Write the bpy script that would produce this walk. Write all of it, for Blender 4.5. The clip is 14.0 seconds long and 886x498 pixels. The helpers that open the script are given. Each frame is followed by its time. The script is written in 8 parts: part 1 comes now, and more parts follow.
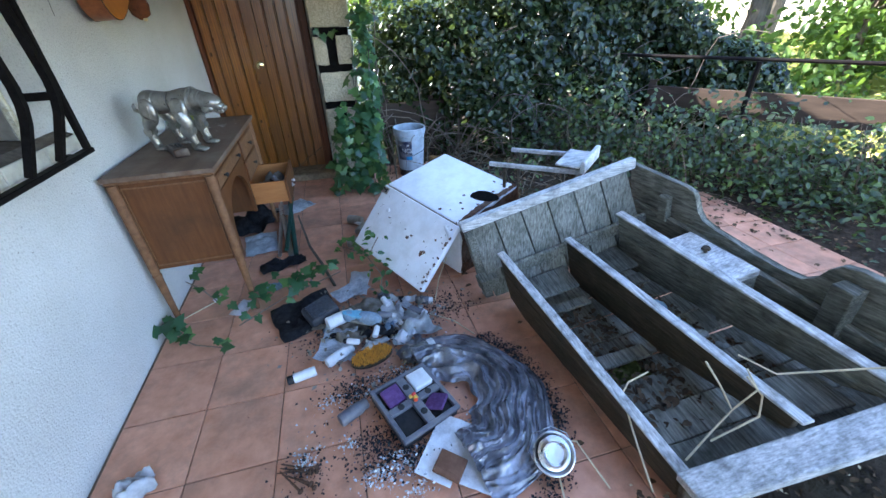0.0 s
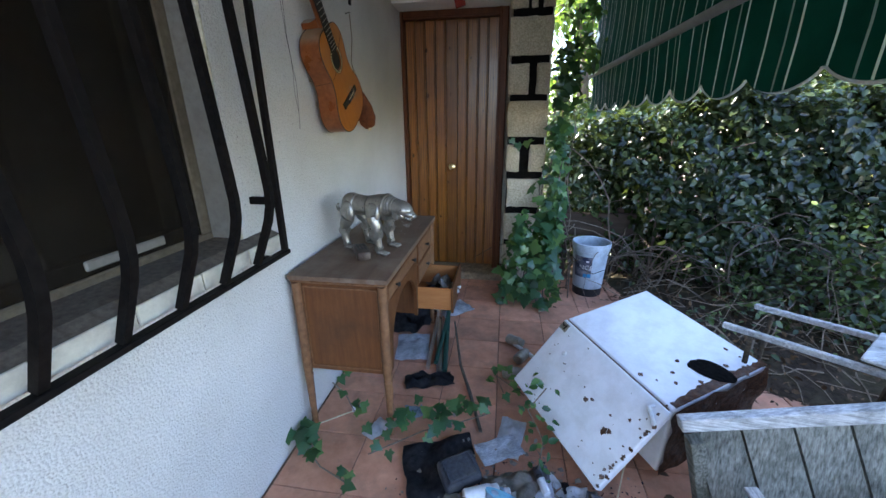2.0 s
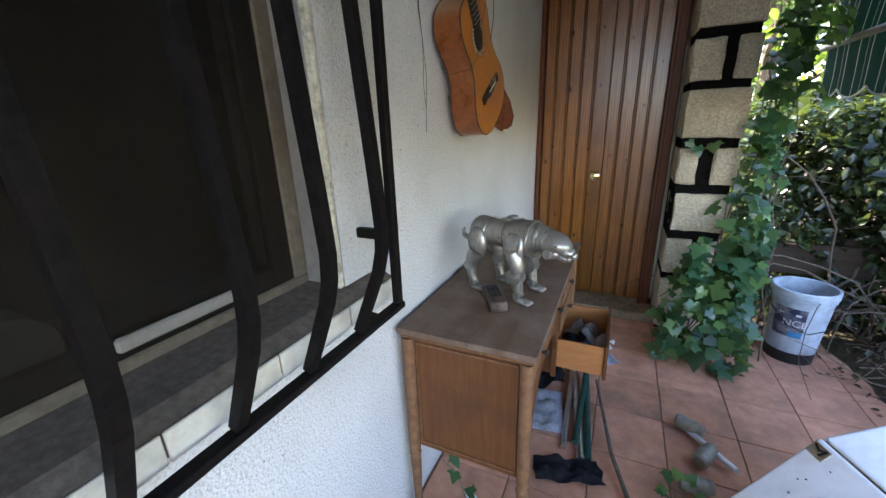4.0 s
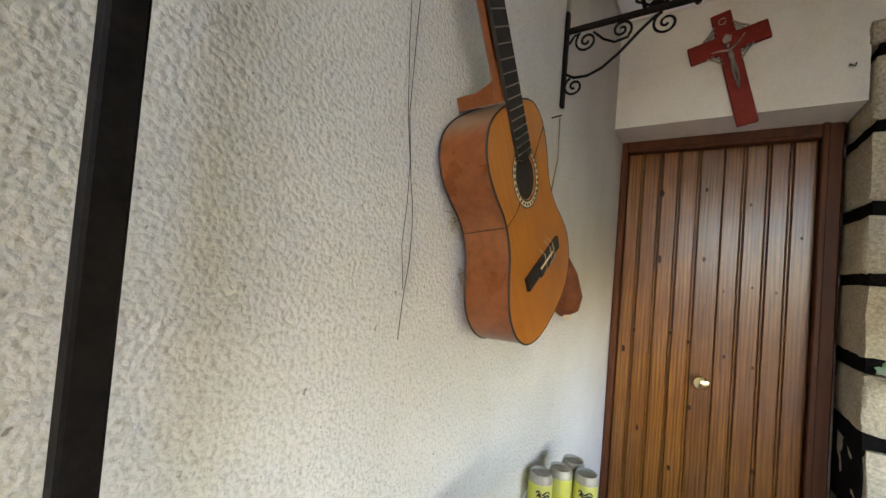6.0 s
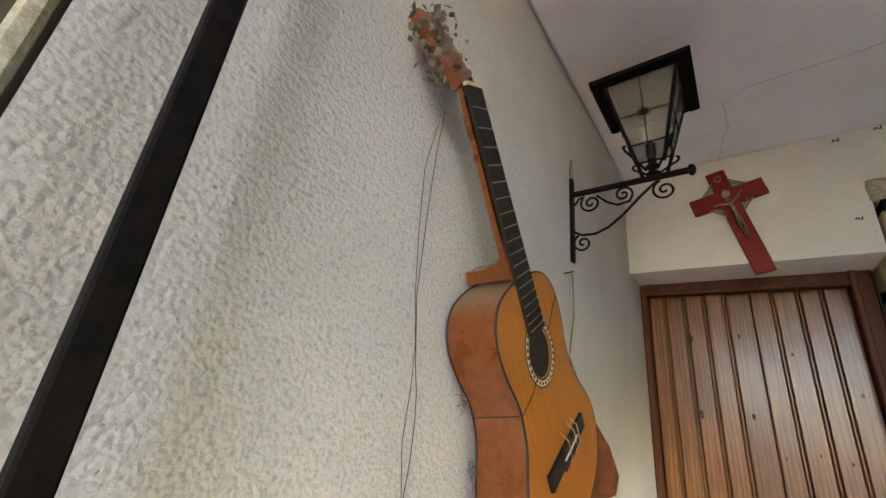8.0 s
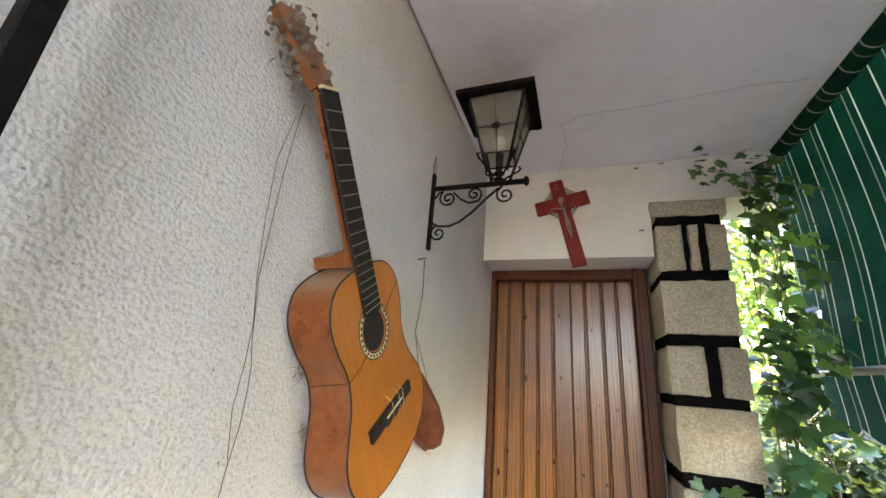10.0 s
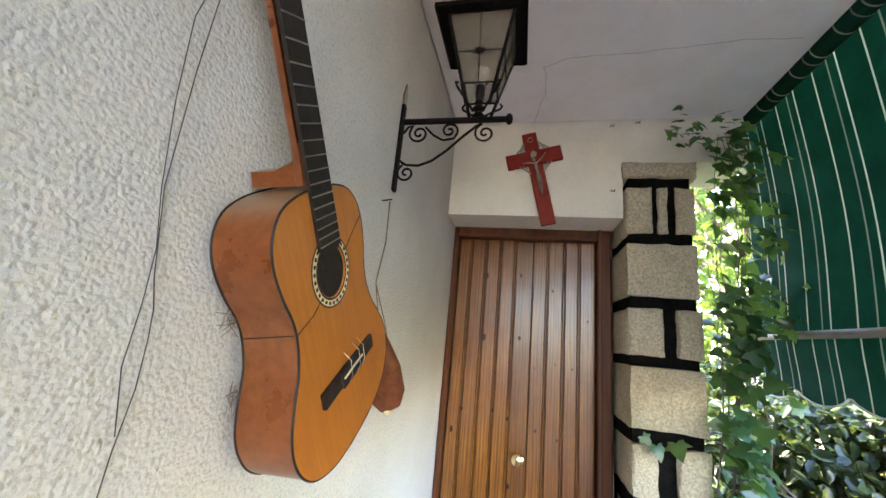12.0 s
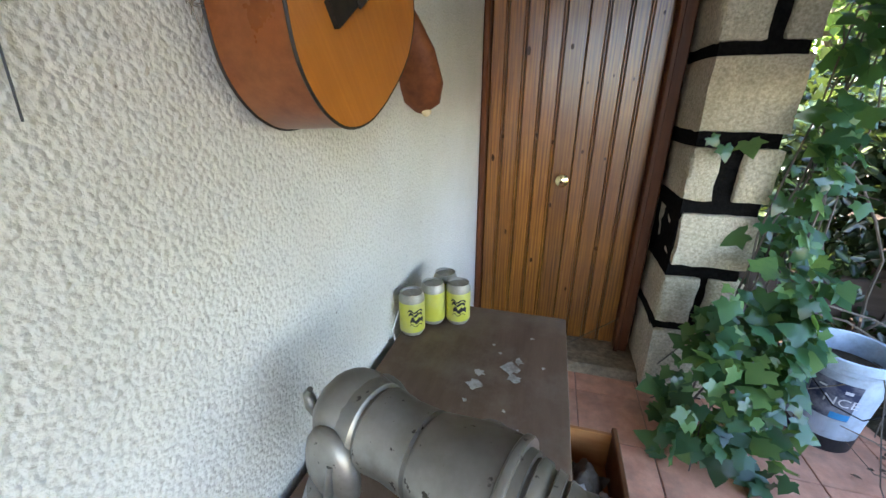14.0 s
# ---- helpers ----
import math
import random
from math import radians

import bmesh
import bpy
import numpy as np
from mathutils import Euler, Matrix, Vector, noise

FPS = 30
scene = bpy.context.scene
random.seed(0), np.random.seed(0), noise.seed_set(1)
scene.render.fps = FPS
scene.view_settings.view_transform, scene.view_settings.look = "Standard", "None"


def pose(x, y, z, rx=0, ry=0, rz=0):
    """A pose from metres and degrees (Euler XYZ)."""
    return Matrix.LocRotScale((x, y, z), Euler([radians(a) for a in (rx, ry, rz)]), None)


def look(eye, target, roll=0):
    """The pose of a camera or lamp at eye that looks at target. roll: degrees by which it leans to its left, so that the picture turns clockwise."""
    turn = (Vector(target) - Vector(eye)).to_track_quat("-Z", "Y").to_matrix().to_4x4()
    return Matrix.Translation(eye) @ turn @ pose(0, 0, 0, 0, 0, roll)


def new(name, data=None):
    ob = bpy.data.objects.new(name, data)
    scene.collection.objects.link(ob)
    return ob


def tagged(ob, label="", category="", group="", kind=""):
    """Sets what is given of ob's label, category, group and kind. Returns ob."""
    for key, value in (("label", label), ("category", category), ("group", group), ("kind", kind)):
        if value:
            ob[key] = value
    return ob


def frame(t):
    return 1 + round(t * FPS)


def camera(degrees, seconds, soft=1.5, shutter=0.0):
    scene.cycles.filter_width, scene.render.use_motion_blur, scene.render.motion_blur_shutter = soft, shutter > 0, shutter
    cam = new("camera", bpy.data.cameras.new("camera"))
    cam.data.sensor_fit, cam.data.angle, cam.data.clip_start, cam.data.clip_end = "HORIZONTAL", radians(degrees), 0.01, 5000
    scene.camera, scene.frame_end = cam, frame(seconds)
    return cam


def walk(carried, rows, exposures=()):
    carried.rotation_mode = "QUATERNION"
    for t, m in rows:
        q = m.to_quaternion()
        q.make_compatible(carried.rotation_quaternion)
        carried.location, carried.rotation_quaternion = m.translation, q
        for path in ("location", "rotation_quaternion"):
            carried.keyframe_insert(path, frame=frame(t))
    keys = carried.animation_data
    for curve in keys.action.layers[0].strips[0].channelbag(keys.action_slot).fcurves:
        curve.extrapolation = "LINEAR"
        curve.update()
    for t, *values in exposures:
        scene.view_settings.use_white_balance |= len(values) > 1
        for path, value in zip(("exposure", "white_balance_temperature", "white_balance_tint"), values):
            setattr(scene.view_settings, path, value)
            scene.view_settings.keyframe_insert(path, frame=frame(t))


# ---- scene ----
cam = camera(98.7, 14.0)
PATH = [
    (0, (0.971, 0.254, 1.277), (1.389, 1.904, 0.227), -1.8),
    (0.5, (0.98, 0.326, 1.275), (1.18, 2.027, 0.242), -0.9),
    (1, (0.922, 0.474, 1.304), (0.979, 2.273, 0.431), 0.3),
    (1.5, (0.864, 0.6, 1.318), (0.679, 2.431, 0.536), -3.1),
    (2, (0.859, 0.685, 1.338), (0.557, 2.556, 0.699), -0.6),
    (2.5, (0.849, 0.865, 1.358), (0.236, 2.717, 0.919), -0.7),
    (2.7, (0.834, 0.915, 1.346), (0.096, 2.698, 0.818), -0.2),
    (4.8, (0.484, 1.391, 1.331), (-0.397, 3.077, 0.713), -2.9),
    (5, (0.485, 1.492, 1.342), (-0.507, 3.169, 0.893), -2.5),
    (5.5, (0.444, 1.66, 1.368), (-0.587, 3.335, 1.011), 0.0),
    (6, (0.381, 1.793, 1.435), (-0.742, 3.447, 1.496), 4.7),
    (6.5, (0.36, 1.853, 1.479), (-0.789, 3.459, 1.801), 3.5),
    (7, (0.358, 1.866, 1.504), (-0.818, 3.419, 1.958), 3.9),
    (7.2, (0.359, 1.867, 1.51), (-0.832, 3.386, 2.03), 4.1),
    (9.3, (0.472, 1.688, 1.527), (-0.603, 3.19, 2.294), 6.8),
    (9.5, (0.487, 1.696, 1.526), (-0.466, 3.303, 2.239), 5.2),
    (10, (0.493, 1.757, 1.528), (-0.166, 3.542, 2.145), 4.5),
    (10.5, (0.48, 1.813, 1.538), (0.069, 3.663, 2.177), 4.4),
    (11, (0.441, 1.863, 1.528), (0.062, 3.751, 2.068), 6.1),
    (11.5, (0.411, 1.878, 1.519), (-0.027, 3.763, 2.022), 6.6),
    (12, (0.407, 1.896, 1.514), (-0.018, 3.798, 1.963), 5.4),
    (12.5, (0.402, 1.902, 1.501), (-0.04, 3.819, 1.863), 3.8),
    (13, (0.407, 1.828, 1.457), (-0.177, 3.738, 1.555), 6.7),
    (13.5, (0.407, 1.853, 1.389), (-0.198, 3.72, 1.006), 1.0),
    (14, (0.349, 2.058, 1.324), (-0.149, 3.853, 0.595), 0.1),
]
EXPOSURES = [(0, 3.0, 5800, 15), (1.5, 2.85, 5850, 18), (2.5, 2.95, 6300, 20), (5, 3.5, 6700, 22), (6, 3.8, 7200, 22), (6.5, 3.95, 7200, 22), (7.2, 4.0, 7200, 22), (9.5, 4.25, 6900, 22), (10, 4.35, 6750, 22), (12.5, 4.3, 6600, 20), (13.5, 3.85, 6450, 20), (14, 3.75, 6400, 18)]
walk(cam, [(t, look(eye, target, roll)) for t, eye, target, roll in PATH], EXPOSURES)

# ---- light ----
world = bpy.data.worlds.new("world")
scene.world = world
world.use_nodes = True
_nt = world.node_tree
_sky = _nt.nodes.new("ShaderNodeTexSky")
_sky.sky_type = 'NISHITA'
_sky.sun_disc = False
_sky.sun_elevation = radians(36)
_sky.sun_rotation = radians(-62)
_nt.links.new(_sky.outputs[0], _nt.nodes["Background"].inputs[0])
_nt.nodes["Background"].inputs[1].default_value = 0.15
sun = new("sun", bpy.data.lights.new("sun", 'SUN'))
sun.data.energy, sun.data.angle, sun.data.color = 5.0, radians(0.6), (1.0, 0.93, 0.8)
sun.matrix_world = look((-6, 4, 6), (-6 + math.cos(radians(36)) * 0.883, 4 - math.cos(radians(36)) * 0.469, 6 - math.sin(radians(36))))

# ---- mesh helpers ----
R = random.Random(7)


def thing(name, x=0, y=0, z=0, rx=0, ry=0, rz=0, label="", category="", group="", kind=""):
    ob = new(name)
    ob.empty_display_size = 0.05
    ob.matrix_world = pose(x, y, z, rx, ry, rz)
    return tagged(ob, label, category, group, kind)


def finish(name, me, material, parent=None, label="", smooth=True, angle=35):
    if smooth:
        me.polygons.foreach_set("use_smooth", [True] * len(me.polygons))
        me.set_sharp_from_angle(angle=radians(angle))
    me.materials.append(material)
    ob = new(name, me)
    if parent is not None:
        ob.parent = parent
    if label:
        ob["label"] = label
    return ob


def part(name, bm, material, parent=None, label="", smooth=True, angle=35):
    bmesh.ops.recalc_face_normals(bm, faces=bm.faces)
    me = bpy.data.meshes.new(name)
    bm.to_mesh(me)
    bm.free()
    return finish(name, me, material, parent, label, smooth, angle)


def B():
    return bmesh.new()


def box(bm, x0, y0, z0, x1, y1, z1, bevel=0.0, m=None, seg=1, jit=0.0):
    vs = [bm.verts.new((x, y, z)) for x in (x0, x1) for y in (y0, y1) for z in (z0, z1)]
    if jit:
        for v in vs:
            v.co += Vector((R.uniform(-jit, jit), R.uniform(-jit, jit), R.uniform(-jit, jit)))
    if m is not None:
        for v in vs:
            v.co = m @ v.co
    fs = [bm.faces.new([vs[i] for i in q]) for q in ((0, 1, 3, 2), (4, 6, 7, 5), (0, 4, 5, 1), (2, 3, 7, 6), (0, 2, 6, 4), (1, 5, 7, 3))]
    if bevel:
        es = list({e for f in fs for e in f.edges})
        bmesh.ops.bevel(bm, geom=es, offset=bevel, segments=seg, affect='EDGES', profile=0.6)
    return bm


def boxb(*a, **k):
    return box(B(), *a, **k)


def tube(bm, pts, r, n=8, flat=1.0, cap=True):
    """A swept tube; r is a number or one radius for each point; flat squeezes one cross axis."""
    pts = [Vector(p) for p in pts]
    rs = r if isinstance(r, (list, tuple)) else [r] * len(pts)
    rings, ref = [], None
    for i, p in enumerate(pts):
        d = (pts[min(i + 1, len(pts) - 1)] - pts[max(i - 1, 0)]).normalized()
        if ref is None:
            ref = Vector((0, 0, 1)) if abs(d.z) < 0.9 else Vector((0, 1, 0))
        a = d.cross(ref).normalized()
        b = a.cross(d).normalized()
        ref = b
        rings.append([bm.verts.new(p + rs[i] * (math.cos(2 * math.pi * k / n) * a + flat * math.sin(2 * math.pi * k / n) * b)) for k in range(n)])
    for s, t in zip(rings, rings[1:]):
        for k in range(n):
            bm.faces.new((s[k], s[(k + 1) % n], t[(k + 1) % n], t[k]))
    if cap:
        bm.faces.new(rings[0][::-1])
        bm.faces.new(rings[-1])
    return bm


def bar(bm, pts, wx, wy):
    """A flat or square bar along points that lie in a plane y = const."""
    pts = [Vector(p) for p in pts]
    rings = []
    for i, p in enumerate(pts):
        d = (pts[min(i + 1, len(pts) - 1)] - pts[max(i - 1, 0)]).normalized()
        a = Vector((0, 1, 0))
        b = a.cross(d).normalized()
        rings.append([bm.verts.new(p + sa * wy * a + sb * wx * b) for sa, sb in ((-.5, -.5), (.5, -.5), (.5, .5), (-.5, .5))])
    for s, t in zip(rings, rings[1:]):
        for k in range(4):
            bm.faces.new((s[k], s[(k + 1) % 4], t[(k + 1) % 4], t[k]))
    bm.faces.new(rings[0][::-1])
    bm.faces.new(rings[-1])
    return bm


def lathe(bm, prof, n=20, m=None, cap=True):
    rings = []
    for r, z in prof:
        ring = []
        for k in range(n):
            c = Vector((r * math.cos(2 * math.pi * k / n), r * math.sin(2 * math.pi * k / n), z))
            ring.append(bm.verts.new(m @ c if m is not None else c))
        rings.append(ring)
    for s, t in zip(rings, rings[1:]):
        for k in range(n):
            bm.faces.new((s[k], s[(k + 1) % n], t[(k + 1) % n], t[k]))
    if cap:
        bm.faces.new(rings[0][::-1])
        bm.faces.new(rings[-1])
    return bm


def slab(bm, poly, z0, z1, m=None):
    """A polygon in x and y, extruded from z0 to z1."""
    lo = [bm.verts.new((x, y, z0)) for x, y in poly]
    hi = [bm.verts.new((x, y, z1)) for x, y in poly]
    if m is not None:
        for v in lo + hi:
            v.co = m @ v.co
    bm.faces.new(lo[::-1])
    bm.faces.new(hi)
    n = len(poly)
    for k in range(n):
        bm.faces.new((lo[k], lo[(k + 1) % n], hi[(k + 1) % n], hi[k]))
    return bm


def blob(bm, c, rx, ry, rz, seg=12, rings=8, m=None):
    mm = Matrix.Translation(c) @ (m if m is not None else Matrix.Identity(4)) @ Matrix.Diagonal((rx, ry, rz, 1))
    bmesh.ops.create_uvsphere(bm, u_segments=seg, v_segments=rings, radius=1.0, matrix=mm)
    return bm


def frame3(o, u, v, w):
    """Maps local x, y, z to o + x u + y v + z w (may be skewed)."""
    return Matrix(((u[0], v[0], w[0], o[0]), (u[1], v[1], w[1], o[1]), (u[2], v[2], w[2], o[2]), (0, 0, 0, 1)))


# ---- materials ----
def ramp(nt, fac, stops):
    n = nt.nodes.new("ShaderNodeValToRGB")
    while len(n.color_ramp.elements) < len(stops):
        n.color_ramp.elements.new(0.5)
    for e, (p, c) in zip(n.color_ramp.elements, stops):
        e.position, e.color = p, (*c, 1) if len(c) == 3 else c
    nt.links.new(fac, n.inputs[0])
    return n.outputs[0]


def tex(nt, coord, scale, detail=5.0, rough=0.6, stretch=None, dist=0.0):
    src = coord
    if stretch:
        mp = nt.nodes.new("ShaderNodeMapping")
        mp.inputs[3].default_value = stretch
        nt.links.new(coord, mp.inputs[0])
        src = mp.outputs[0]
    n = nt.nodes.new("ShaderNodeTexNoise")
    n.inputs["Scale"].default_value, n.inputs["Detail"].default_value = scale, detail
    n.inputs["Roughness"].default_value, n.inputs["Distortion"].default_value = rough, dist
    nt.links.new(src, n.inputs["Vector"])
    return n.outputs[0]


def mixc(nt, fac, a, b, mode='MIX'):
    n = nt.nodes.new("ShaderNodeMix")
    n.data_type, n.blend_type = 'RGBA', mode
    for k, v in ((0, fac), (6, a), (7, b)):
        if isinstance(v, (int, float)):
            n.inputs[k].default_value = v
        elif isinstance(v, tuple):
            n.inputs[k].default_value = (*v[:3], 1)
        else:
            nt.links.new(v, n.inputs[k])
    return n.outputs[2]


def mathn(nt, op, a, b=0.0, clamp=False):
    n = nt.nodes.new("ShaderNodeMath")
    n.operation, n.use_clamp = op, clamp
    for k, v in ((0, a), (1, b)):
        if isinstance(v, (int, float)):
            n.inputs[k].default_value = v
        else:
            nt.links.new(v, n.inputs[k])
    return n.outputs[0]


def base_mat(name, rough=0.7, metal=0.0, spec=0.5):
    m = bpy.data.materials.new(name)
    m.use_nodes = True
    nt = m.node_tree
    b = nt.nodes["Principled BSDF"]
    b.inputs["Roughness"].default_value, b.inputs["Metallic"].default_value = rough, metal
    b.inputs["Specular IOR Level"].default_value = spec
    co = nt.nodes.new("ShaderNodeTexCoord").outputs["Object"]
    return m, nt, b, co


def bump(nt, b, h, strength, dist=0.01):
    n = nt.nodes.new("ShaderNodeBump")
    n.inputs["Strength"].default_value, n.inputs["Distance"].default_value = strength, dist
    nt.links.new(h, n.inputs["Height"])
    nt.links.new(n.outputs[0], b.inputs["Normal"])


def mat(name, c1, c2, fine=40, coarse=4, rough=0.7, metal=0.0, bmp=0.25, dist=0.004, stretch=None, dirt=None, dirt_amt=0.35, vary=0.0, spec=0.2, rvar=0.15, island=False):
    """Two colours by fine grain, dirt by coarse stains, relief, and a shift from piece to piece."""
    m, nt, b, co = base_mat(name, rough, metal, spec)
    if vary:
        src = nt.nodes.new("ShaderNodeNewGeometry").outputs["Random Per Island"] if island else nt.nodes.new("ShaderNodeObjectInfo").outputs["Random"]
        sh = nt.nodes.new("ShaderNodeVectorMath")
        sh.operation = 'MULTIPLY_ADD'
        cb = nt.nodes.new("ShaderNodeCombineXYZ")
        for k in range(3):
            nt.links.new(src, cb.inputs[k])
        nt.links.new(cb.outputs[0], sh.inputs[0])
        sh.inputs[1].default_value = (37, 53, 71)
        nt.links.new(co, sh.inputs[2])
        co = sh.outputs[0]
    g = tex(nt, co, fine, 6, 0.65, stretch)
    col = ramp(nt, g, [(0.3, c1), (0.7, c2)])
    s = tex(nt, co, coarse, 6, 0.7)
    if dirt:
        f = ramp(nt, s, [(0.45, (0, 0, 0)), (0.72, (dirt_amt,) * 3)])
        col = mixc(nt, f, col, dirt)
    if vary:
        hs = nt.nodes.new("ShaderNodeHueSaturation")
        mr = nt.nodes.new("ShaderNodeMapRange")
        mr.inputs[3].default_value, mr.inputs[4].default_value = 1 - vary, 1 + vary
        nt.links.new(src, mr.inputs[0])
        nt.links.new(mr.outputs[0], hs.inputs["Value"])
        nt.links.new(col, hs.inputs["Color"])
        col = hs.outputs[0]
    nt.links.new(col, b.inputs["Base Color"])
    nt.links.new(mathn(nt, 'ADD', mathn(nt, 'MULTIPLY', s, rvar * 2), rough - rvar, True), b.inputs["Roughness"])
    if bmp:
        bump(nt, b, g, bmp, dist)
    return m


def stucco():
    m, nt, b, co = base_mat("rough_white_plaster", 0.85, 0, 0.25)
    v = nt.nodes.new("ShaderNodeTexVoronoi")
    v.feature = 'SMOOTH_F1'
    v.inputs["Scale"].default_value = 150
    v.inputs["Smoothness"].default_value = 0.5
    wob = tex(nt, co, 40, 3)
    add = nt.nodes.new("ShaderNodeVectorMath")
    add.operation = 'MULTIPLY_ADD'
    nt.links.new(nt.nodes.new("ShaderNodeTexCoord").outputs["Object"], add.inputs[2])
    cb = nt.nodes.new("ShaderNodeCombineXYZ")
    for k in range(3):
        nt.links.new(wob, cb.inputs[k])
    nt.links.new(cb.outputs[0], add.inputs[0])
    add.inputs[1].default_value = (0.008, 0.008, 0.008)
    nt.links.new(add.outputs[0], v.inputs["Vector"])
    lump = tex(nt, co, 125, 3, 0.5)
    fine = tex(nt, co, 210, 3, 0.6)
    big = tex(nt, co, 2.2, 5, 0.6)
    h = mathn(nt, 'ADD', mathn(nt, 'MULTIPLY', v.outputs["Distance"], -1.1), mathn(nt, 'ADD', mathn(nt, 'MULTIPLY', lump, 1.3), mathn(nt, 'MULTIPLY', fine, 0.25)))
    bump(nt, b, h, 0.42, 0.006)
    col = ramp(nt, big, [(0.3, (0.55, 0.53, 0.48)), (0.7, (0.66, 0.642, 0.6))])
    # shade of the relief's hollows is painted into the colour
    hollow_shade = ramp(nt, lump, [(0.3, (0.58, 0.56, 0.52)), (0.46, (1, 1, 1))])
    col = mixc(nt, 0.5, col, mixc(nt, 1.0, col, hollow_shade, 'MULTIPLY'))
    spots = ramp(nt, tex(nt, co, 62, 2, 0.5), [(0.735, (0, 0, 0)), (0.76, (0.85, 0.85, 0.85))])
    col = mixc(nt, spots, col, (0.25, 0.23, 0.2))
    # the finest hollows are darkened in colour too, as relief shade
    pit_shade = ramp(nt, fine, [(0.3, (0.68, 0.66, 0.62)), (0.44, (1, 1, 1))])
    col = mixc(nt, 0.8, col, mixc(nt, 1.0, col, pit_shade, 'MULTIPLY'))
    nt.links.new(col, b.inputs["Base Color"])
    return m


def leaf_mat(name, dark, mid, light, trans=0.35, rough=0.45):
    m, nt, b, co = base_mat(name, rough, 0, 0.5)
    g = nt.nodes.new("ShaderNodeNewGeometry").outputs["Random Per Island"]
    o = nt.nodes.new("ShaderNodeObjectInfo").outputs["Random"]
    fr = mathn(nt, 'FRACT', mathn(nt, 'ADD', g, o))
    col = ramp(nt, fr, [(0.0, dark), (0.55, mid), (1.0, light)])
    vein = tex(nt, co, 60, 4)
    col = mixc(nt, ramp(nt, vein, [(0.4, (0, 0, 0)), (0.75, (0.4, 0.4, 0.4))]), col, mid)
    nt.links.new(col, b.inputs["Base Color"])
    t = nt.nodes.new("ShaderNodeBsdfTranslucent")
    tc = mixc(nt, 0.6, col, (light[0] * 1.6, light[1] * 1.7, light[2] * 0.7))
    nt.links.new(tc, t.inputs[0])
    ms = nt.nodes.new("ShaderNodeMixShader")
    ms.inputs[0].default_value = trans
    nt.links.new(b.outputs[0], ms.inputs[1])
    nt.links.new(t.outputs[0], ms.inputs[2])
    nt.links.new(ms.outputs[0], nt.nodes["Material Output"].inputs[0])
    return m


def glass_mat(name, tint=(1, 1, 1), rough=0.0, dusty=0.0, bumpy=0.0):
    m, nt, b, co = base_mat(name, rough)
    b.inputs["Transmission Weight"].default_value = 1.0
    b.inputs["IOR"].default_value = 1.45
    b.inputs["Base Color"].default_value = (*tint, 1)
    if bumpy:
        bump(nt, b, tex(nt, co, 90, 2), bumpy, 0.004)
    if dusty:
        d = nt.nodes.new("ShaderNodeBsdfDiffuse")
        d.inputs[0].default_value = (0.35, 0.32, 0.27, 1)
        ms = nt.nodes.new("ShaderNodeMixShader")
        f = ramp(nt, tex(nt, co, 3, 6), [(0.3, (dusty * 0.5,) * 3), (0.7, (dusty,) * 3)])
        nt.links.new(f, ms.inputs[0])
        nt.links.new(b.outputs[0], ms.inputs[1])
        nt.links.new(d.outputs[0], ms.inputs[2])
        nt.links.new(ms.outputs[0], nt.nodes["Material Output"].inputs[0])
    return m


PLASTER = stucco()
SMOOTH_PLASTER = mat("ceiling_plaster", (0.9, 0.89, 0.9), (0.94, 0.93, 0.94), 120, 2.5, 0.9, bmp=0.35, dist=0.004, dirt=(0.6, 0.56, 0.5), dirt_amt=0.3, spec=0.2)
LIME = mat("cream_lime_plaster", (0.78, 0.76, 0.66), (0.86, 0.84, 0.76), 90, 5, 0.9, bmp=0.3, dist=0.004, dirt=(0.6, 0.55, 0.42), dirt_amt=0.35, spec=0.2)
TILE = mat("terracotta_tile", (0.5, 0.225, 0.13), (0.68, 0.345, 0.22), 14, 5, 0.5, bmp=0.08, dist=0.004, dirt=(0.26, 0.16, 0.11), dirt_amt=0.75, vary=0.1, rvar=0.2)
MORTAR = mat("dark_grout", (0.12, 0.085, 0.06), (0.24, 0.16, 0.11), 90, 8, 0.95, bmp=0.4)
STONE = mat("granite_block", (0.36, 0.3, 0.2), (0.76, 0.68, 0.5), 95, 6, 0.9, bmp=1.0, dist=0.009, dirt=(0.22, 0.2, 0.13), dirt_amt=0.4, vary=0.12, spec=0.2)
BLACK_JOINT = mat("black_painted_joint", (0.003, 0.003, 0.003), (0.012, 0.011, 0.01), 60, 8, 0.85, bmp=0.8, dist=0.006, spec=0.04)


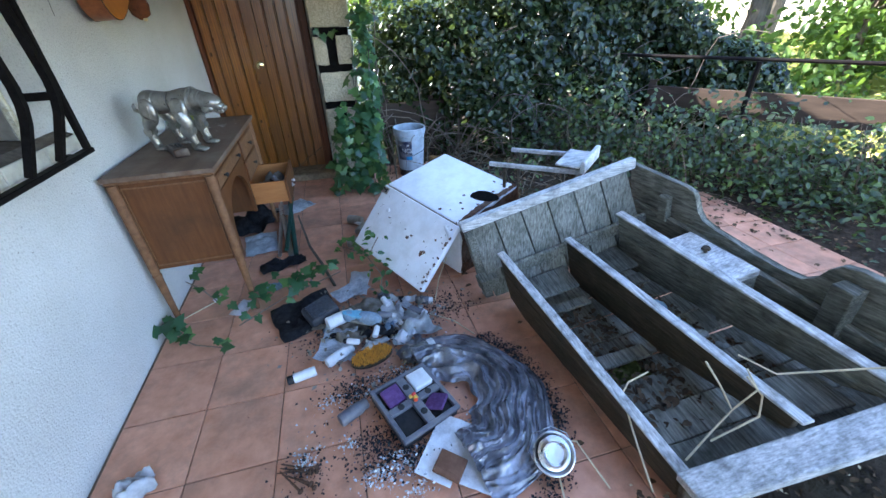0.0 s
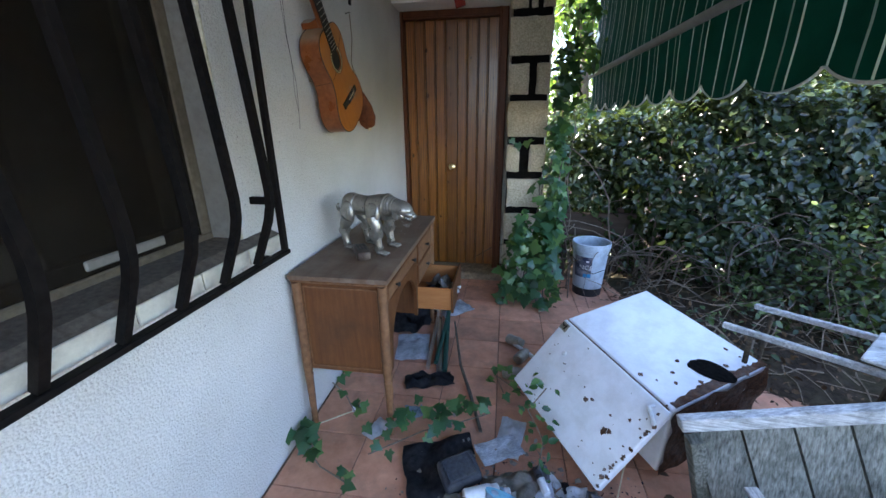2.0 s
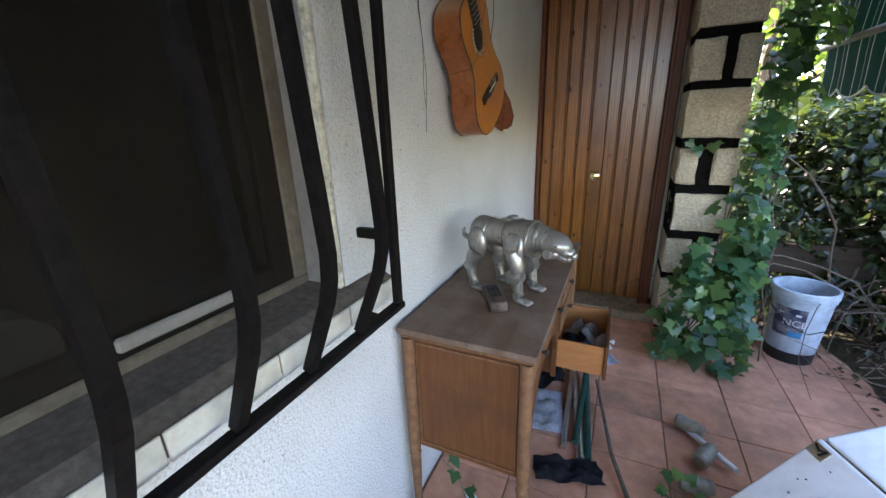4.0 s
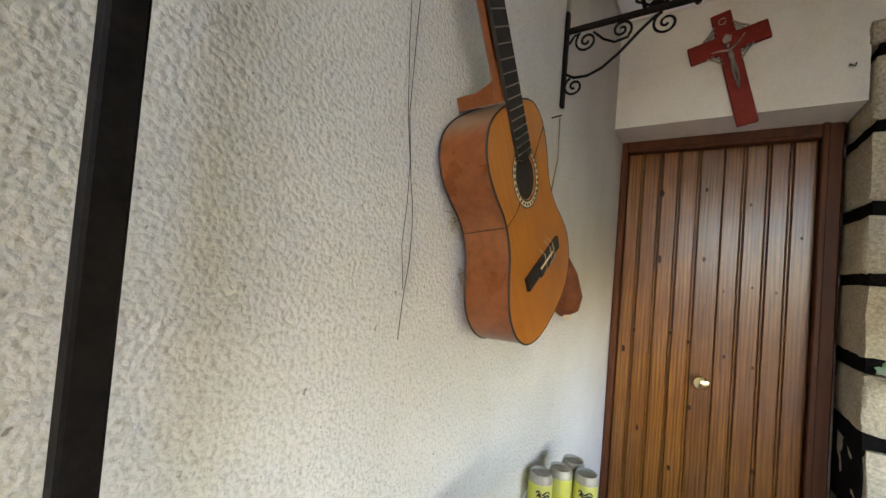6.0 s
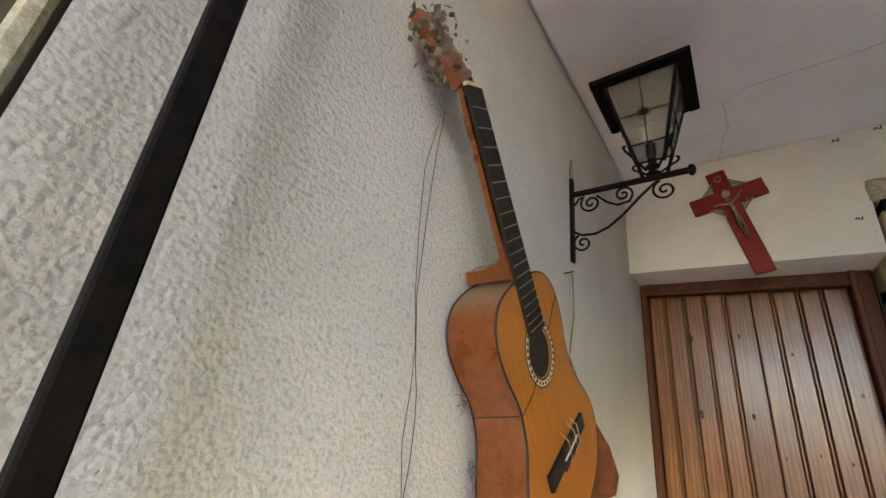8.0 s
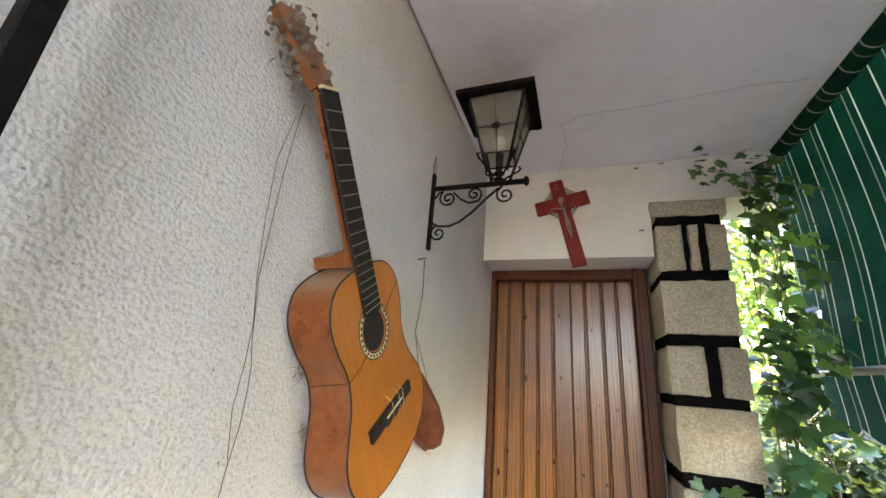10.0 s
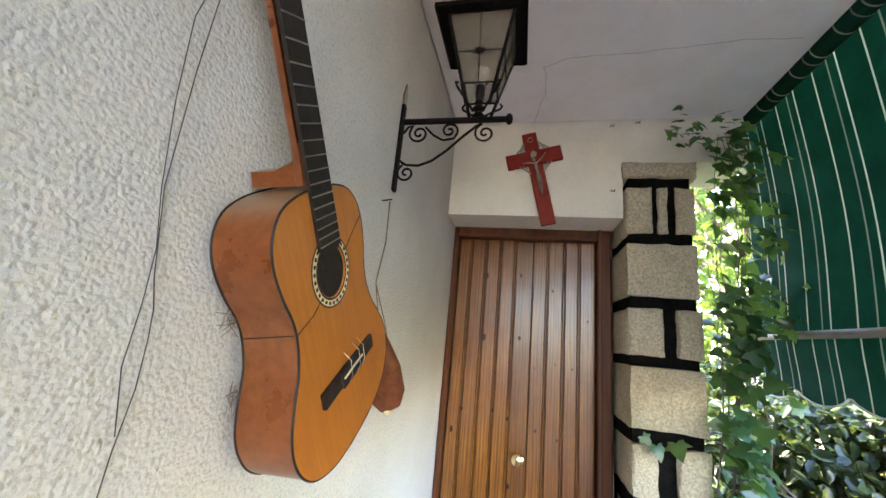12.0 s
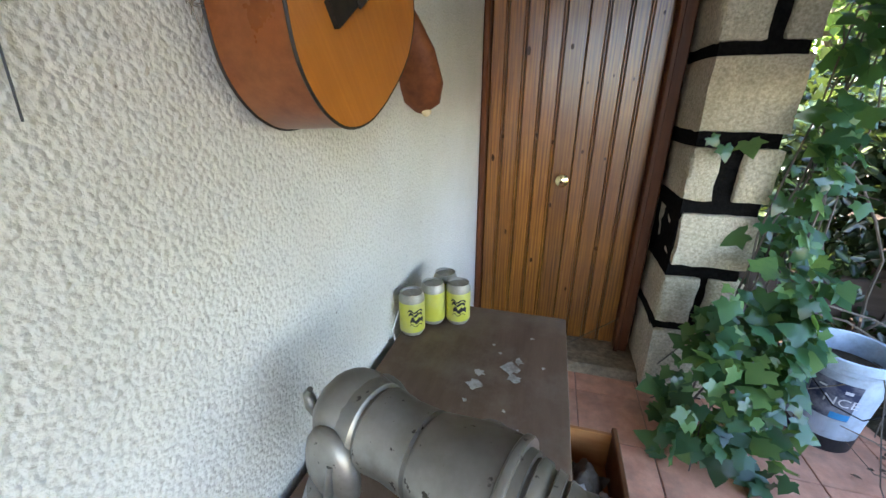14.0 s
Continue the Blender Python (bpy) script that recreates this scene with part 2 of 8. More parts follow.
def pine():
    m, nt, b, co0 = base_mat("varnished_pine_plank", 0.3, 0, 0.5)
    rnd = nt.nodes.new("ShaderNodeObjectInfo").outputs["Random"]
    cb = nt.nodes.new("ShaderNodeCombineXYZ")
    for k in range(3):
        nt.links.new(rnd, cb.inputs[k])
    sh = nt.nodes.new("ShaderNodeVectorMath")
    sh.operation = 'MULTIPLY_ADD'
    sh.inputs[1].default_value = (3.7, 1.3, 5.1)
    nt.links.new(cb.outputs[0], sh.inputs[0])
    nt.links.new(co0, sh.inputs[2])
    co = sh.outputs[0]
    grain = tex(nt, co, 130, 5, 0.65, (1, 1, 0.025))
    w = nt.nodes.new("ShaderNodeTexWave")
    w.bands_direction = 'X'
    w.inputs["Scale"].default_value, w.inputs["Distortion"].default_value = 20, 9
    w.inputs["Detail"].default_value, w.inputs["Detail Scale"].default_value = 3, 0.8
    mp = nt.nodes.new("ShaderNodeMapping")
    mp.inputs[3].default_value = (1, 1, 0.09)
    nt.links.new(co, mp.inputs[0])
    nt.links.new(mp.outputs[0], w.inputs["Vector"])
    f = mathn(nt, 'ADD', mathn(nt, 'MULTIPLY', grain, 0.88), mathn(nt, 'MULTIPLY', w.outputs["Fac"], 0.16))
    col = ramp(nt, f, [(0.36, (0.1, 0.031, 0.004)), (0.5, (0.2, 0.071, 0.009)), (0.7, (0.32, 0.128, 0.017))])
    worn = ramp(nt, tex(nt, co0, 3.0, 5, 0.65), [(0.42, (0, 0, 0)), (0.72, (0.65, 0.65, 0.65))])
    col = mixc(nt, worn, col, (0.12, 0.034, 0.007))
    hs = nt.nodes.new("ShaderNodeHueSaturation")
    mr = nt.nodes.new("ShaderNodeMapRange")
    mr.inputs[3].default_value, mr.inputs[4].default_value = 0.78, 1.2
    nt.links.new(rnd, mr.inputs[0])
    nt.links.new(mr.outputs[0], hs.inputs["Value"])
    nt.links.new(col, hs.inputs["Color"])
    nt.links.new(hs.outputs[0], b.inputs["Base Color"])
    b.inputs["Coat Weight"].default_value = 0.3
    b.inputs["Coat Roughness"].default_value = 0.16
    bump(nt, b, mathn(nt, 'ADD', grain, mathn(nt, 'MULTIPLY', tex(nt, co0, 9, 3), 1.5)), 0.16, 0.004)
    return m


PINE = pine()
KNOT = mat("pine_knot", (0.02, 0.007, 0.002), (0.07, 0.022, 0.006), 120, 20, 0.4, bmp=0.2)
DOORFRAME = mat("dark_door_frame_wood", (0.06, 0.018, 0.007), (0.13, 0.042, 0.015), 30, 5, 0.45, bmp=0.1, stretch=(1, 1, 0.06))
DESKWOOD = mat("worn_brown_veneer", (0.1, 0.037, 0.013), (0.15, 0.058, 0.02), 70, 5, 0.5, bmp=0.06, stretch=(1, 1, 0.08), dirt=(0.07, 0.034, 0.016), dirt_amt=0.8)
DESKTOP = mat("dusty_table_top", (0.11, 0.066, 0.043), (0.17, 0.108, 0.073), 20, 5, 0.55, bmp=0.05, stretch=(1, 0.15, 1), dirt=(0.28, 0.24, 0.19), dirt_amt=0.5)
DESKTRIM = mat("faded_table_edge", (0.12, 0.055, 0.025), (0.24, 0.12, 0.056), 40, 6, 0.6, bmp=0.1, dirt=(0.14, 0.08, 0.05), dirt_amt=0.5)
DRAWERWOOD = mat("orange_drawer_wood", (0.32, 0.12, 0.035), (0.44, 0.19, 0.065), 30, 4, 0.5, bmp=0.05, stretch=(0.2, 1, 1))
IRON = mat("black_iron", (0.004, 0.004, 0.004), (0.014, 0.012, 0.011), 60, 7, 0.55, 0.0, bmp=0.25, dist=0.002, dirt=(0.018, 0.011, 0.007), dirt_amt=0.4, spec=0.06)
GREYWOOD = mat("weathered_grey_wood", (0.055, 0.053, 0.042), (0.34, 0.34, 0.285), 150, 7, 0.8, bmp=0.6, dist=0.004, stretch=(1, 0.03, 0.6), dirt=(0.03, 0.034, 0.022), dirt_amt=0.75, vary=0.2, spec=0.3)
PALEWOOD = mat("bleached_wood", (0.3, 0.3, 0.28), (0.86, 0.86, 0.84), 150, 14, 0.75, bmp=0.6, dist=0.003, stretch=(0.03, 1, 1), dirt=(0.09, 0.085, 0.07), dirt_amt=0.7, vary=0.12, spec=0.3)
# paler tone for the top edges of the hutch shelves
PALEEDGE = mat("pale_board_edge", (0.3, 0.3, 0.28), (0.84, 0.84, 0.82), 150, 14, 0.75, bmp=0.6, dist=0.003, stretch=(1, 0.03, 1), dirt=(0.07, 0.07, 0.055), dirt_amt=0.8, vary=0.12, spec=0.3)
GREYUP = mat("weathered_upright_plank", (0.08, 0.078, 0.062), (0.4, 0.4, 0.34), 150, 8, 0.8, bmp=0.6, dist=0.004, stretch=(1, 1, 0.03), dirt=(0.035, 0.038, 0.026), dirt_amt=0.65, vary=0.2)
# brown wood; part of the hutch's deep shade is put into this colour
DARKWOOD = mat("dark_brown_wood", (0.035, 0.027, 0.018), (0.12, 0.092, 0.062), 140, 4, 0.75, bmp=0.5, stretch=(1, 0.03, 0.7), dirt=(0.025, 0.027, 0.017), dirt_amt=0.7, vary=0.15)
ENAMEL = mat("chipped_white_enamel", (0.86, 0.88, 0.9), (0.92, 0.93, 0.95), 30, 9, 0.22, spec=0.5, bmp=0.03, dirt=(0.5, 0.47, 0.42), dirt_amt=0.35)
RUST = mat("rusty_decayed_metal", (0.035, 0.02, 0.014), (0.16, 0.075, 0.04), 45, 9, 0.9, 0.1, bmp=1.0, dist=0.01, dirt=(0.4, 0.36, 0.32), dirt_amt=0.4)


def dusty_silver():
    m, nt, b, co = base_mat("dusty_silver_plastic", 0.34, 0.7, 0.4)
    g = tex(nt, co, 26, 5)
    col = ramp(nt, g, [(0.3, (0.24, 0.222, 0.19)), (0.7, (0.4, 0.38, 0.34))])
    sp = nt.nodes.new("ShaderNodeSeparateXYZ")
    nt.links.new(nt.nodes.new("ShaderNodeNewGeometry").outputs["Normal"], sp.inputs[0])
    dust = mathn(nt, 'MULTIPLY', ramp(nt, sp.outputs[2], [(0.3, (0, 0, 0)), (0.85, (1, 1, 1))]), ramp(nt, tex(nt, co, 14, 5), [(0.3, (0.55, 0.55, 0.55)), (0.7, (0.97, 0.97, 0.97))]))
    col = mixc(nt, dust, col, (0.125, 0.108, 0.083))
    specks = ramp(nt, tex(nt, co, 75, 3, 0.6), [(0.655, (0, 0, 0)), (0.69, (0.9, 0.9, 0.9))])
    col = mixc(nt, specks, col, (0.03, 0.02, 0.012))
    nt.links.new(col, b.inputs["Base Color"])
    nt.links.new(mathn(nt, 'ADD', mathn(nt, 'MULTIPLY', dust, 0.4), 0.34), b.inputs["Roughness"])
    nt.links.new(mathn(nt, 'SUBTRACT', 0.8, mathn(nt, 'MULTIPLY', dust, 0.75)), b.inputs["Metallic"])
    bump(nt, b, tex(nt, co, 150, 3), 0.08, 0.002)
    return m


SILVER = dusty_silver()
GUITAR_TOP = mat("orange_spruce", (0.4, 0.13, 0.016), (0.5, 0.175, 0.024), 110, 4, 0.32, bmp=0.02, stretch=(1, 0.03, 1), dirt=(0.3, 0.095, 0.016), dirt_amt=0.5, spec=0.4)
GUITAR_SIDE = mat("red_brown_mahogany", (0.15, 0.038, 0.008), (0.24, 0.067, 0.014), 40, 5, 0.3, bmp=0.03, dirt=(0.3, 0.15, 0.07), dirt_amt=0.45, spec=0.4)
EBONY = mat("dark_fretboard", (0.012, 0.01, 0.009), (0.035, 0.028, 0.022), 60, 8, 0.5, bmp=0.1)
IVORY = mat("cream_inlay", (0.62, 0.5, 0.3), (0.75, 0.63, 0.42), 80, 9, 0.5, bmp=0.0)
BRASS = mat("polished_brass", (0.75, 0.58, 0.28), (0.85, 0.68, 0.36), 20, 6, 0.22, 1.0, bmp=0.0, rvar=0.08)
REDWOOD = mat("red_lacquered_wood", (0.2, 0.018, 0.012), (0.27, 0.03, 0.018), 24, 6, 0.4, bmp=0.05)
PEWTER = mat("dull_pewter", (0.32, 0.29, 0.24), (0.48, 0.44, 0.37), 50, 9, 0.4, 1.0, bmp=0.1)
LEATHER = mat("brown_leather", (0.1, 0.03, 0.013), (0.2, 0.065, 0.025), 30, 6, 0.45, bmp=0.2)
WHITEPL = mat("grubby_white_plastic", (0.66, 0.67, 0.68), (0.76, 0.77, 0.78), 20, 8, 0.45, bmp=0.05, dirt=(0.3, 0.28, 0.24), dirt_amt=0.5)
BLACKPL = mat("black_plastic", (0.012, 0.012, 0.014), (0.03, 0.03, 0.032), 40, 8, 0.4, bmp=0.06, dirt=(0.05, 0.045, 0.035), dirt_amt=0.4)
ALU = mat("dull_window_metal", (0.24, 0.22, 0.19), (0.33, 0.31, 0.27), 40, 5, 0.5, 0.3, bmp=0.05, dirt=(0.2, 0.17, 0.13), dirt_amt=0.5)
SILLMAT = mat("grey_stone_sill", (0.085, 0.07, 0.055), (0.18, 0.15, 0.118), 60, 5, 0.8, bmp=0.3, dirt=(0.07, 0.06, 0.05), dirt_amt=0.5)
STEPSTONE = mat("worn_brown_step", (0.2, 0.145, 0.09), (0.38, 0.29, 0.185), 40, 6, 0.85, bmp=0.5, dist=0.006, dirt=(0.05, 0.04, 0.028), dirt_amt=0.8)
CREAM = mat("cream_glazed_edge", (0.62, 0.58, 0.47), (0.74, 0.7, 0.58), 40, 6, 0.5, bmp=0.1, dirt=(0.3, 0.26, 0.2), dirt_amt=0.6)
CREAMEDGE = mat("chipped_cream_edge", (0.5, 0.45, 0.29), (0.78, 0.74, 0.58), 70, 25, 0.8, bmp=0.8, dist=0.006, dirt=(0.12, 0.09, 0.05), dirt_amt=0.7)
SOIL = mat("leaf_litter_soil", (0.018, 0.013, 0.009), (0.075, 0.054, 0.036), 24, 1.2, 0.95, bmp=1.0, dist=0.03, dirt=(0.1, 0.1, 0.045), dirt_amt=0.6, spec=0.15)
BARK = mat("grey_brown_bark", (0.07, 0.055, 0.04), (0.18, 0.15, 0.115), 40, 6, 0.9, bmp=0.8, dist=0.01, stretch=(1, 1, 0.2), spec=0.2)
TWIG = mat("dry_twig", (0.13, 0.1, 0.07), (0.26, 0.21, 0.15), 60, 8, 0.85, bmp=0.3)
STRAW = mat("pale_dry_stalk", (0.5, 0.4, 0.24), (0.66, 0.56, 0.38), 50, 8, 0.7, bmp=0.1)
# very dark base colour stands in for the room being unlit
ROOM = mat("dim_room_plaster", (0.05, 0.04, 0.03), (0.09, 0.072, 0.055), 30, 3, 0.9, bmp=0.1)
# brown deepened to carry the partial shade on the fence boards
FENCEWOOD = mat("brown_fence_board", (0.032, 0.023, 0.017), (0.065, 0.045, 0.032), 20, 3, 0.85, bmp=0.3, stretch=(0.15, 0.15, 1))
IVYLEAF = leaf_mat("ivy_leaf", (0.012, 0.042, 0.022), (0.04, 0.115, 0.058), (0.17, 0.29, 0.085), 0.32, 0.24)
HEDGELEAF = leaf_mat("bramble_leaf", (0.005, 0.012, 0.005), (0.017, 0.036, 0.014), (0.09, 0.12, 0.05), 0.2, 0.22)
TREELEAF = leaf_mat("tree_leaf", (0.05, 0.1, 0.02), (0.09, 0.16, 0.03), (0.16, 0.24, 0.05), 0.4, 0.5)
WEEDLEAF = leaf_mat("weed_leaf", (0.007, 0.016, 0.005), (0.027, 0.052, 0.015), (0.14, 0.2, 0.05), 0.24, 0.28)
GLASS = glass_mat("dusty_window_glass", (0.6, 0.56, 0.48), 0.02, 0.015)
BRONZE = mat("dark_bronze_frame", (0.045, 0.036, 0.028), (0.085, 0.07, 0.055), 40, 5, 0.5, 0.0, bmp=0.05, dirt=(0.16, 0.13, 0.1), dirt_amt=0.4)


def earth():
    m, nt, b, co = base_mat("garden_earth", 0.95, 0, 0.15)
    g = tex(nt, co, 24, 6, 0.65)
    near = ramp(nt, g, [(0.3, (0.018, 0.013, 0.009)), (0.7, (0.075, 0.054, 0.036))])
    # pale dry earth farther out, kept bright to bounce light to the ceiling
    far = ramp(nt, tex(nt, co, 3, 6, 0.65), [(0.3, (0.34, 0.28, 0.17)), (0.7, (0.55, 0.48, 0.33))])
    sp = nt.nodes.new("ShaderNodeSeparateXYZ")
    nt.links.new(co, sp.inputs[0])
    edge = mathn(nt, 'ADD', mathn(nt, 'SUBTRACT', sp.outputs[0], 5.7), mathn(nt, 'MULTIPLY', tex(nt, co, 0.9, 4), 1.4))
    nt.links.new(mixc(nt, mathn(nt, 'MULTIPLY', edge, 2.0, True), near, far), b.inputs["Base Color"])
    bump(nt, b, g, 1.0, 0.03)
    return m


def dust_on(m, colour, amount, lo=0.2, hi=0.9):
    """Settled dust on the faces that look upwards."""
    nt = m.node_tree
    b = nt.nodes["Principled BSDF"]
    old = b.inputs["Base Color"].links[0].from_socket
    sp = nt.nodes.new("ShaderNodeSeparateXYZ")
    nt.links.new(nt.nodes.new("ShaderNodeNewGeometry").outputs["Normal"], sp.inputs[0])
    co = nt.nodes.new("ShaderNodeTexCoord").outputs["Object"]
    f = mathn(nt, 'MULTIPLY', ramp(nt, sp.outputs[2], [(lo, (0, 0, 0)), (hi, (amount,) * 3)]), ramp(nt, tex(nt, co, 22, 5), [(0.3, (0.55,) * 3), (0.7, (1, 1, 1))]))
    nt.links.new(mixc(nt, f, old, colour), b.inputs["Base Color"])
    return m


def screen_mat():
    m, nt, b, co = base_mat("insect_screen", 0.9, 0, 0.05)
    sp = nt.nodes.new("ShaderNodeSeparateXYZ")
    nt.links.new(co, sp.inputs[0])
    w = mathn(nt, 'LESS_THAN', mathn(nt, 'FRACT', mathn(nt, 'MULTIPLY', sp.outputs[2], 190.0)), 0.5)
    col = mixc(nt, mathn(nt, 'MULTIPLY', w, 0.5), (0.011, 0.008, 0.0055), (0.032, 0.025, 0.017))
    dust = ramp(nt, tex(nt, co, 4, 6), [(0.4, (0, 0, 0)), (0.75, (0.5, 0.5, 0.5))])
    nt.links.new(mixc(nt, dust, col, (0.042, 0.034, 0.024)), b.inputs["Base Color"])
    t = nt.nodes.new("ShaderNodeBsdfTransparent")
    ms = nt.nodes.new("ShaderNodeMixShader")
    ms.inputs[0].default_value = 0.55
    nt.links.new(t.outputs[0], ms.inputs[1])
    nt.links.new(b.outputs[0], ms.inputs[2])
    nt.links.new(ms.outputs[0], nt.nodes["Material Output"].inputs[0])
    return m


SCREEN = screen_mat()
dust_on(GUITAR_SIDE, (0.27, 0.2, 0.12), 0.85)
TAUPEPAINT = mat("taupe_reveal_paint", (0.09, 0.074, 0.05), (0.16, 0.132, 0.094), 40, 4, 0.75, bmp=0.2, dirt=(0.06, 0.048, 0.034), dirt_amt=0.7)
LAMPGLASS = glass_mat("hammered_lamp_glass", (0.85, 0.83, 0.72), 0.15, 0.35, 0.8)


def awning_mat():
    m, nt, b, co = base_mat("green_striped_canvas", 0.85, 0, 0.15)
    sp = nt.nodes.new("ShaderNodeSeparateXYZ")
    nt.links.new(co, sp.inputs[0])
    f = mathn(nt, 'FRACT', mathn(nt, 'MULTIPLY', sp.outputs[1], 9.0))
    st = mathn(nt, 'LESS_THAN', f, 0.06)
    f2 = mathn(nt, 'FRACT', mathn(nt, 'ADD', mathn(nt, 'MULTIPLY', sp.outputs[1], 4.5), 0.32))
    st2 = mathn(nt, 'MULTIPLY', mathn(nt, 'LESS_THAN', f2, 0.03), 0.5)
    g = tex(nt, co, 7, 5)
    green = ramp(nt, g, [(0.3, (0.002, 0.034, 0.018)), (0.7, (0.004, 0.056, 0.03))])
    col = mixc(nt, mathn(nt, 'MAXIMUM', st, st2), green, (0.42, 0.44, 0.34))
    nt.links.new(col, b.inputs["Base Color"])
    t = nt.nodes.new("ShaderNodeBsdfTranslucent")
    nt.links.new(col, t.inputs[0])
    ms = nt.nodes.new("ShaderNodeMixShader")
    ms.inputs[0].default_value = 0.2
    nt.links.new(b.outputs[0], ms.inputs[1])
    nt.links.new(t.outputs[0], ms.inputs[2])
    nt.links.new(ms.outputs[0], nt.nodes["Material Output"].inputs[0])
    bump(nt, b, tex(nt, co, 400, 2), 0.15, 0.002)
    return m


CANVAS = awning_mat()


# ---- leaves ----
def leaf_shape(kind):
    if kind == "ivy":
        half = [(0.0, 0.0), (0.14, -0.15), (0.36, -0.2), (0.37, 0.0), (0.62, 0.24), (0.36, 0.36), (0.27, 0.6)]
        pts = half + [(0.0, 1.02)] + [(-x, y) for x, y in half[:0:-1]]
        verts = [(0, 0.25, 0.03)] + [(x, y, 0.16 * abs(x) - 0.5 * x * x + 0.05 * y - 0.2 * y * y) for x, y in pts]
        faces = [(0, i + 1, (i + 1) % 14 + 1) for i in range(14)]
    elif kind == "oval":
        pts = [(0, 0), (0.26, 0.25), (0.27, 0.6), (0, 1.0), (-0.27, 0.6), (-0.26, 0.25)]
        verts = [(x, y, 0.3 * abs(x) - 0.15 * y * y) for x, y in pts]
        faces = [(0, 1, 2, 3), (0, 3, 4, 5)]
    else:
        pts = [(0, 0), (0.34, 0.45), (0, 1.0), (-0.34, 0.45)]
        verts = [(x, y, 0.25 * abs(x)) for x, y in pts]
        faces = [(0, 1, 2), (0, 2, 3)]
    return np.array(verts, float), faces


def leaf_cloud(name, kind, centers, sizes, material, parent=None, out=None, seed=1, up=0.35, droop=0.4):
    """One mesh of leaves; out: the way each leaf's face turns, roughly."""
    rng = np.random.default_rng(seed)
    bv, bf = leaf_shape(kind)
    n, k = len(centers), len(bv)
    nrm = rng.normal(size=(n, 3))
    if out is not None:
        nrm = nrm * 0.55 + np.asarray(out)
    nrm[:, 2] += up
    nrm /= np.linalg.norm(nrm, axis=1, keepdims=True)
    tip = rng.normal(size=(n, 3))
    tip[:, 2] -= droop * 2
    tip -= nrm * (tip * nrm).sum(1, keepdims=True)
    tip /= np.linalg.norm(tip, axis=1, keepdims=True) + 1e-9
    side = np.cross(tip, nrm)
    s = np.asarray(sizes)[:, None, None]
    v = np.asarray(centers)[:, None, :] + s * (bv[None, :, 0:1] * side[:, None] + bv[None, :, 1:2] * tip[:, None] + bv[None, :, 2:3] * nrm[:, None])
    faces = [tuple(i + j * k for i in f) for j in range(n) for f in bf]
    me = bpy.data.meshes.new(name)
    me.from_pydata(v.reshape(-1, 3).tolist(), [], faces)
    return finish(name, me, material, parent, smooth=True, angle=80)


# ---- structure ----
def struct(name, bm, material, label, category="wall", smooth=False):
    return tagged(part(name, bm, material, None, "", smooth), label, category, "", "structure")


CEIL = 2.66
bm = B()
for y0, y1, z0, z1 in ((-4.0, 0.15, -0.1, 3.0), (1.79, 4.4, -0.1, 3.0), (0.15, 1.79, -0.1, 0.93), (0.15, 1.79, 2.3, 3.0)):
    box(bm, -0.3, y0, z0, 0.0, y1, z1)
bmesh.ops.remove_doubles(bm, verts=bm.verts, dist=0.0005)
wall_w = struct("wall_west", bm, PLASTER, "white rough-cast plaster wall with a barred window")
struct("ceiling", boxb(0.002, -2.5, CEIL, 1.40, 3.755, CEIL + 0.16, bevel=0.012), SMOOTH_PLASTER, "white plastered porch ceiling with hairline cracks", "ceiling")
bm = slab(B(), [(0.002, 2.143), (0.855, 2.143), (0.855, 2.43), (1.40, 2.43), (1.40, CEIL + 0.15), (0.002, CEIL + 0.15)], 3.757, 4.06, Matrix(((1, 0, 0, 0), (0, 0, 1, 0), (0, 1, 0, 0), (0, 0, 0, 1))))
struct("wall_north", bm, LIME, "cream plastered lintel wall above the wooden door")
struct("wall_house_back", boxb(-0.002, 4.12, -0.1, 1.19, 4.28, 3.0), LIME, "plain house wall behind the door recess")
# cracks in the ceiling plaster
for pts in ([(0.42, 3.75), (0.47, 3.5), (0.45, 3.33), (0.55, 3.28), (0.85, 3.27), (1.15, 3.24), (1.38, 3.25)],):
    fine = []
    for (x0, y0), (x1, y1) in zip(pts, pts[1:]):
        for k in range(6):
            fine.append((x0 + (x1 - x0) * k / 6 + R.uniform(-.006, .006), y0 + (y1 - y0) * k / 6 + R.uniform(-.006, .006), CEIL - 0.0003))
    tagged(part("ceiling_crack", tube(B(), fine, 0.0006, 4), MORTAR), "thin dark crack across the porch ceiling", "crack", "", "structure")
# unseen roof, added to shade the porch, and the room behind the window
ROOFM = Matrix(((1, 0, 0, 0), (0, 0, 1, 0), (0, 1, 0, 2.9), (0, 0, 0, 1)))
bm = slab(B(), [(0.0, 0.522), (0.0, 0.652), (-3.2, 1.75), (-8, 0.12), (-8, 0.0), (-3.2, 1.6)], -4.5, 4.3, ROOFM)
slab(bm, [(1.55, 0.0), (1.55, 0.12), (0.002, 0.651), (0.002, 0.521)], -2.7, 4.3, ROOFM)
struct("roof", bm, mat("clay_roof", (0.3, 0.13, 0.08), (0.42, 0.2, 0.12), 9, 2, 0.85, bmp=0.5), "unseen clay-coloured house roof, added to keep the sun off the porch", "roof")
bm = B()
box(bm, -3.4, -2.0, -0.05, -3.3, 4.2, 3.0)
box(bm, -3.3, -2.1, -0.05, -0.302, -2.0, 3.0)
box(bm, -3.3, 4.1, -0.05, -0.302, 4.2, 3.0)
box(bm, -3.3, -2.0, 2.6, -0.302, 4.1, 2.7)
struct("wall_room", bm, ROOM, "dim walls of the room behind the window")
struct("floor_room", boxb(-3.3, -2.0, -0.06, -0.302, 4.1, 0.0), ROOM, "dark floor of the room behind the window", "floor")
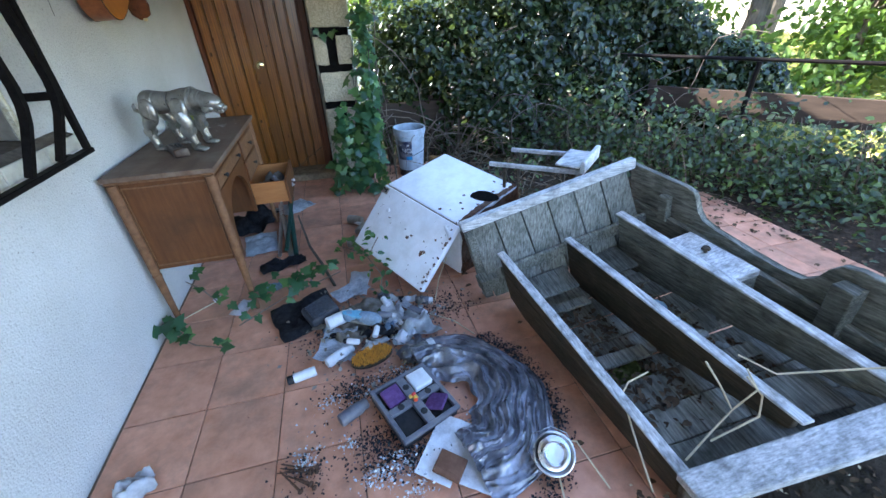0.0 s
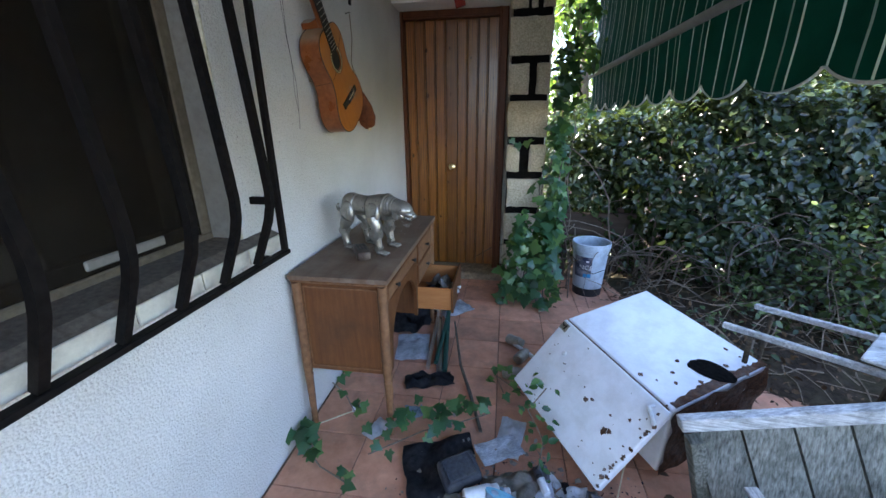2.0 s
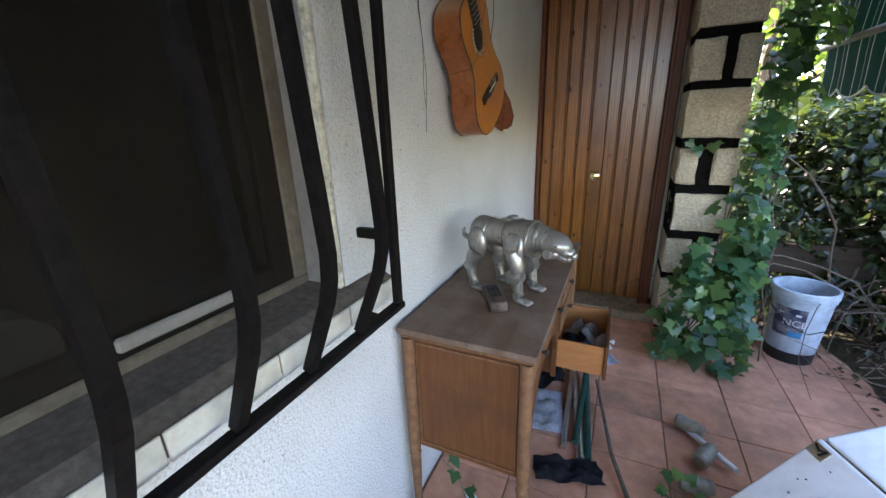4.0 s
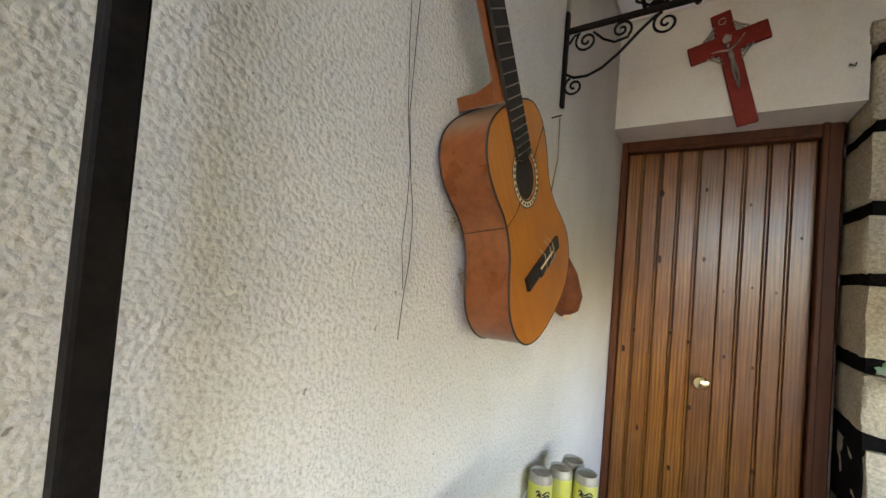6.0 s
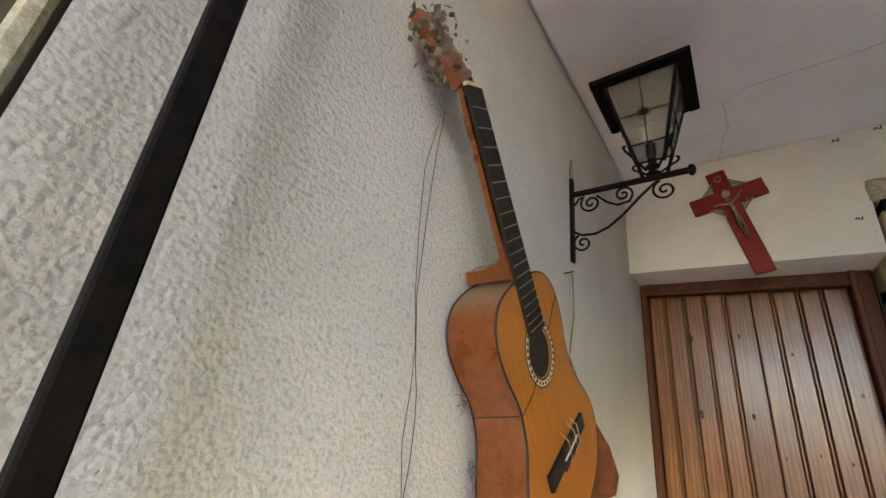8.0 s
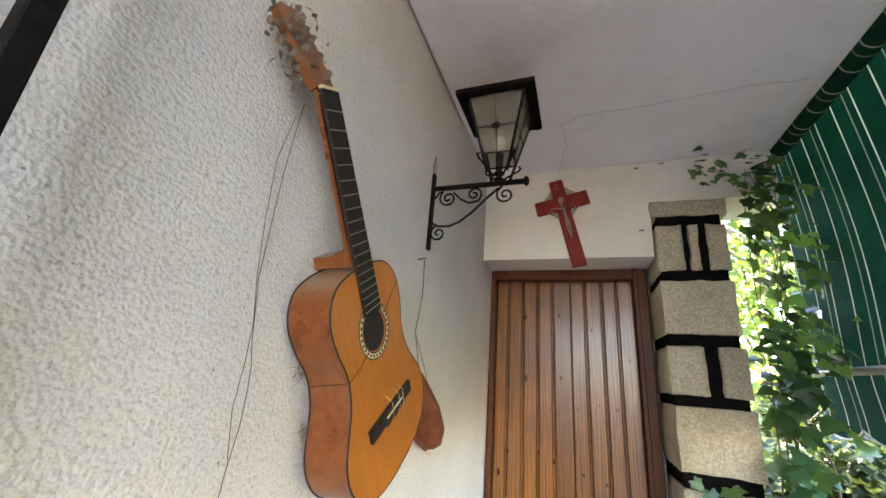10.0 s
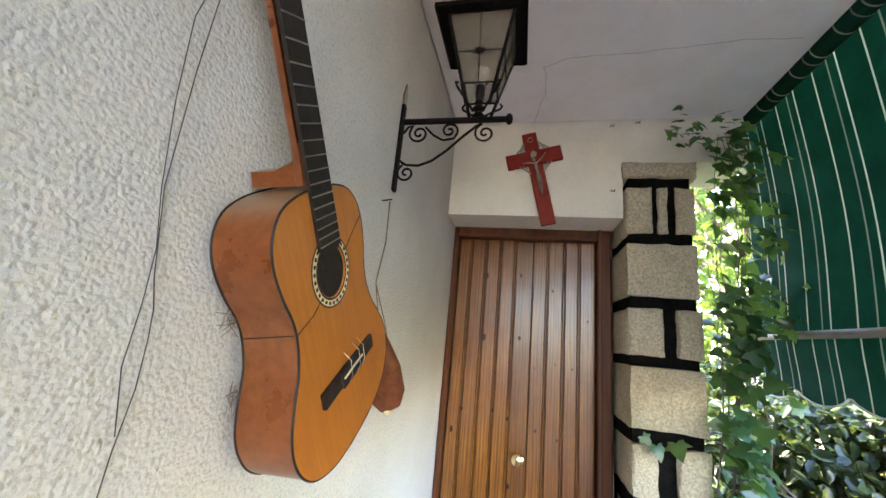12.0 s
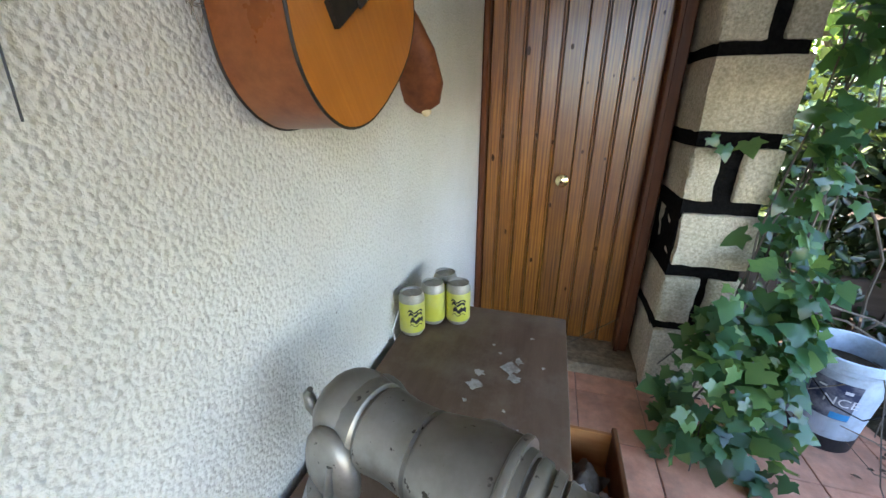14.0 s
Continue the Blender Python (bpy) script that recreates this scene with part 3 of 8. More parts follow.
# ground: one sheet to the horizon
bm = B()
xs = [-300, -120, -40, -15, -8, -4] + [-2 + 0.35 * i for i in range(40)] + [13, 16, 20, 30, 60, 120, 300]
ys = [-300, -120, -40, -15, -8] + [-5 + 0.4 * i for i in range(46)] + [15, 20, 30, 60, 120, 300]


def ground_z(x, y):
    d = max(0.0, x - 3.7, y - 4.25, -1.9 - y)
    near = min(1.0, d / 1.0)
    rise = 0.10 * max(0, min(x - 6.0, 14)) * 0.5
    return -0.035 + near * (0.09 * noise.noise((x * 0.9, y * 0.9, 0)) + 0.05 * noise.noise((x * 3, y * 3, 4)) + 0.03) + rise


rows_ = [[bm.verts.new((x, y, ground_z(x, y))) for x in xs] for y in ys]
for r0, r1 in zip(rows_, rows_[1:]):
    for i in range(len(xs) - 1):
        bm.faces.new((r0[i], r0[i + 1], r1[i + 1], r1[i]))
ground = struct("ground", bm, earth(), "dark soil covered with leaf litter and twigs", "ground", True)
struct("terrace_floor", boxb(0.002, -1.85, -0.03, 3.72, 4.0, -0.006), MORTAR, "terracotta tiled terrace floor with dark joints", "floor")

# door, frame and threshold
door = thing("door_1", 0.4, 4.05, 0.06, label="varnished pine plank door with a round brass knob, shut", category="door", kind="structure")
# dark sheet added behind the planks so the grooves look shaded
part("backing", boxb(-0.366, 0.0075, 0.004, 0.38, 0.03, 2.028), EBONY, door, "added dark sheet that gives the plank grooves their shade", smooth=False)
BOARDS = (0.032, 0.108, 0.193, 0.276, 0.359, 0.453, 0.536, 0.624, 0.701, 0.781)
for k, (a, b) in enumerate(zip(BOARDS, BOARDS[1:])):
    end = b - 0.0015 if k in (4, 8) else b - 0.0125
    part("plank", boxb(a - 0.398, -0.012 - 0.001 * (k % 2), 0.003, end - 0.4, 0.007, 2.03, bevel=0.0035), PINE, door, smooth=False)
    if k not in (4, 8):
        part("bead", boxb(b - 0.4105, -0.0135, 0.003, b - 0.4015, 0.007, 2.03, bevel=0.003), PINE, door, smooth=False)
for kx, kz, kr in ((0.198, 1.815, .013), (0.389, 1.827, .008), (0.206, 1.474, .014), (0.394, 1.486, .009), (0.11, 1.096, .008), (0.272, 1.107, .007), (0.35, 1.075, .008), (0.493, 1.034, .007), (0.599, 1.005, .006), (0.477, 1.338, .005), (0.063, 0.99, .013), (0.37, 0.763, .009), (0.582, 1.366, .005), (0.666, 1.352, .006), (0.3, 0.45, .010), (0.5, 0.3, .009), (0.15, 0.6, .011), (0.62, 0.55, .010), (0.74, 1.6, .006), (0.56, 1.75, .006)):
    part("knot", lathe(B(), [(0.001, 0.0), (kr, 0.0004), (kr * 0.4, 0.0012), (0.001, 0.0012)], 12, pose(kx - 0.4, -0.0128, kz, 90, 0, R.uniform(-20, 20)) @ Matrix.Diagonal((0.85, 1.35, 1, 1))), KNOT, door, "dark knot in the pine")
part("knob", lathe(B(), [(0.02, 0), (0.02, 0.004), (0.011, 0.008), (0.011, 0.024), (0.026, 0.034), (0.032, 0.046), (0.03, 0.054), (0.02, 0.06), (0.004, 0.063)], 28, pose(0.012, -0.014, 0.9, 90, 0, 0)), BRASS, door, "round polished brass knob")
fr = thing("door_frame", 0.4, 4.0, 0.0, label="dark brown wooden door frame", category="door frame", kind="structure")
for nm, a in (("jamb", (-0.398, -0.02, 0.05, -0.37, 0.09, 2.16)), ("jamb", (0.383, -0.02, 0.05, 0.447, 0.09, 2.16)), ("head", (-0.37, -0.02, 2.088, 0.383, 0.09, 2.16))):
    part(nm, boxb(*a, bevel=0.006), DOORFRAME, fr, smooth=False)
part("stop", boxb(0.378, -0.035, 0.05, 0.4, -0.022, 2.16, bevel=0.004), DOORFRAME, fr, smooth=False)
part("stop", boxb(-0.37, -0.033, 2.083, 0.378, -0.022, 2.1, bevel=0.004), DOORFRAME, fr, smooth=False)
tagged(part("threshold", boxb(0.003, 3.80, -0.004, 0.88, 4.10, 0.058, bevel=0.012, jit=0.004), STEPSTONE), "worn stone threshold step below the door", "step", "", "structure")

# rough stone pillar with black joints
pillar = thing("pillar", 1.01, 3.9, 0, label="granite block pillar with thick black painted joints", category="pillar", kind="structure")
part("joint_core", boxb(-0.132, -0.142, -0.02, 0.137, 0.2, 2.42), BLACK_JOINT, pillar, "black painted mortar")
stones = [(-0.165, .175, 2.345, 2.428)]
for z0, z1, cuts in ((2.065, 2.30, ((-.148, -.028), (-.008, .035), (.068, .152))), (1.77, 2.02, ((-.15, .152),)), (1.512, 1.725, ((-.148, .002), (.05, .152))),
                     (1.212, 1.475, ((-.146, .155),)), (0.952, 1.16, ((-.142, -.04), (.03, .155))), (0.675, 0.905, ((-.13, .16),)), (0.40, 0.625, ((-.14, .0), (.03, .16))), (0.02, 0.36, ((-.14, .16),))):
    stones += [(a, b, z0, z1) for a, b in cuts]
for i, (a, b, z0, z1) in enumerate(stones):
    bm = B()
    nx, nz = max(2, int((b - a) / 0.035)), max(2, int((z1 - z0) / 0.035))
    y0 = -0.168 + R.uniform(-.004, .004)
    bmesh.ops.create_cube(bm, size=1.0, matrix=Matrix.Translation(((a + b) / 2, y0 / 2 + 0.09, (z0 + z1) / 2)) @ Matrix.Diagonal((b - a, 0.18 - y0, z1 - z0, 1)))
    bmesh.ops.subdivide_edges(bm, edges=bm.edges[:], cuts=6, use_grid_fill=True)
    for v in bm.verts:
        c = Vector(((a + b) / 2, y0 / 2 + 0.09, (z0 + z1) / 2))
        d = v.co - c
        ex = sum(abs(q) > 0.92 * h for q, h in zip(d, ((b - a) / 2, (0.18 - y0) / 2, (z1 - z0) / 2)))
        if ex >= 2:
            v.co -= d.normalized() * 0.010
        nz_ = noise.noise_vector((v.co + Vector((i * 3.1, 0, 0))) * 16)
        v.co += 0.007 * nz_ + 0.003 * noise.noise_vector((v.co + Vector((i * 3.1, 0, 0))) * 55)
    part("stone", bm, STONE, pillar, smooth=True, angle=60)


# ---- window with sill and belly grille ----
win = thing("window_1", -0.1, 0.97, 0.96, label="dusty sliding window with a dull metal frame, shut", category="window", kind="structure")
bm = B()
for a in ((-.06, -0.818, 0.0, 0.0, 0.818, 0.035), (-.06, -0.818, 1.30, 0.0, 0.818, 1.338), (-.06, -0.818, 0.035, 0.0, -0.78, 1.30), (-.06, 0.765, 0.035, 0.0, 0.818, 1.30)):
    box(bm, *a, bevel=0.004)
part("window_frame", bm, TAUPEPAINT, win, "taupe painted metal frame", smooth=False)
for ya, yb, xo in ((-0.78, 0.03, -0.045), (-0.03, 0.765, -0.022)):
    sash = part("sash", boxb(xo - 0.012, ya, 0.035, xo + 0.012, ya + 0.045, 1.30, bevel=0.003), BRONZE, win, smooth=False)
    bm = B()
    box(bm, xo - 0.012, yb - 0.045, 0.035, xo + 0.012, yb, 1.30, bevel=0.003)
    box(bm, xo - 0.012, ya + 0.046, 0.035, xo + 0.012, yb - 0.046, 0.075, bevel=0.003)
    box(bm, xo - 0.012, ya + 0.046, 1.26, xo + 0.012, yb - 0.046, 1.30, bevel=0.003)
    part("sash_rail", bm, BRONZE, win, smooth=False)
    g = part("pane", boxb(xo - 0.002, ya + 0.04, 0.07, xo + 0.002, yb - 0.04, 1.27), GLASS, win, smooth=False)
    g.visible_shadow = False
sc_ = part("insect_screen", boxb(-0.0045, -0.78, 0.036, -0.0035, 0.764, 1.299), SCREEN, win, "dark dusty insect screen", smooth=False)
part("handle", boxb(-0.003, 0.40, 0.05, 0.009, 0.62, 0.075, bevel=0.004), ALU, win, "pale metal pull bar", smooth=False)
shut = thing("roller_shutter", -0.16, 0.97, 2.05, label="half-raised pale slatted roller shutter behind the glass", category="shutter", kind="structure")
for k in range(6):
    part("slat", boxb(-0.008, -0.78, -0.13 + k * 0.062, 0.006, 0.78, -0.072 + k * 0.062, bevel=0.004), SILLMAT, shut, smooth=False)
part("curtain_edge", boxb(-0.09, 0.42, -1.05, -0.07, 0.44, 0.3, bevel=0.004), BRONZE, shut, smooth=False)
bm = slab(B(), [(-0.3, 0.99), (0.012, 0.965), (0.05, 0.948), (0.05, 0.906), (0.0, 0.9), (-0.3, 0.9)], 0.12, 1.925, Matrix(((1, 0, 0, 0), (0, 0, 1, 0), (0, 1, 0, 0), (0, 0, 0, 1))))
bmesh.ops.translate(bm, verts=bm.verts, vec=(0, 0, 0))
tagged(part("window_sill", bm, SILLMAT, None, smooth=False), "grey stone window sill, dusty and chipped", "sill", "", "structure")
k = 0
y = 0.13
while y < 1.92:
    y2 = min(y + 0.2, 1.922)
    tagged(part("sill_edge_tile", boxb(0.051, y + 0.002, 0.899, 0.058, y2 - 0.002, 0.95, bevel=0.002), CREAM), "cream glazed edging tile on the window sill", "tile", "sill edging tiles", "structure")
    y = y2
tagged(part("window_reveal", boxb(-0.098, 1.7705, 0.975, -0.017, 1.789, 2.299, bevel=0.002), ALU, None, smooth=False), "pale grey window reveal, scuffed", "trim", "", "structure")
tagged(part("reveal_edge", boxb(-0.016, 1.768, 0.968, 0.004, 1.785, 2.299, bevel=0.004, jit=0.001), CREAMEDGE, None, smooth=False), "cream chipped plaster edge of the window", "trim", "", "structure")

grille = thing("window_grille", 0.1, 0.97, 0.9, label="black iron window grille with bars bellied outwards", category="window grille")
part("bottom_rail", boxb(-0.014, -0.9, -0.006, 0.014, 0.905, 0.010, bevel=0.002), IRON, grille, smooth=False)
part("top_rail", boxb(-0.014, -0.9, 1.40, 0.014, 0.905, 1.416, bevel=0.002), IRON, grille, smooth=False)
for yy in (0.892, -0.892):
    part("corner_bar", boxb(-0.010, yy - 0.010, 0.010, 0.010, yy + 0.010, 1.40, bevel=0.002), IRON, grille, smooth=False)
for k in range(12):
    yy = 1.709 - 0.97 - 0.151 * k
    if yy > -0.88:
        prof = [(-0.004, 0.012), (0.03, 0.09), (0.058, 0.155), (0.07, 0.20), (0.074, 0.245), (0.070, 0.32), (0.04, 0.75), (-0.002, 1.398)]
        part("bar", bar(B(), [(x, yy, z) for x, z in prof], 0.020, 0.019), IRON, grille, smooth=False)
part("wall_anchor", boxb(-0.106, 0.883, 0.172, -0.0105, 0.901, 0.197, bevel=0.002), IRON, grille, "flat iron anchor let into the plaster", smooth=False)
for zz in (0.0, 1.40):
    part("wall_lug", boxb(-0.1, 0.80, zz + 0.001, -0.013, 0.82, zz + 0.012), IRON, grille, smooth=False)


# ---- dressing table ----
def dressing_table():
    t = thing("dressing_table", 0.0, 1.97, 0.0, label="worn brown wooden dressing table against the wall, one drawer pulled out", category="table")
    TZ = 0.762
    part("table_top", boxb(0.016, 0.0, TZ - 0.022, 0.434, 1.055, TZ, bevel=0.007, seg=2), DESKTOP, t, "dusty brown top")
    bm = B()
    box(bm, 0.022, 0.006, TZ - 0.034, 0.428, 1.049, TZ - 0.0225, bevel=0.004)
    part("moulding", bm, DESKTRIM, t)
    part("side_panel", boxb(0.045, 0.034, 0.305, 0.395, 0.05, TZ - 0.036, bevel=0.002), DESKWOOD, t)
    part("side_panel", boxb(0.045, 1.0, 0.305, 0.395, 1.016, TZ - 0.036, bevel=0.002), DESKWOOD, t)
    bm = B()
    for a in ((0.062, 0.029, 0.325, 0.066, 0.0335, 0.705), (0.376, 0.029, 0.325, 0.38, 0.0335, 0.705), (0.066, 0.029, 0.325, 0.376, 0.0335, 0.331), (0.066, 0.029, 0.699, 0.376, 0.0335, 0.705)):
        box(bm, *a)
    part("panel_bead", bm, DESKTRIM, t)
    part("back_panel", boxb(0.03, 0.05, 0.45, 0.042, 1.0, TZ - 0.036), DESKWOOD, t)
    part("inner_panel", boxb(0.045, 0.60, 0.30, 0.39, 0.612, TZ - 0.036), DESKWOOD, t)
    part("pedestal_base", boxb(0.045, 0.613, 0.292, 0.39, 0.998, 0.302), DESKWOOD, t)
    part("top_rail", boxb(0.385, 0.06, 0.712, 0.412, 0.999, TZ - 0.036), DESKTRIM, t)
    # legs
    for lx in (0.042, 0.405):
        for ly in (0.022, 1.03):
            bm = B()
            m = Matrix.Translation((lx, ly, 0))
            lathe(bm, [(0.011, 0), (0.013, 0.01), (0.014, 0.1), (0.018, 0.27), (0.02, 0.283), (0.016, 0.29), (0.019, 0.3), (0.0195, TZ - 0.036)], 14, m)
            part("leg", bm, DESKTRIM, t)
    # arched kneehole front
    ya, yb, zs, zt = 0.045, 0.598, 0.33, 0.632
    outer = [(ya, 0.30), (ya, zt), (yb, zt), (yb, 0.30)]
    arch = []
    for k in range(17):
        a = math.pi * k / 16
        arch.append((ya + 0.255 + 0.04 + 0.235 * math.cos(a), 0.40 + 0.195 * math.sin(a)))
    poly = [(ya, 0.30), (ya + 0.055, 0.30)] + [p for p in reversed(arch)] + [(yb - 0.02, 0.30), (yb, 0.30), (yb, zt), (ya, zt)]
    part("arched_apron", slab(B(), poly, 0.392, 0.410, Matrix(((0, 0, 1, 0), (1, 0, 0, 0), (0, 1, 0, 0), (0, 0, 0, 1)))), DESKWOOD, t, smooth=False)
    # drawers: one wide over the arch, two in the pedestal, one pulled out
    for (y0, y1, z0, z1, knobs) in ((0.055, 0.595, 0.638, 0.708, (0.17, 0.47)), (0.618, 0.995, 0.592, 0.708, (0.81,)), (0.618, 0.995, 0.47, 0.586, (0.81,))):
        d = part("drawer", boxb(0.30, y0 + 0.003, z0, 0.414, y1 - 0.003, z1, bevel=0.003), DESKWOOD, t)
        part("drawer_bead", boxb(0.4145, y0 + 0.012, z0 + 0.010, 0.4165, y1 - 0.012, z1 - 0.010, bevel=0.001), DESKTRIM, d)
        for ky in knobs:
            part("knob", lathe(B(), [(0.005, 0), (0.005, 0.008), (0.011, 0.014), (0.009, 0.02), (0.003, 0.022)], 12, pose(0.4165, ky, (z0 + z1) / 2, 0, 90, 0)), BLACKPL, d)
    d = part("drawer", boxb(0.592, 0.62, 0.303, 0.606, 1.008, 0.462, bevel=0.003), DESKWOOD, t, "open orange-brown drawer with clutter")
    bm = B()
    box(bm, 0.24, 0.632, 0.318, 0.591, 0.642, 0.45)
    box(bm, 0.24, 0.986, 0.318, 0.591, 0.996, 0.45)
    box(bm, 0.24, 0.643, 0.320, 0.591, 0.985, 0.328)
    box(bm, 0.24, 0.643, 0.329, 0.25, 0.985, 0.45)
    part("drawer_box", bm, DRAWERWOOD, d, smooth=False)
    part("knob", lathe(B(), [(0.005, 0), (0.005, 0.008), (0.011, 0.014), (0.009, 0.02), (0.003, 0.022)], 12, pose(0.607, 0.81, 0.385, 0, 90, 0)), WHITEPL, d)
    return t


dressing_table()


# ---- silver robot animal: one plain shape ----
def robot_tiger():
    bm = B()
    o = Vector((0.245, 2.345, 0.764))
    ax = Vector((0.94, -0.30, 0)).normalized()
    sd = Vector((-ax.y, ax.x, 0))
    up = Vector((0, 0, 1))
    m = Matrix((ax, sd, up)).transposed().to_4x4()
    m.translation = o
    P = lambda x, y, z: m @ Vector((x, y, z))
    rot = m.to_3x3().to_4x4()

    def bl(x, y, z, rx, ry, rz, pitch=0, seg=16, rings=10):
        blob(bm, P(x, y, z), rx * 1.05, ry * 1.18, rz * 1.05, seg, rings, rot @ pose(0, 0, 0, 0, pitch, 0))
    def ring(x, z, r, w, ry=1.0):
        pts = [P(x, ry * r * math.cos(t), z + r * math.sin(t)) for t in [2 * math.pi * q / 24 for q in range(25)]]
        tube(bm, pts, w, 6, cap=False)
    # trunk: shells with narrow seams between them, flared collar, ringed neck
    bl(-0.098, 0, 0.207, 0.044, 0.046, 0.05)
    shell = [(-0.135, .018), (-0.13, .032), (-0.115, .045), (-0.09, .052), (-0.064, .0505), (-0.061, .046), (-0.058, .046), (-0.055, .049), (-0.025, .0455), (0.006, .047), (0.0085, .0425), (0.0115, .0425), (0.014, .0485), (0.04, .054), (0.065, .059), (0.09, .0605), (0.1, .0605), (0.102, .0635), (0.108, .0635), (0.110, .062), (0.110, .05)]
    tube(bm, [P(x, 0, 0.204 + 0.03 * (x + 0.13) * 0.3) for x, _ in shell], [r for _, r in shell], 28)
    neck = [(0.106, .0495), (0.118, .048), (0.119, .0435), (0.122, .0435), (0.123, .046), (0.131, .0445), (0.132, .040), (0.135, .040), (0.136, .043), (0.144, .0415), (0.145, .0375), (0.148, .0375), (0.149, .04), (0.165, .036)]
    tube(bm, [P(x, 0, 0.213 - 0.1 * max(0, x - 0.13)) for x, _ in neck], [r for _, r in neck], 26)
    bl(0.180, 0, 0.207, 0.052, 0.036, 0.034, 20)
    bl(0.168, 0, 0.205, 0.040, 0.036, 0.036, 15)
    bl(0.185, 0, 0.212, 0.032, 0.030, 0.024, 22)
    bl(0.212, 0, 0.190, 0.034, 0.022, 0.020, 26)
    bl(0.205, 0, 0.170, 0.030, 0.020, 0.013, 20)
    bl(0.240, 0, 0.178, 0.012, 0.014, 0.012)
    for s in (-1, 1):
        bl(0.186, s * 0.026, 0.180, 0.018, 0.011, 0.016)
        bl(0.208, s * 0.017, 0.208, 0.014, 0.006, 0.006, 25)
        tube(bm, [P(0.172, s * 0.030, 0.178), P(0.172, s * 0.043, 0.178), P(0.172, s * 0.045, 0.178)], [0.016, 0.015, 0.009], 14)
        bl(0.228, s * 0.012, 0.168, 0.010, 0.006, 0.009)
        # fore legs: shoulder plate, upper arm, elbow disc, shin, paw
        fx = 0.085 if s < 0 else 0.065
        bl(0.062, s * 0.056, 0.180, 0.037, 0.016, 0.05)
        for q in (0, 1):
            tube(bm, [P(0.032 + 0.012 * q2, s * (0.069 + 0.004 * math.sin(q2 * 0.63)), 0.172 - 0.01 * q + 0.002 * q2) for q2 in range(6)], 0.0028, 6)
        tube(bm, [P(0.088, s * 0.06, 0.222), P(0.092, s * 0.068, 0.2), P(0.09, s * 0.071, 0.17), P(0.084, s * 0.07, 0.14)], [0.006, 0.010, 0.010, 0.007], 8, flat=0.5)
        tube(bm, [P(0.064, s * .06, .165), P(fx, s * .063, .125), P(fx - .005, s * .063, .098)], [0.03, 0.027, 0.022], 14)
        tube(bm, [P(fx - .007, s * .044, .092), P(fx - .007, s * .046, .092), P(fx - .007, s * .080, .092), P(fx - .007, s * .083, .092)], [0.02, 0.028, 0.028, 0.021], 20)
        tube(bm, [P(fx - .007, s * .083, .092), P(fx - .007, s * .087, .092)], 0.008, 12)
        tube(bm, [P(fx - .006, s * .063, .088), P(fx + .0, s * .063, .055), P(fx + .006, s * .063, .03)], [0.022, 0.019, 0.015], 12, flat=0.8)
        tube(bm, [P(fx + .014, s * .063, .08), P(fx + .018, s * .063, .035)], [0.006, 0.005], 8)
        tube(bm, [P(fx + .004, s * .046, .028), P(fx + .004, s * .080, .028)], 0.013, 14)
        bl(fx + 0.016, s * 0.063, 0.011, 0.026, 0.018, 0.011)
        for q in (-1, 0, 1):
            bl(fx + 0.040, s * 0.063 + q * 0.0115, 0.008, 0.014, 0.006, 0.008)
        # hind legs
        hx = -0.10 if s < 0 else -0.06
        bl(-0.088, s * 0.05, 0.170, 0.038, 0.017, 0.058)
        tube(bm, [P(-0.072, s * 0.064, 0.2), P(-0.074, s * 0.069, 0.165), P(-0.085, s * 0.068, 0.13)], [0.004, 0.006, 0.004], 8)
        tube(bm, [P(-0.085, s * .054, .15), P(hx - .004, s * .056, .115), P(hx - .008, s * .056, .095)], [0.031, 0.026, 0.021], 14)
        tube(bm, [P(hx - .008, s * .036, .09), P(hx - .008, s * .076, .09)], 0.02, 16)
        tube(bm, [P(hx - .008, s * .056, .088), P(hx - .008, s * .056, .055), P(hx + .002, s * .056, .03)], [0.02, 0.018, 0.014], 12)
        tube(bm, [P(hx, s * .042, .026), P(hx, s * .070, .026)], 0.012, 12)
        bl(hx + 0.012, s * 0.056, 0.010, 0.026, 0.017, 0.010)
        for q in (-1, 0, 1):
            bl(hx + 0.035, s * 0.056 + q * 0.010, 0.007, 0.012, 0.0055, 0.007)
    tube(bm, [P(-0.13, 0, .205), P(-0.152, 0, .18), P(-0.170, 0, .165), P(-0.186, 0, .172), P(-0.19, 0, .19), P(-0.184, 0, .2)], [0.012, 0.011, 0.010, 0.009, 0.007, 0.004], 10)
    tagged(part("robot_animal", bm, SILVER, None, smooth=True, angle=50), "silver plastic robot big cat toy standing on the dusty table", "toy")


robot_tiger()


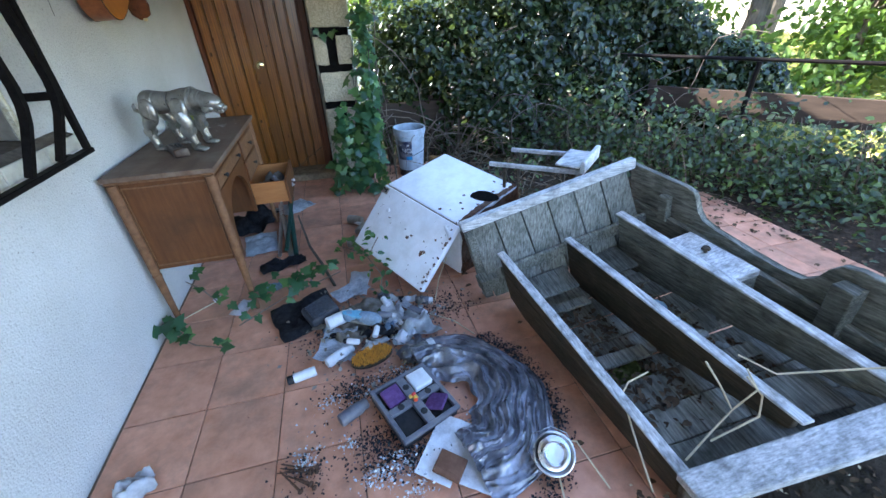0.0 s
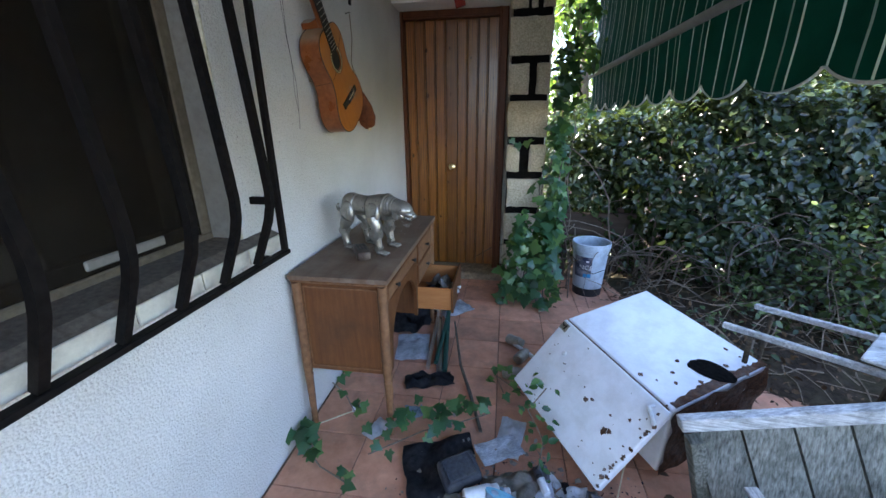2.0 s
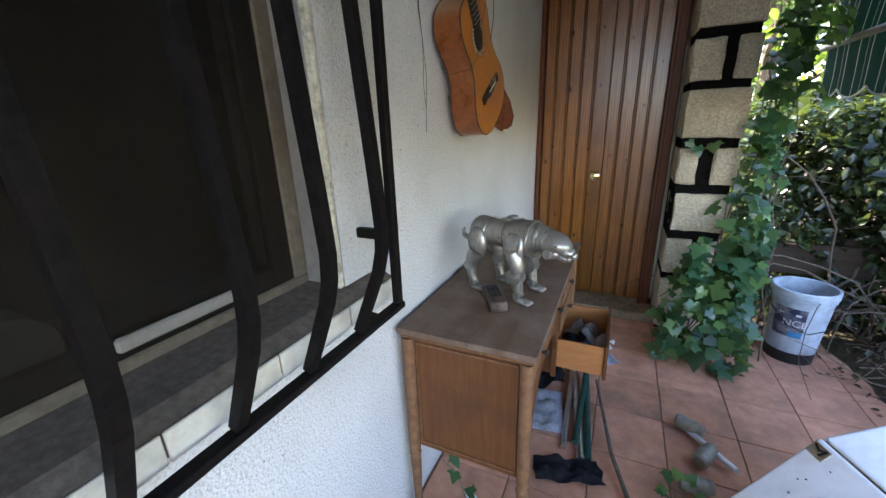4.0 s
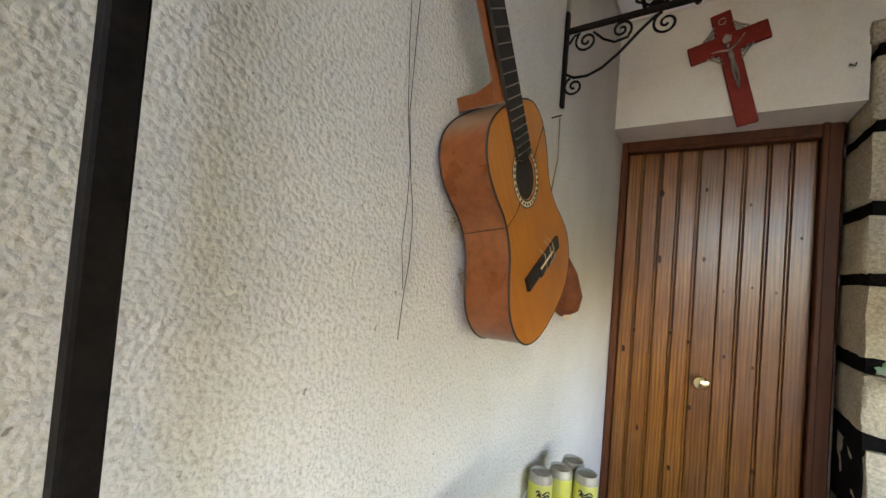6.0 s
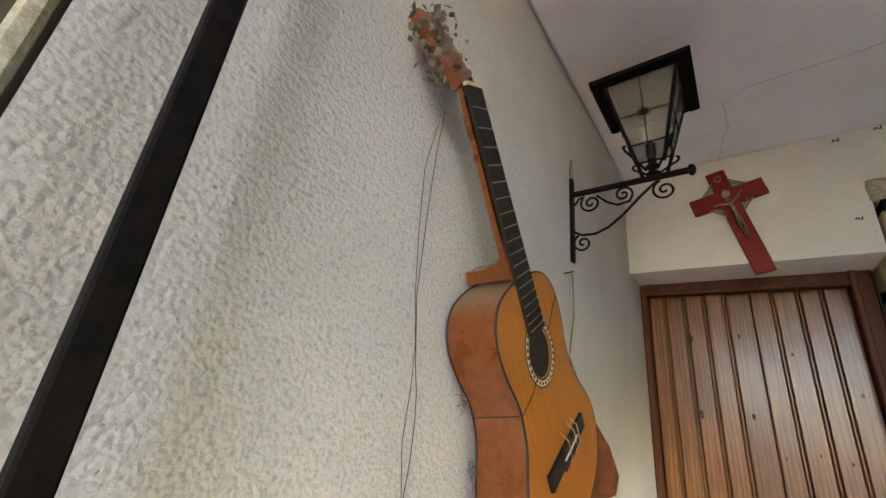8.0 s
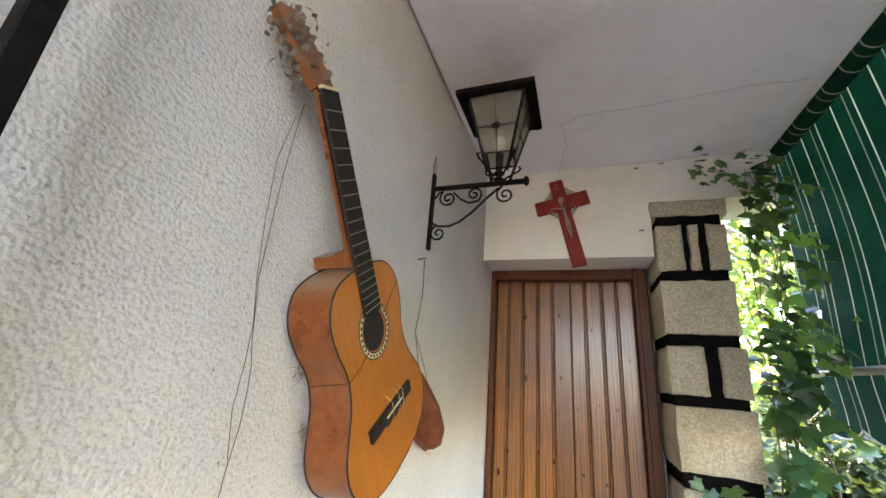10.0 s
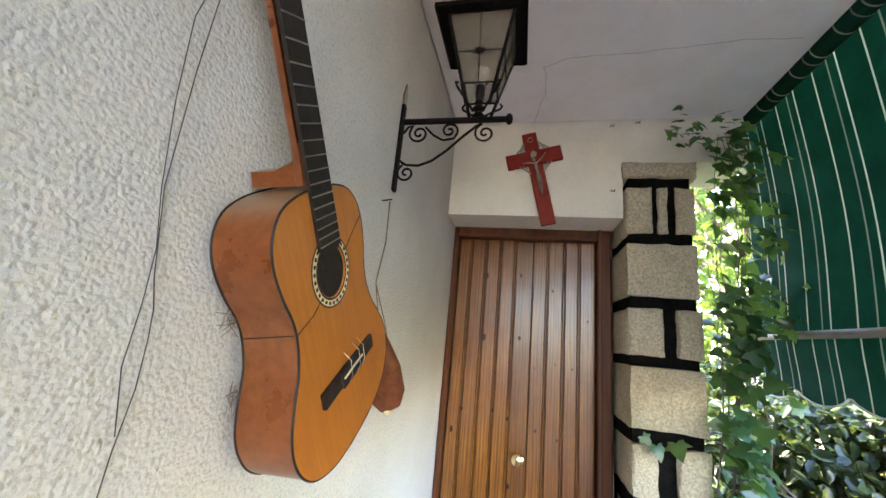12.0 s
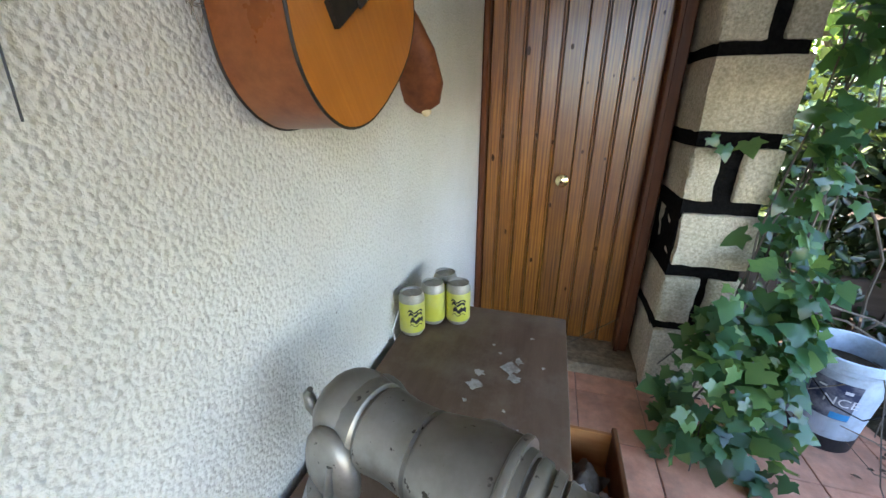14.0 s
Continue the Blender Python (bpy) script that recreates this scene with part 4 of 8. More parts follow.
# ---- guitar, hung askew on the wall ----
def guitar():
    ang = 31.7
    a = Vector((0.046, math.sin(radians(ang)), -math.cos(radians(ang)))).normalized()   # down the strings
    b = Vector((0, math.cos(radians(ang)), math.sin(radians(ang))))
    n = b.cross(a).normalized()
    if n.x < 0:
        n = -n
    b = a.cross(n) if a.cross(n).dot(b) > 0 else -a.cross(n)
    g = thing("guitar", 0.1, 2.184, 2.0, label="dusty orange classical guitar hung askew on the wall", category="guitar")
    k = 0.9615
    g.matrix_world = frame3((0.092, 2.199, 1.981), b * k, a * k, n * k)
    half = [(0.0, 0.334), (0.05, 0.336), (0.095, 0.349), (0.122, 0.378), (0.132, 0.415), (0.127, 0.46), (0.116, 0.50), (0.116, 0.535), (0.127, 0.575), (0.149, 0.612), (0.168, 0.65), (0.173, 0.685), (0.164, 0.722), (0.138, 0.755), (0.093, 0.778), (0.04, 0.787), (0.0, 0.788)]
    sm = []
    for i in range(len(half) - 1):
        p0, p1, p2, p3 = half[max(i - 1, 0)], half[i], half[i + 1], half[min(i + 2, len(half) - 1)]
        for k in range(4):
            t = k / 4
            sm.append(tuple(0.5 * (2 * p1[j] + (p2[j] - p0[j]) * t + (2 * p0[j] - 5 * p1[j] + 4 * p2[j] - p3[j]) * t * t + (3 * p1[j] - p0[j] - 3 * p2[j] + p3[j]) * t ** 3) for j in (0, 1)))
    sm.append(half[-1])
    poly = sm + [(-x, y) for x, y in reversed(sm[1:-1])]
    part("side_and_back", slab(B(), poly, -0.094, -0.003), GUITAR_SIDE, g, "red-brown mahogany side")
    # top with the sound hole cut through
    cy, cr = 0.468, 0.043
    bm = B()
    N = len(poly)
    ang_ = [math.atan2(y - cy, x) for x, y in poly]
    inner = [bm.verts.new((cr * math.cos(t), cy + cr * math.sin(t), 0.0)) for t in ang_]
    outer = [bm.verts.new((x, y, 0.0)) for x, y in poly]
    inlo = [bm.verts.new((cr * math.cos(t), cy + cr * math.sin(t), -0.0025)) for t in ang_]
    for k in range(N):
        j = (k + 1) % N
        bm.faces.new((inner[k], outer[k], outer[j], inner[j]))
        bm.faces.new((inner[k], inner[j], inlo[j], inlo[k]))
    part("soundboard", bm, GUITAR_TOP, g, "orange spruce top", smooth=False)
    # dark disc just below the cut stands in for the unlit body inside
    part("sound_hole", lathe(B(), [(0.0425, -0.0028), (0.0425, -0.0022)], 32, Matrix.Translation((0, cy, 0))), EBONY, g)
    for nm, r0, r1, mt in (("rosette", 0.0445, 0.0475, EBONY), ("rosette", 0.0477, 0.0573, IVORY), ("rosette", 0.0575, 0.060, EBONY)):
        part(nm, lathe(B(), [(r0, 0.0002), (r0, 0.0007), (r1, 0.0007), (r1, 0.0002)], 40, Matrix.Translation((0, cy, 0)), cap=False), mt, g)
    for k in range(28):
        t = 2 * math.pi * k / 28
        part("rosette_tile", boxb(-0.0026, -0.003, 0.0008, 0.0026, 0.003, 0.0012, m=Matrix.Translation((0.0525 * math.cos(t), cy + 0.0525 * math.sin(t), 0)) @ pose(0, 0, 0, 0, 0, math.degrees(t))), EBONY, g, smooth=False)
    for pts in ([(-0.045, 0.50, 0.0006), (-0.07, 0.512, 0.0006), (-0.117, 0.52, 0.0006)], [(-0.1172, 0.52, -0.004), (-0.1175, 0.525, -0.05), (-0.117, 0.53, -0.09)], [(0.05, 0.45, 0.0006), (0.09, 0.425, 0.0006), (0.128, 0.405, 0.0006)]):
        part("crack", tube(B(), pts, 0.0009, 4), EBONY, g, "thin dark split in the wood")
    rf = random.Random(12)
    bm = B()
    for y0 in (0.5, 0.6):
        for k in range(14):
            p0 = Vector((-0.118 if y0 < 0.55 else -0.146, y0 + rf.uniform(-.012, .012), -0.092))
            tube(bm, [p0, p0 + Vector((rf.uniform(-.02, .005), rf.uniform(-.015, .015), rf.uniform(-.006, .004))), p0 + Vector((rf.uniform(-.03, .0), rf.uniform(-.025, .02), rf.uniform(-.006, .004)))], 0.0006, 3)
    part("fluff", bm, TWIG, g, "wisps of fluff caught behind the body")["kind"] = "stuff"
    # dark binding round both edges
    for z in (-0.0015, -0.0925):
        loop = [(x, y, z) for x, y in poly] + [(poly[0][0], poly[0][1], z)]
        part("binding", tube(B(), loop, 0.0022, 5, cap=False), EBONY, g)
    # neck, heel, fretboard, head
    bm = B()
    for (y0, w0, d0), (y1, w1, d1) in zip([(0.0, .026, .021), (.29, .029, .024)], [(.29, .029, .024), (.326, .03, .03)]):
        ring = lambda yy, w, d: [bm.verts.new((w * math.cos(t), yy, -0.004 - d * math.sin(t))) for t in [math.pi * q / 8 for q in range(9)]]
        r0, r1 = ring(y0, w0, d0), ring(y1, w1, d1)
        for q in range(8):
            bm.faces.new((r0[q], r0[q + 1], r1[q + 1], r1[q]))
    part("neck", bm, GUITAR_SIDE, g)
    bm = slab(B(), [(0.262, 0.0), (0.292, 0.018), (0.303, 0.05), (0.303, 0.09), (0.327, 0.092), (0.327, 0.0)], -0.022, 0.022, Matrix(((0, 0, 1, 0), (1, 0, 0, 0), (0, -1, 0, -0.004), (0, 0, 0, 1))))
    part("heel", bm, GUITAR_SIDE, g)
    part("fretboard", slab(B(), [(-.026, 0), (.026, 0), (.031, 0.428), (0.012, 0.436), (-0.012, 0.436), (-.031, 0.428)], 0.0005, 0.0065), EBONY, g, smooth=False)
    for k in range(1, 19):
        yy = 0.65 * (1 - 2 ** (-k / 12))
        hw = 0.026 + 0.005 * yy / 0.43
        part("fret", boxb(-hw, yy - 0.0011, 0.0066, hw, yy + 0.0011, 0.0078), PEWTER, g, smooth=False)
    part("nut", boxb(-0.027, -0.006, 0.0, 0.027, 0.0, 0.009, bevel=0.001), IVORY, g, smooth=False)
    hm = Matrix.Translation((0, -0.006, -0.002)) @ pose(0, 0, 0, 17, 0, 0)
    hp = [(-.025, 0), (-.033, -.03), (-.034, -.13), (-.027, -.152), (-.012, -.16), (0, -.154), (.012, -.16), (.027, -.152), (.034, -.13), (.033, -.03), (.025, 0)]
    part("headstock", slab(B(), hp, -0.018, 0.0, hm), GUITAR_SIDE, g)
    for s in (-1, 1):
        for q in range(3):
            part("tuning_peg", lathe(B(), [(0.003, 0), (0.003, 0.012), (0.007, 0.014), (0.007, 0.024), (0.003, 0.026)], 10, hm @ Matrix.Translation((s * 0.033, -0.045 - q * 0.036, -0.011)) @ pose(0, 0, 0, 0, s * 90, 0)), TWIG, g)
    part("bridge", slab(B(), [(-.093, 0.637), (.093, 0.637), (.093, 0.664), (-.093, 0.664)], 0.0005, 0.007), EBONY, g, smooth=False)
    part("bridge_block", boxb(-.04, 0.634, 0.0072, .04, 0.667, 0.011, bevel=0.002), EBONY, g, smooth=False)
    part("saddle", boxb(-.036, 0.645, 0.0112, .036, 0.648, 0.0135), IVORY, g, smooth=False)
    for x in (-0.02, 0.012, 0.03):
        part("string_end", tube(B(), [(x, 0.665, 0.011), (x + 0.004, 0.655, 0.016), (x + 0.012, 0.63, 0.013), (x + 0.01, 0.615, 0.003)], 0.0007, 4), PEWTER, g)
    part("hanging_loop", tube(B(), [(0, -0.16, -0.02), (0.01, -0.2, -0.015), (0.0, -0.235, -0.05)], 0.0015, 5), TWIG, g)
    # cobweb and dead leaves caught on the head
    pts, rng = [], random.Random(3)
    for k in range(170):
        pts.append((rng.gauss(-0.02, 0.024), rng.uniform(-0.15, -0.01), rng.uniform(-0.05, 0.006)))
    leaf_cloud("caught_debris", "small", pts, [rng.uniform(0.008, 0.022) for _ in pts], TWIG, g, seed=4)["kind"] = "stuff"


guitar()


# ---- leather flask on a cord beside the guitar ----
def flask():
    f = thing("wine_skin", 0.03, 2.95, 1.42, label="small brown leather wine flask hung by a cord from a nail", category="flask")
    o = Vector((0.03, 2.95, 1.42))
    path = [(-0.004, -0.055, 0.10), (0.0, -0.04, 0.06), (0.006, -0.01, 0.0), (0.01, 0.02, -0.06), (0.008, 0.035, -0.10), (0.004, 0.04, -0.125)]
    part("body", tube(B(), path, [0.012, 0.03, 0.05, 0.056, 0.045, 0.012], 16, flat=0.62), LEATHER, f)
    part("stopper", lathe(B(), [(0.008, 0), (0.011, 0.004), (0.011, 0.016), (0.006, 0.02)], 12, pose(0.02, 0.045, -0.12, 100, 0, 0)), IVORY, f)
    k = Vector((0.0, 2.897, 1.645)) - o
    part("cord", tube(B(), [(-0.006, 2.862 - o.y, 1.874 - o.z), (k.x * .3, (2.862 + 2.897) / 2 - o.y, 1.76 - o.z), (k.x, k.y, k.z)], 0.0022, 6), TWIG, f)
    part("cord", tube(B(), [k, (-0.002, -0.055, 0.10)], 0.0016, 6), TWIG, f)
    part("cord", tube(B(), [k, (0.0, -0.005, 0.10), (0.008, 0.055, -0.02)], 0.0016, 6), TWIG, f)
    part("nail", tube(B(), [(-0.03, 2.862 - o.y, 1.876 - o.z), (0.0, 2.862 - o.y, 1.88 - o.z)], 0.002, 6), IRON, f)


flask()


# ---- wall lantern ----
def spiral(cx, cz, r0, r1, turns, start, y, steps=36):
    return [(cx + (r0 + (r1 - r0) * k / steps) * math.cos(start + 2 * math.pi * turns * k / steps), y, cz + (r0 + (r1 - r0) * k / steps) * math.sin(start + 2 * math.pi * turns * k / steps)) for k in range(steps + 1)]


def lantern():
    l = thing("wall_lantern", 0.0, 2.925, 2.165, label="black wrought iron wall lantern with hammered glass", category="lantern")
    part("wall_plate", boxb(0.001, -0.011, -0.235, 0.012, 0.011, 0.06, bevel=0.002), IRON, l, smooth=False)
    part("plate_tip", slab(B(), [(-0.011, 0.061), (0.011, 0.061), (0.017, 0.1), (0.004, 0.14), (-0.012, 0.1)], 0.002, 0.008, Matrix(((0, 0, 1, 0), (1, 0, 0, 0), (0, 1, 0, 0), (0, 0, 0, 1)))), PEWTER, l, "worn paint on the plate's leaf tip", smooth=False)
    part("arm", tube(B(), [(0.012, 0, 0), (0.335, 0, 0)], 0.0095, 12), IRON, l)
    blobm = blob(B(), (0.342, 0, 0), 0.011, 0.017, 0.017)
    part("arm_end", blobm, IRON, l)
    sc = [(0.014, 0, -0.135), (0.035, 0, -0.148), (0.075, 0, -0.15), (0.115, 0, -0.135), (0.16, 0, -0.10), (0.205, 0, -0.055), (0.245, 0, -0.02), (0.262, 0, -0.013)]
    part("scroll", tube(B(), sc, 0.004, 6) and tube(B(), sc, 0.004, 6), IRON, l)
    part("scroll", tube(B(), spiral(0.272, -0.045, 0.033, 0.004, 1.6, 1.9, 0)[::-1], 0.0036, 6), IRON, l)
    part("scroll", tube(B(), spiral(0.038, -0.175, 0.030, 0.004, 1.5, 2.0, 0), 0.0036, 6), IRON, l)
    part("scroll", tube(B(), [(0.016, 0, -0.04), (0.03, 0, -0.018)] + spiral(0.066, -0.042, 0.033, 0.005, 1.6, 2.2, 0), 0.0036, 6), IRON, l)
    part("scroll", tube(B(), [(0.085, 0, -0.02), (0.115, 0, -0.05), (0.145, 0, -0.066), (0.18, 0, -0.06)] + spiral(0.162, -0.034, 0.028, 0.004, 1.5, -0.8, 0), 0.0036, 6), IRON, l)
    cx = 0.248
    part("stem", lathe(B(), [(0.006, 0.009), (0.018, 0.016), (0.008, 0.026), (0.02, 0.038), (0.01, 0.05), (0.014, 0.06)], 12, Matrix.Translation((cx, 0, 0))), IRON, l)
    for k in range(4):
        t = math.pi / 4 + k * math.pi / 2
        c, s = math.cos(t), math.sin(t)
        part("foot_scroll", tube(B(), [(cx + c * 0.02, s * 0.02, 0.02), (cx + c * 0.06, s * 0.06, 0.055), (cx + c * 0.085, s * 0.085, 0.075), (cx + c * 0.092, s * 0.092, 0.088), (cx + c * 0.082, s * 0.082, 0.092)], 0.004, 6), IRON, l)
        part("corner_post", tube(B(), [(cx + c * 0.048, s * 0.048, 0.03), (cx + c * 0.068, s * 0.068, 0.09), (cx + c * 0.138, s * 0.138, 0.30)], 0.0055, 6), IRON, l)
    r0, r1, z0, z1 = 0.05, 0.097, 0.092, 0.30
    for k in range(4):
        mm = Matrix.Translation((cx, 0, 0)) @ pose(0, 0, 0, 0, 0, 90 * k)
        pan = slab(B(), [(-r0, z0), (r0, z0), (r1, z1), (-r1, z1)], -0.001, 0.001)
        tilt = math.degrees(math.atan2(r1 - r0, z1 - z0))
        for v in pan.verts:
            f = (v.co.y - z0) / (z1 - z0)
            v.co = mm @ Vector((v.co.x, -(r0 + (r1 - r0) * f) + v.co.z, v.co.y))
        part("glass_pane", pan, LAMPGLASS, l, "hammered clear glass", smooth=False)
        lead = lambda f, x: mm @ Vector((x, -(r0 + (r1 - r0) * f) - 0.003, z0 + (z1 - z0) * f))
        part("lead", tube(B(), [lead(0, 0), lead(1, 0)], 0.0018, 5), IRON, l)
        part("lead", tube(B(), [lead(.45, -.07), lead(.45, .07)], 0.0018, 5), IRON, l)
        part("lead", tube(B(), [lead(0, -.05), lead(0, .05)], 0.003, 5), IRON, l)
        c_ = lead(0.45, 0)
        star = []
        for q in range(12):
            rr = 0.018 if q % 2 else 0.010
            star.append((rr * math.cos(q * math.pi / 6), rr * math.sin(q * math.pi / 6)))
        part("star", slab(B(), star, -0.002, 0.002, Matrix.Translation(c_) @ pose(0, 0, 90 * 0, 90, 0, 0) if k % 2 == 0 else Matrix.Translation(c_) @ pose(0, 0, 0, 90, 0, 90)), IRON, l, smooth=False)
        rim = slab(B(), [(-0.135, 0.0)] + [(-0.135 + 0.27 * q / 16, -0.003 * (q % 2)) for q in range(17)] + [(0.135, 0.014), (-0.135, 0.014)], -0.001, 0.001)
        for v in rim.verts:
            v.co = mm @ Vector((v.co.x, -0.135 + v.co.z, 0.296 + v.co.y))
        part("roof_rim", rim, IRON, l, smooth=False)
    part("roof", slab(B(), [(-.134, -.134), (.134, -.134), (.134, .134), (-.134, .134)], 0.306, 0.309, Matrix.Translation((cx, 0, 0))), IRON, l, smooth=False)
    part("roof_cone", lathe(B(), [(0.188, 0.31), (0.05, 0.375), (0.012, 0.39)], 4, Matrix.Translation((cx, 0, 0)) @ pose(0, 0, 0, 0, 0, 45)), IRON, l, smooth=False)
    part("lamp_holder", lathe(B(), [(0.008, 0.06), (0.014, 0.08), (0.014, 0.115), (0.01, 0.12)], 12, Matrix.Translation((cx, 0, 0))), BLACKPL, l)
    part("bulb", lathe(B(), [(0.012, 0.12), (0.016, 0.135), (0.02, 0.14), (0.02, 0.175), (0.014, 0.18)], 14, Matrix.Translation((cx, 0, 0))), WHITEPL, l, "white compact bulb, unlit")


lantern()


# ---- crucifix above the door ----
def crucifix():
    c = thing("crucifix", 0.452, 3.745, 2.35, 0, -13, 0, label="red lacquered wooden crucifix hung askew over the door", category="crucifix")
    part("upright", boxb(-0.036, -0.009, -0.262, 0.036, 0.009, 0.248, bevel=0.003), REDWOOD, c, smooth=False)
    part("crossbar", boxb(-0.14, -0.0115, 0.065, 0.14, 0.0065, 0.145, bevel=0.003), REDWOOD, c, smooth=False)
    for sx in (-1, 1):
        for sz in (-1, 1):
            bm = tube(B(), [(sx * 0.033, -0.012, 0.105 + sz * 0.085), (sx * 0.055, -0.012, 0.105 + sz * 0.06), (sx * 0.08, -0.012, 0.105 + sz * 0.04)], 0.004, 6)
            tube(bm, [(sx * 0.033, -0.012, 0.105 + sz * 0.065), (sx * 0.065, -0.012, 0.105 + sz * 0.038)], 0.003, 6)
            part("corner_ornament", bm, PEWTER, c, "dull metal ornament")
    bm = B()
    blob(bm, (0.0, -0.02, 0.045), 0.010, 0.007, 0.03)
    blob(bm, (0.0, -0.021, 0.01), 0.009, 0.007, 0.018)
    blob(bm, (-0.004, -0.022, 0.088), 0.008, 0.008, 0.011)
    tube(bm, [(-0.062, -0.015, 0.082), (-0.035, -0.018, 0.078), (0.0, -0.019, 0.066), (0.035, -0.018, 0.09), (0.06, -0.015, 0.118)], [0.0022, 0.0035, 0.005, 0.0035, 0.0022], 6)
    tube(bm, [(-0.004, -0.02, 0.0), (-0.006, -0.023, -0.045), (-0.001, -0.017, -0.105)], [0.0065, 0.0045, 0.0025], 8)
    tube(bm, [(0.005, -0.02, 0.0), (0.007, -0.023, -0.045), (0.001, -0.017, -0.105)], [0.0065, 0.0045, 0.0025], 8)
    part("figure", bm, PEWTER, c, "small dull metal figure")
    part("plaque", slab(B(), [(-0.016, 0.125), (0.0, 0.145), (0.018, 0.13), (0.012, 0.108), (-0.012, 0.105)], 0.0118, 0.0135, pose(0, 0, 0, 90, 0, 0)), PEWTER, c, smooth=False)
    part("scroll_plate", tube(B(), spiral(0.0, 0.205, 0.016, 0.010, 0.9, 0.6, -0.0105, 14), 0.002, 5), PEWTER, c)


crucifix()


# ---- awning ----
def awning():
    a = thing("awning", 1.45, 1.2, 2.70, label="dark green awning with thin cream stripes let down, scalloped lower edge", category="awning")
    part("roller_tube", tube(B(), [(-0.022, -0.6, -0.04), (-0.022, 2.8, -0.04)], 0.036, 16), CANVAS, a)
    part("bracket", boxb(-0.08, 2.80, -0.1, 0.03, 2.815, 0.01, bevel=0.004), IRON, a, smooth=False)
    part("bracket", boxb(-0.10, 2.70, -0.048, -0.062, 2.80, -0.0405, bevel=0.002), IRON, a, smooth=False)

    def sheet(name, prof, y0, y1, ny, lower=None):
        bm = B()
        rows = []
        for j in range(ny + 1):
            y = y0 + (y1 - y0) * j / ny
            row = []
            for i, (x, z) in enumerate(prof):
                f = i / (len(prof) - 1)
                zz = z
                if lower and i == len(prof) - 1:
                    zz = lower(y)
                row.append(bm.verts.new((x + 0.008 * f * math.sin(y * 5.1 + i * .4), y, zz)))
            rows.append(row)
        for r0, r1 in zip(rows, rows[1:]):
            for i in range(len(prof) - 1):
                bm.faces.new((r0[i], r0[i + 1], r1[i + 1], r1[i]))
        bmesh.ops.solidify(bm, geom=bm.faces[:], thickness=0.0015)
        return part(name, bm, CANVAS, a)
    top = [(0.012 + 0.033 * f + 0.02 * math.sin(f * 3.14), -0.02 - 1.03 * f) for f in [i / 12 for i in range(13)]]
    sheet("cloth", top, -0.5, 2.79, 46)
    sheet("valance", [(0.045, -1.052), (0.047, -1.12), (0.05, -1.2), (0.05, -1.26)], -0.5, 2.79, 250, lambda y: -1.255 - 0.05 * abs(math.sin(math.pi * (y - 0.985) / 0.265)) ** 0.6)
    pts = [(0.05, y, -1.255 - 0.05 * abs(math.sin(math.pi * (y - 0.985) / 0.265)) ** 0.6) for y in [-0.5 + 3.29 * j / 250 for j in range(251)]]
    part("piping", tube(B(), pts, 0.004, 5), mat("pale_piping", (0.5, 0.52, 0.45), (0.62, 0.64, 0.56), 60, 8, 0.8, bmp=0.1), a, "pale worn edge piping")
    part("front_bar", tube(B(), [(0.03, -0.52, -1.05), (0.03, 2.80, -1.05)], 0.016, 12), ALU, a, "grey metal front bar")


awning()


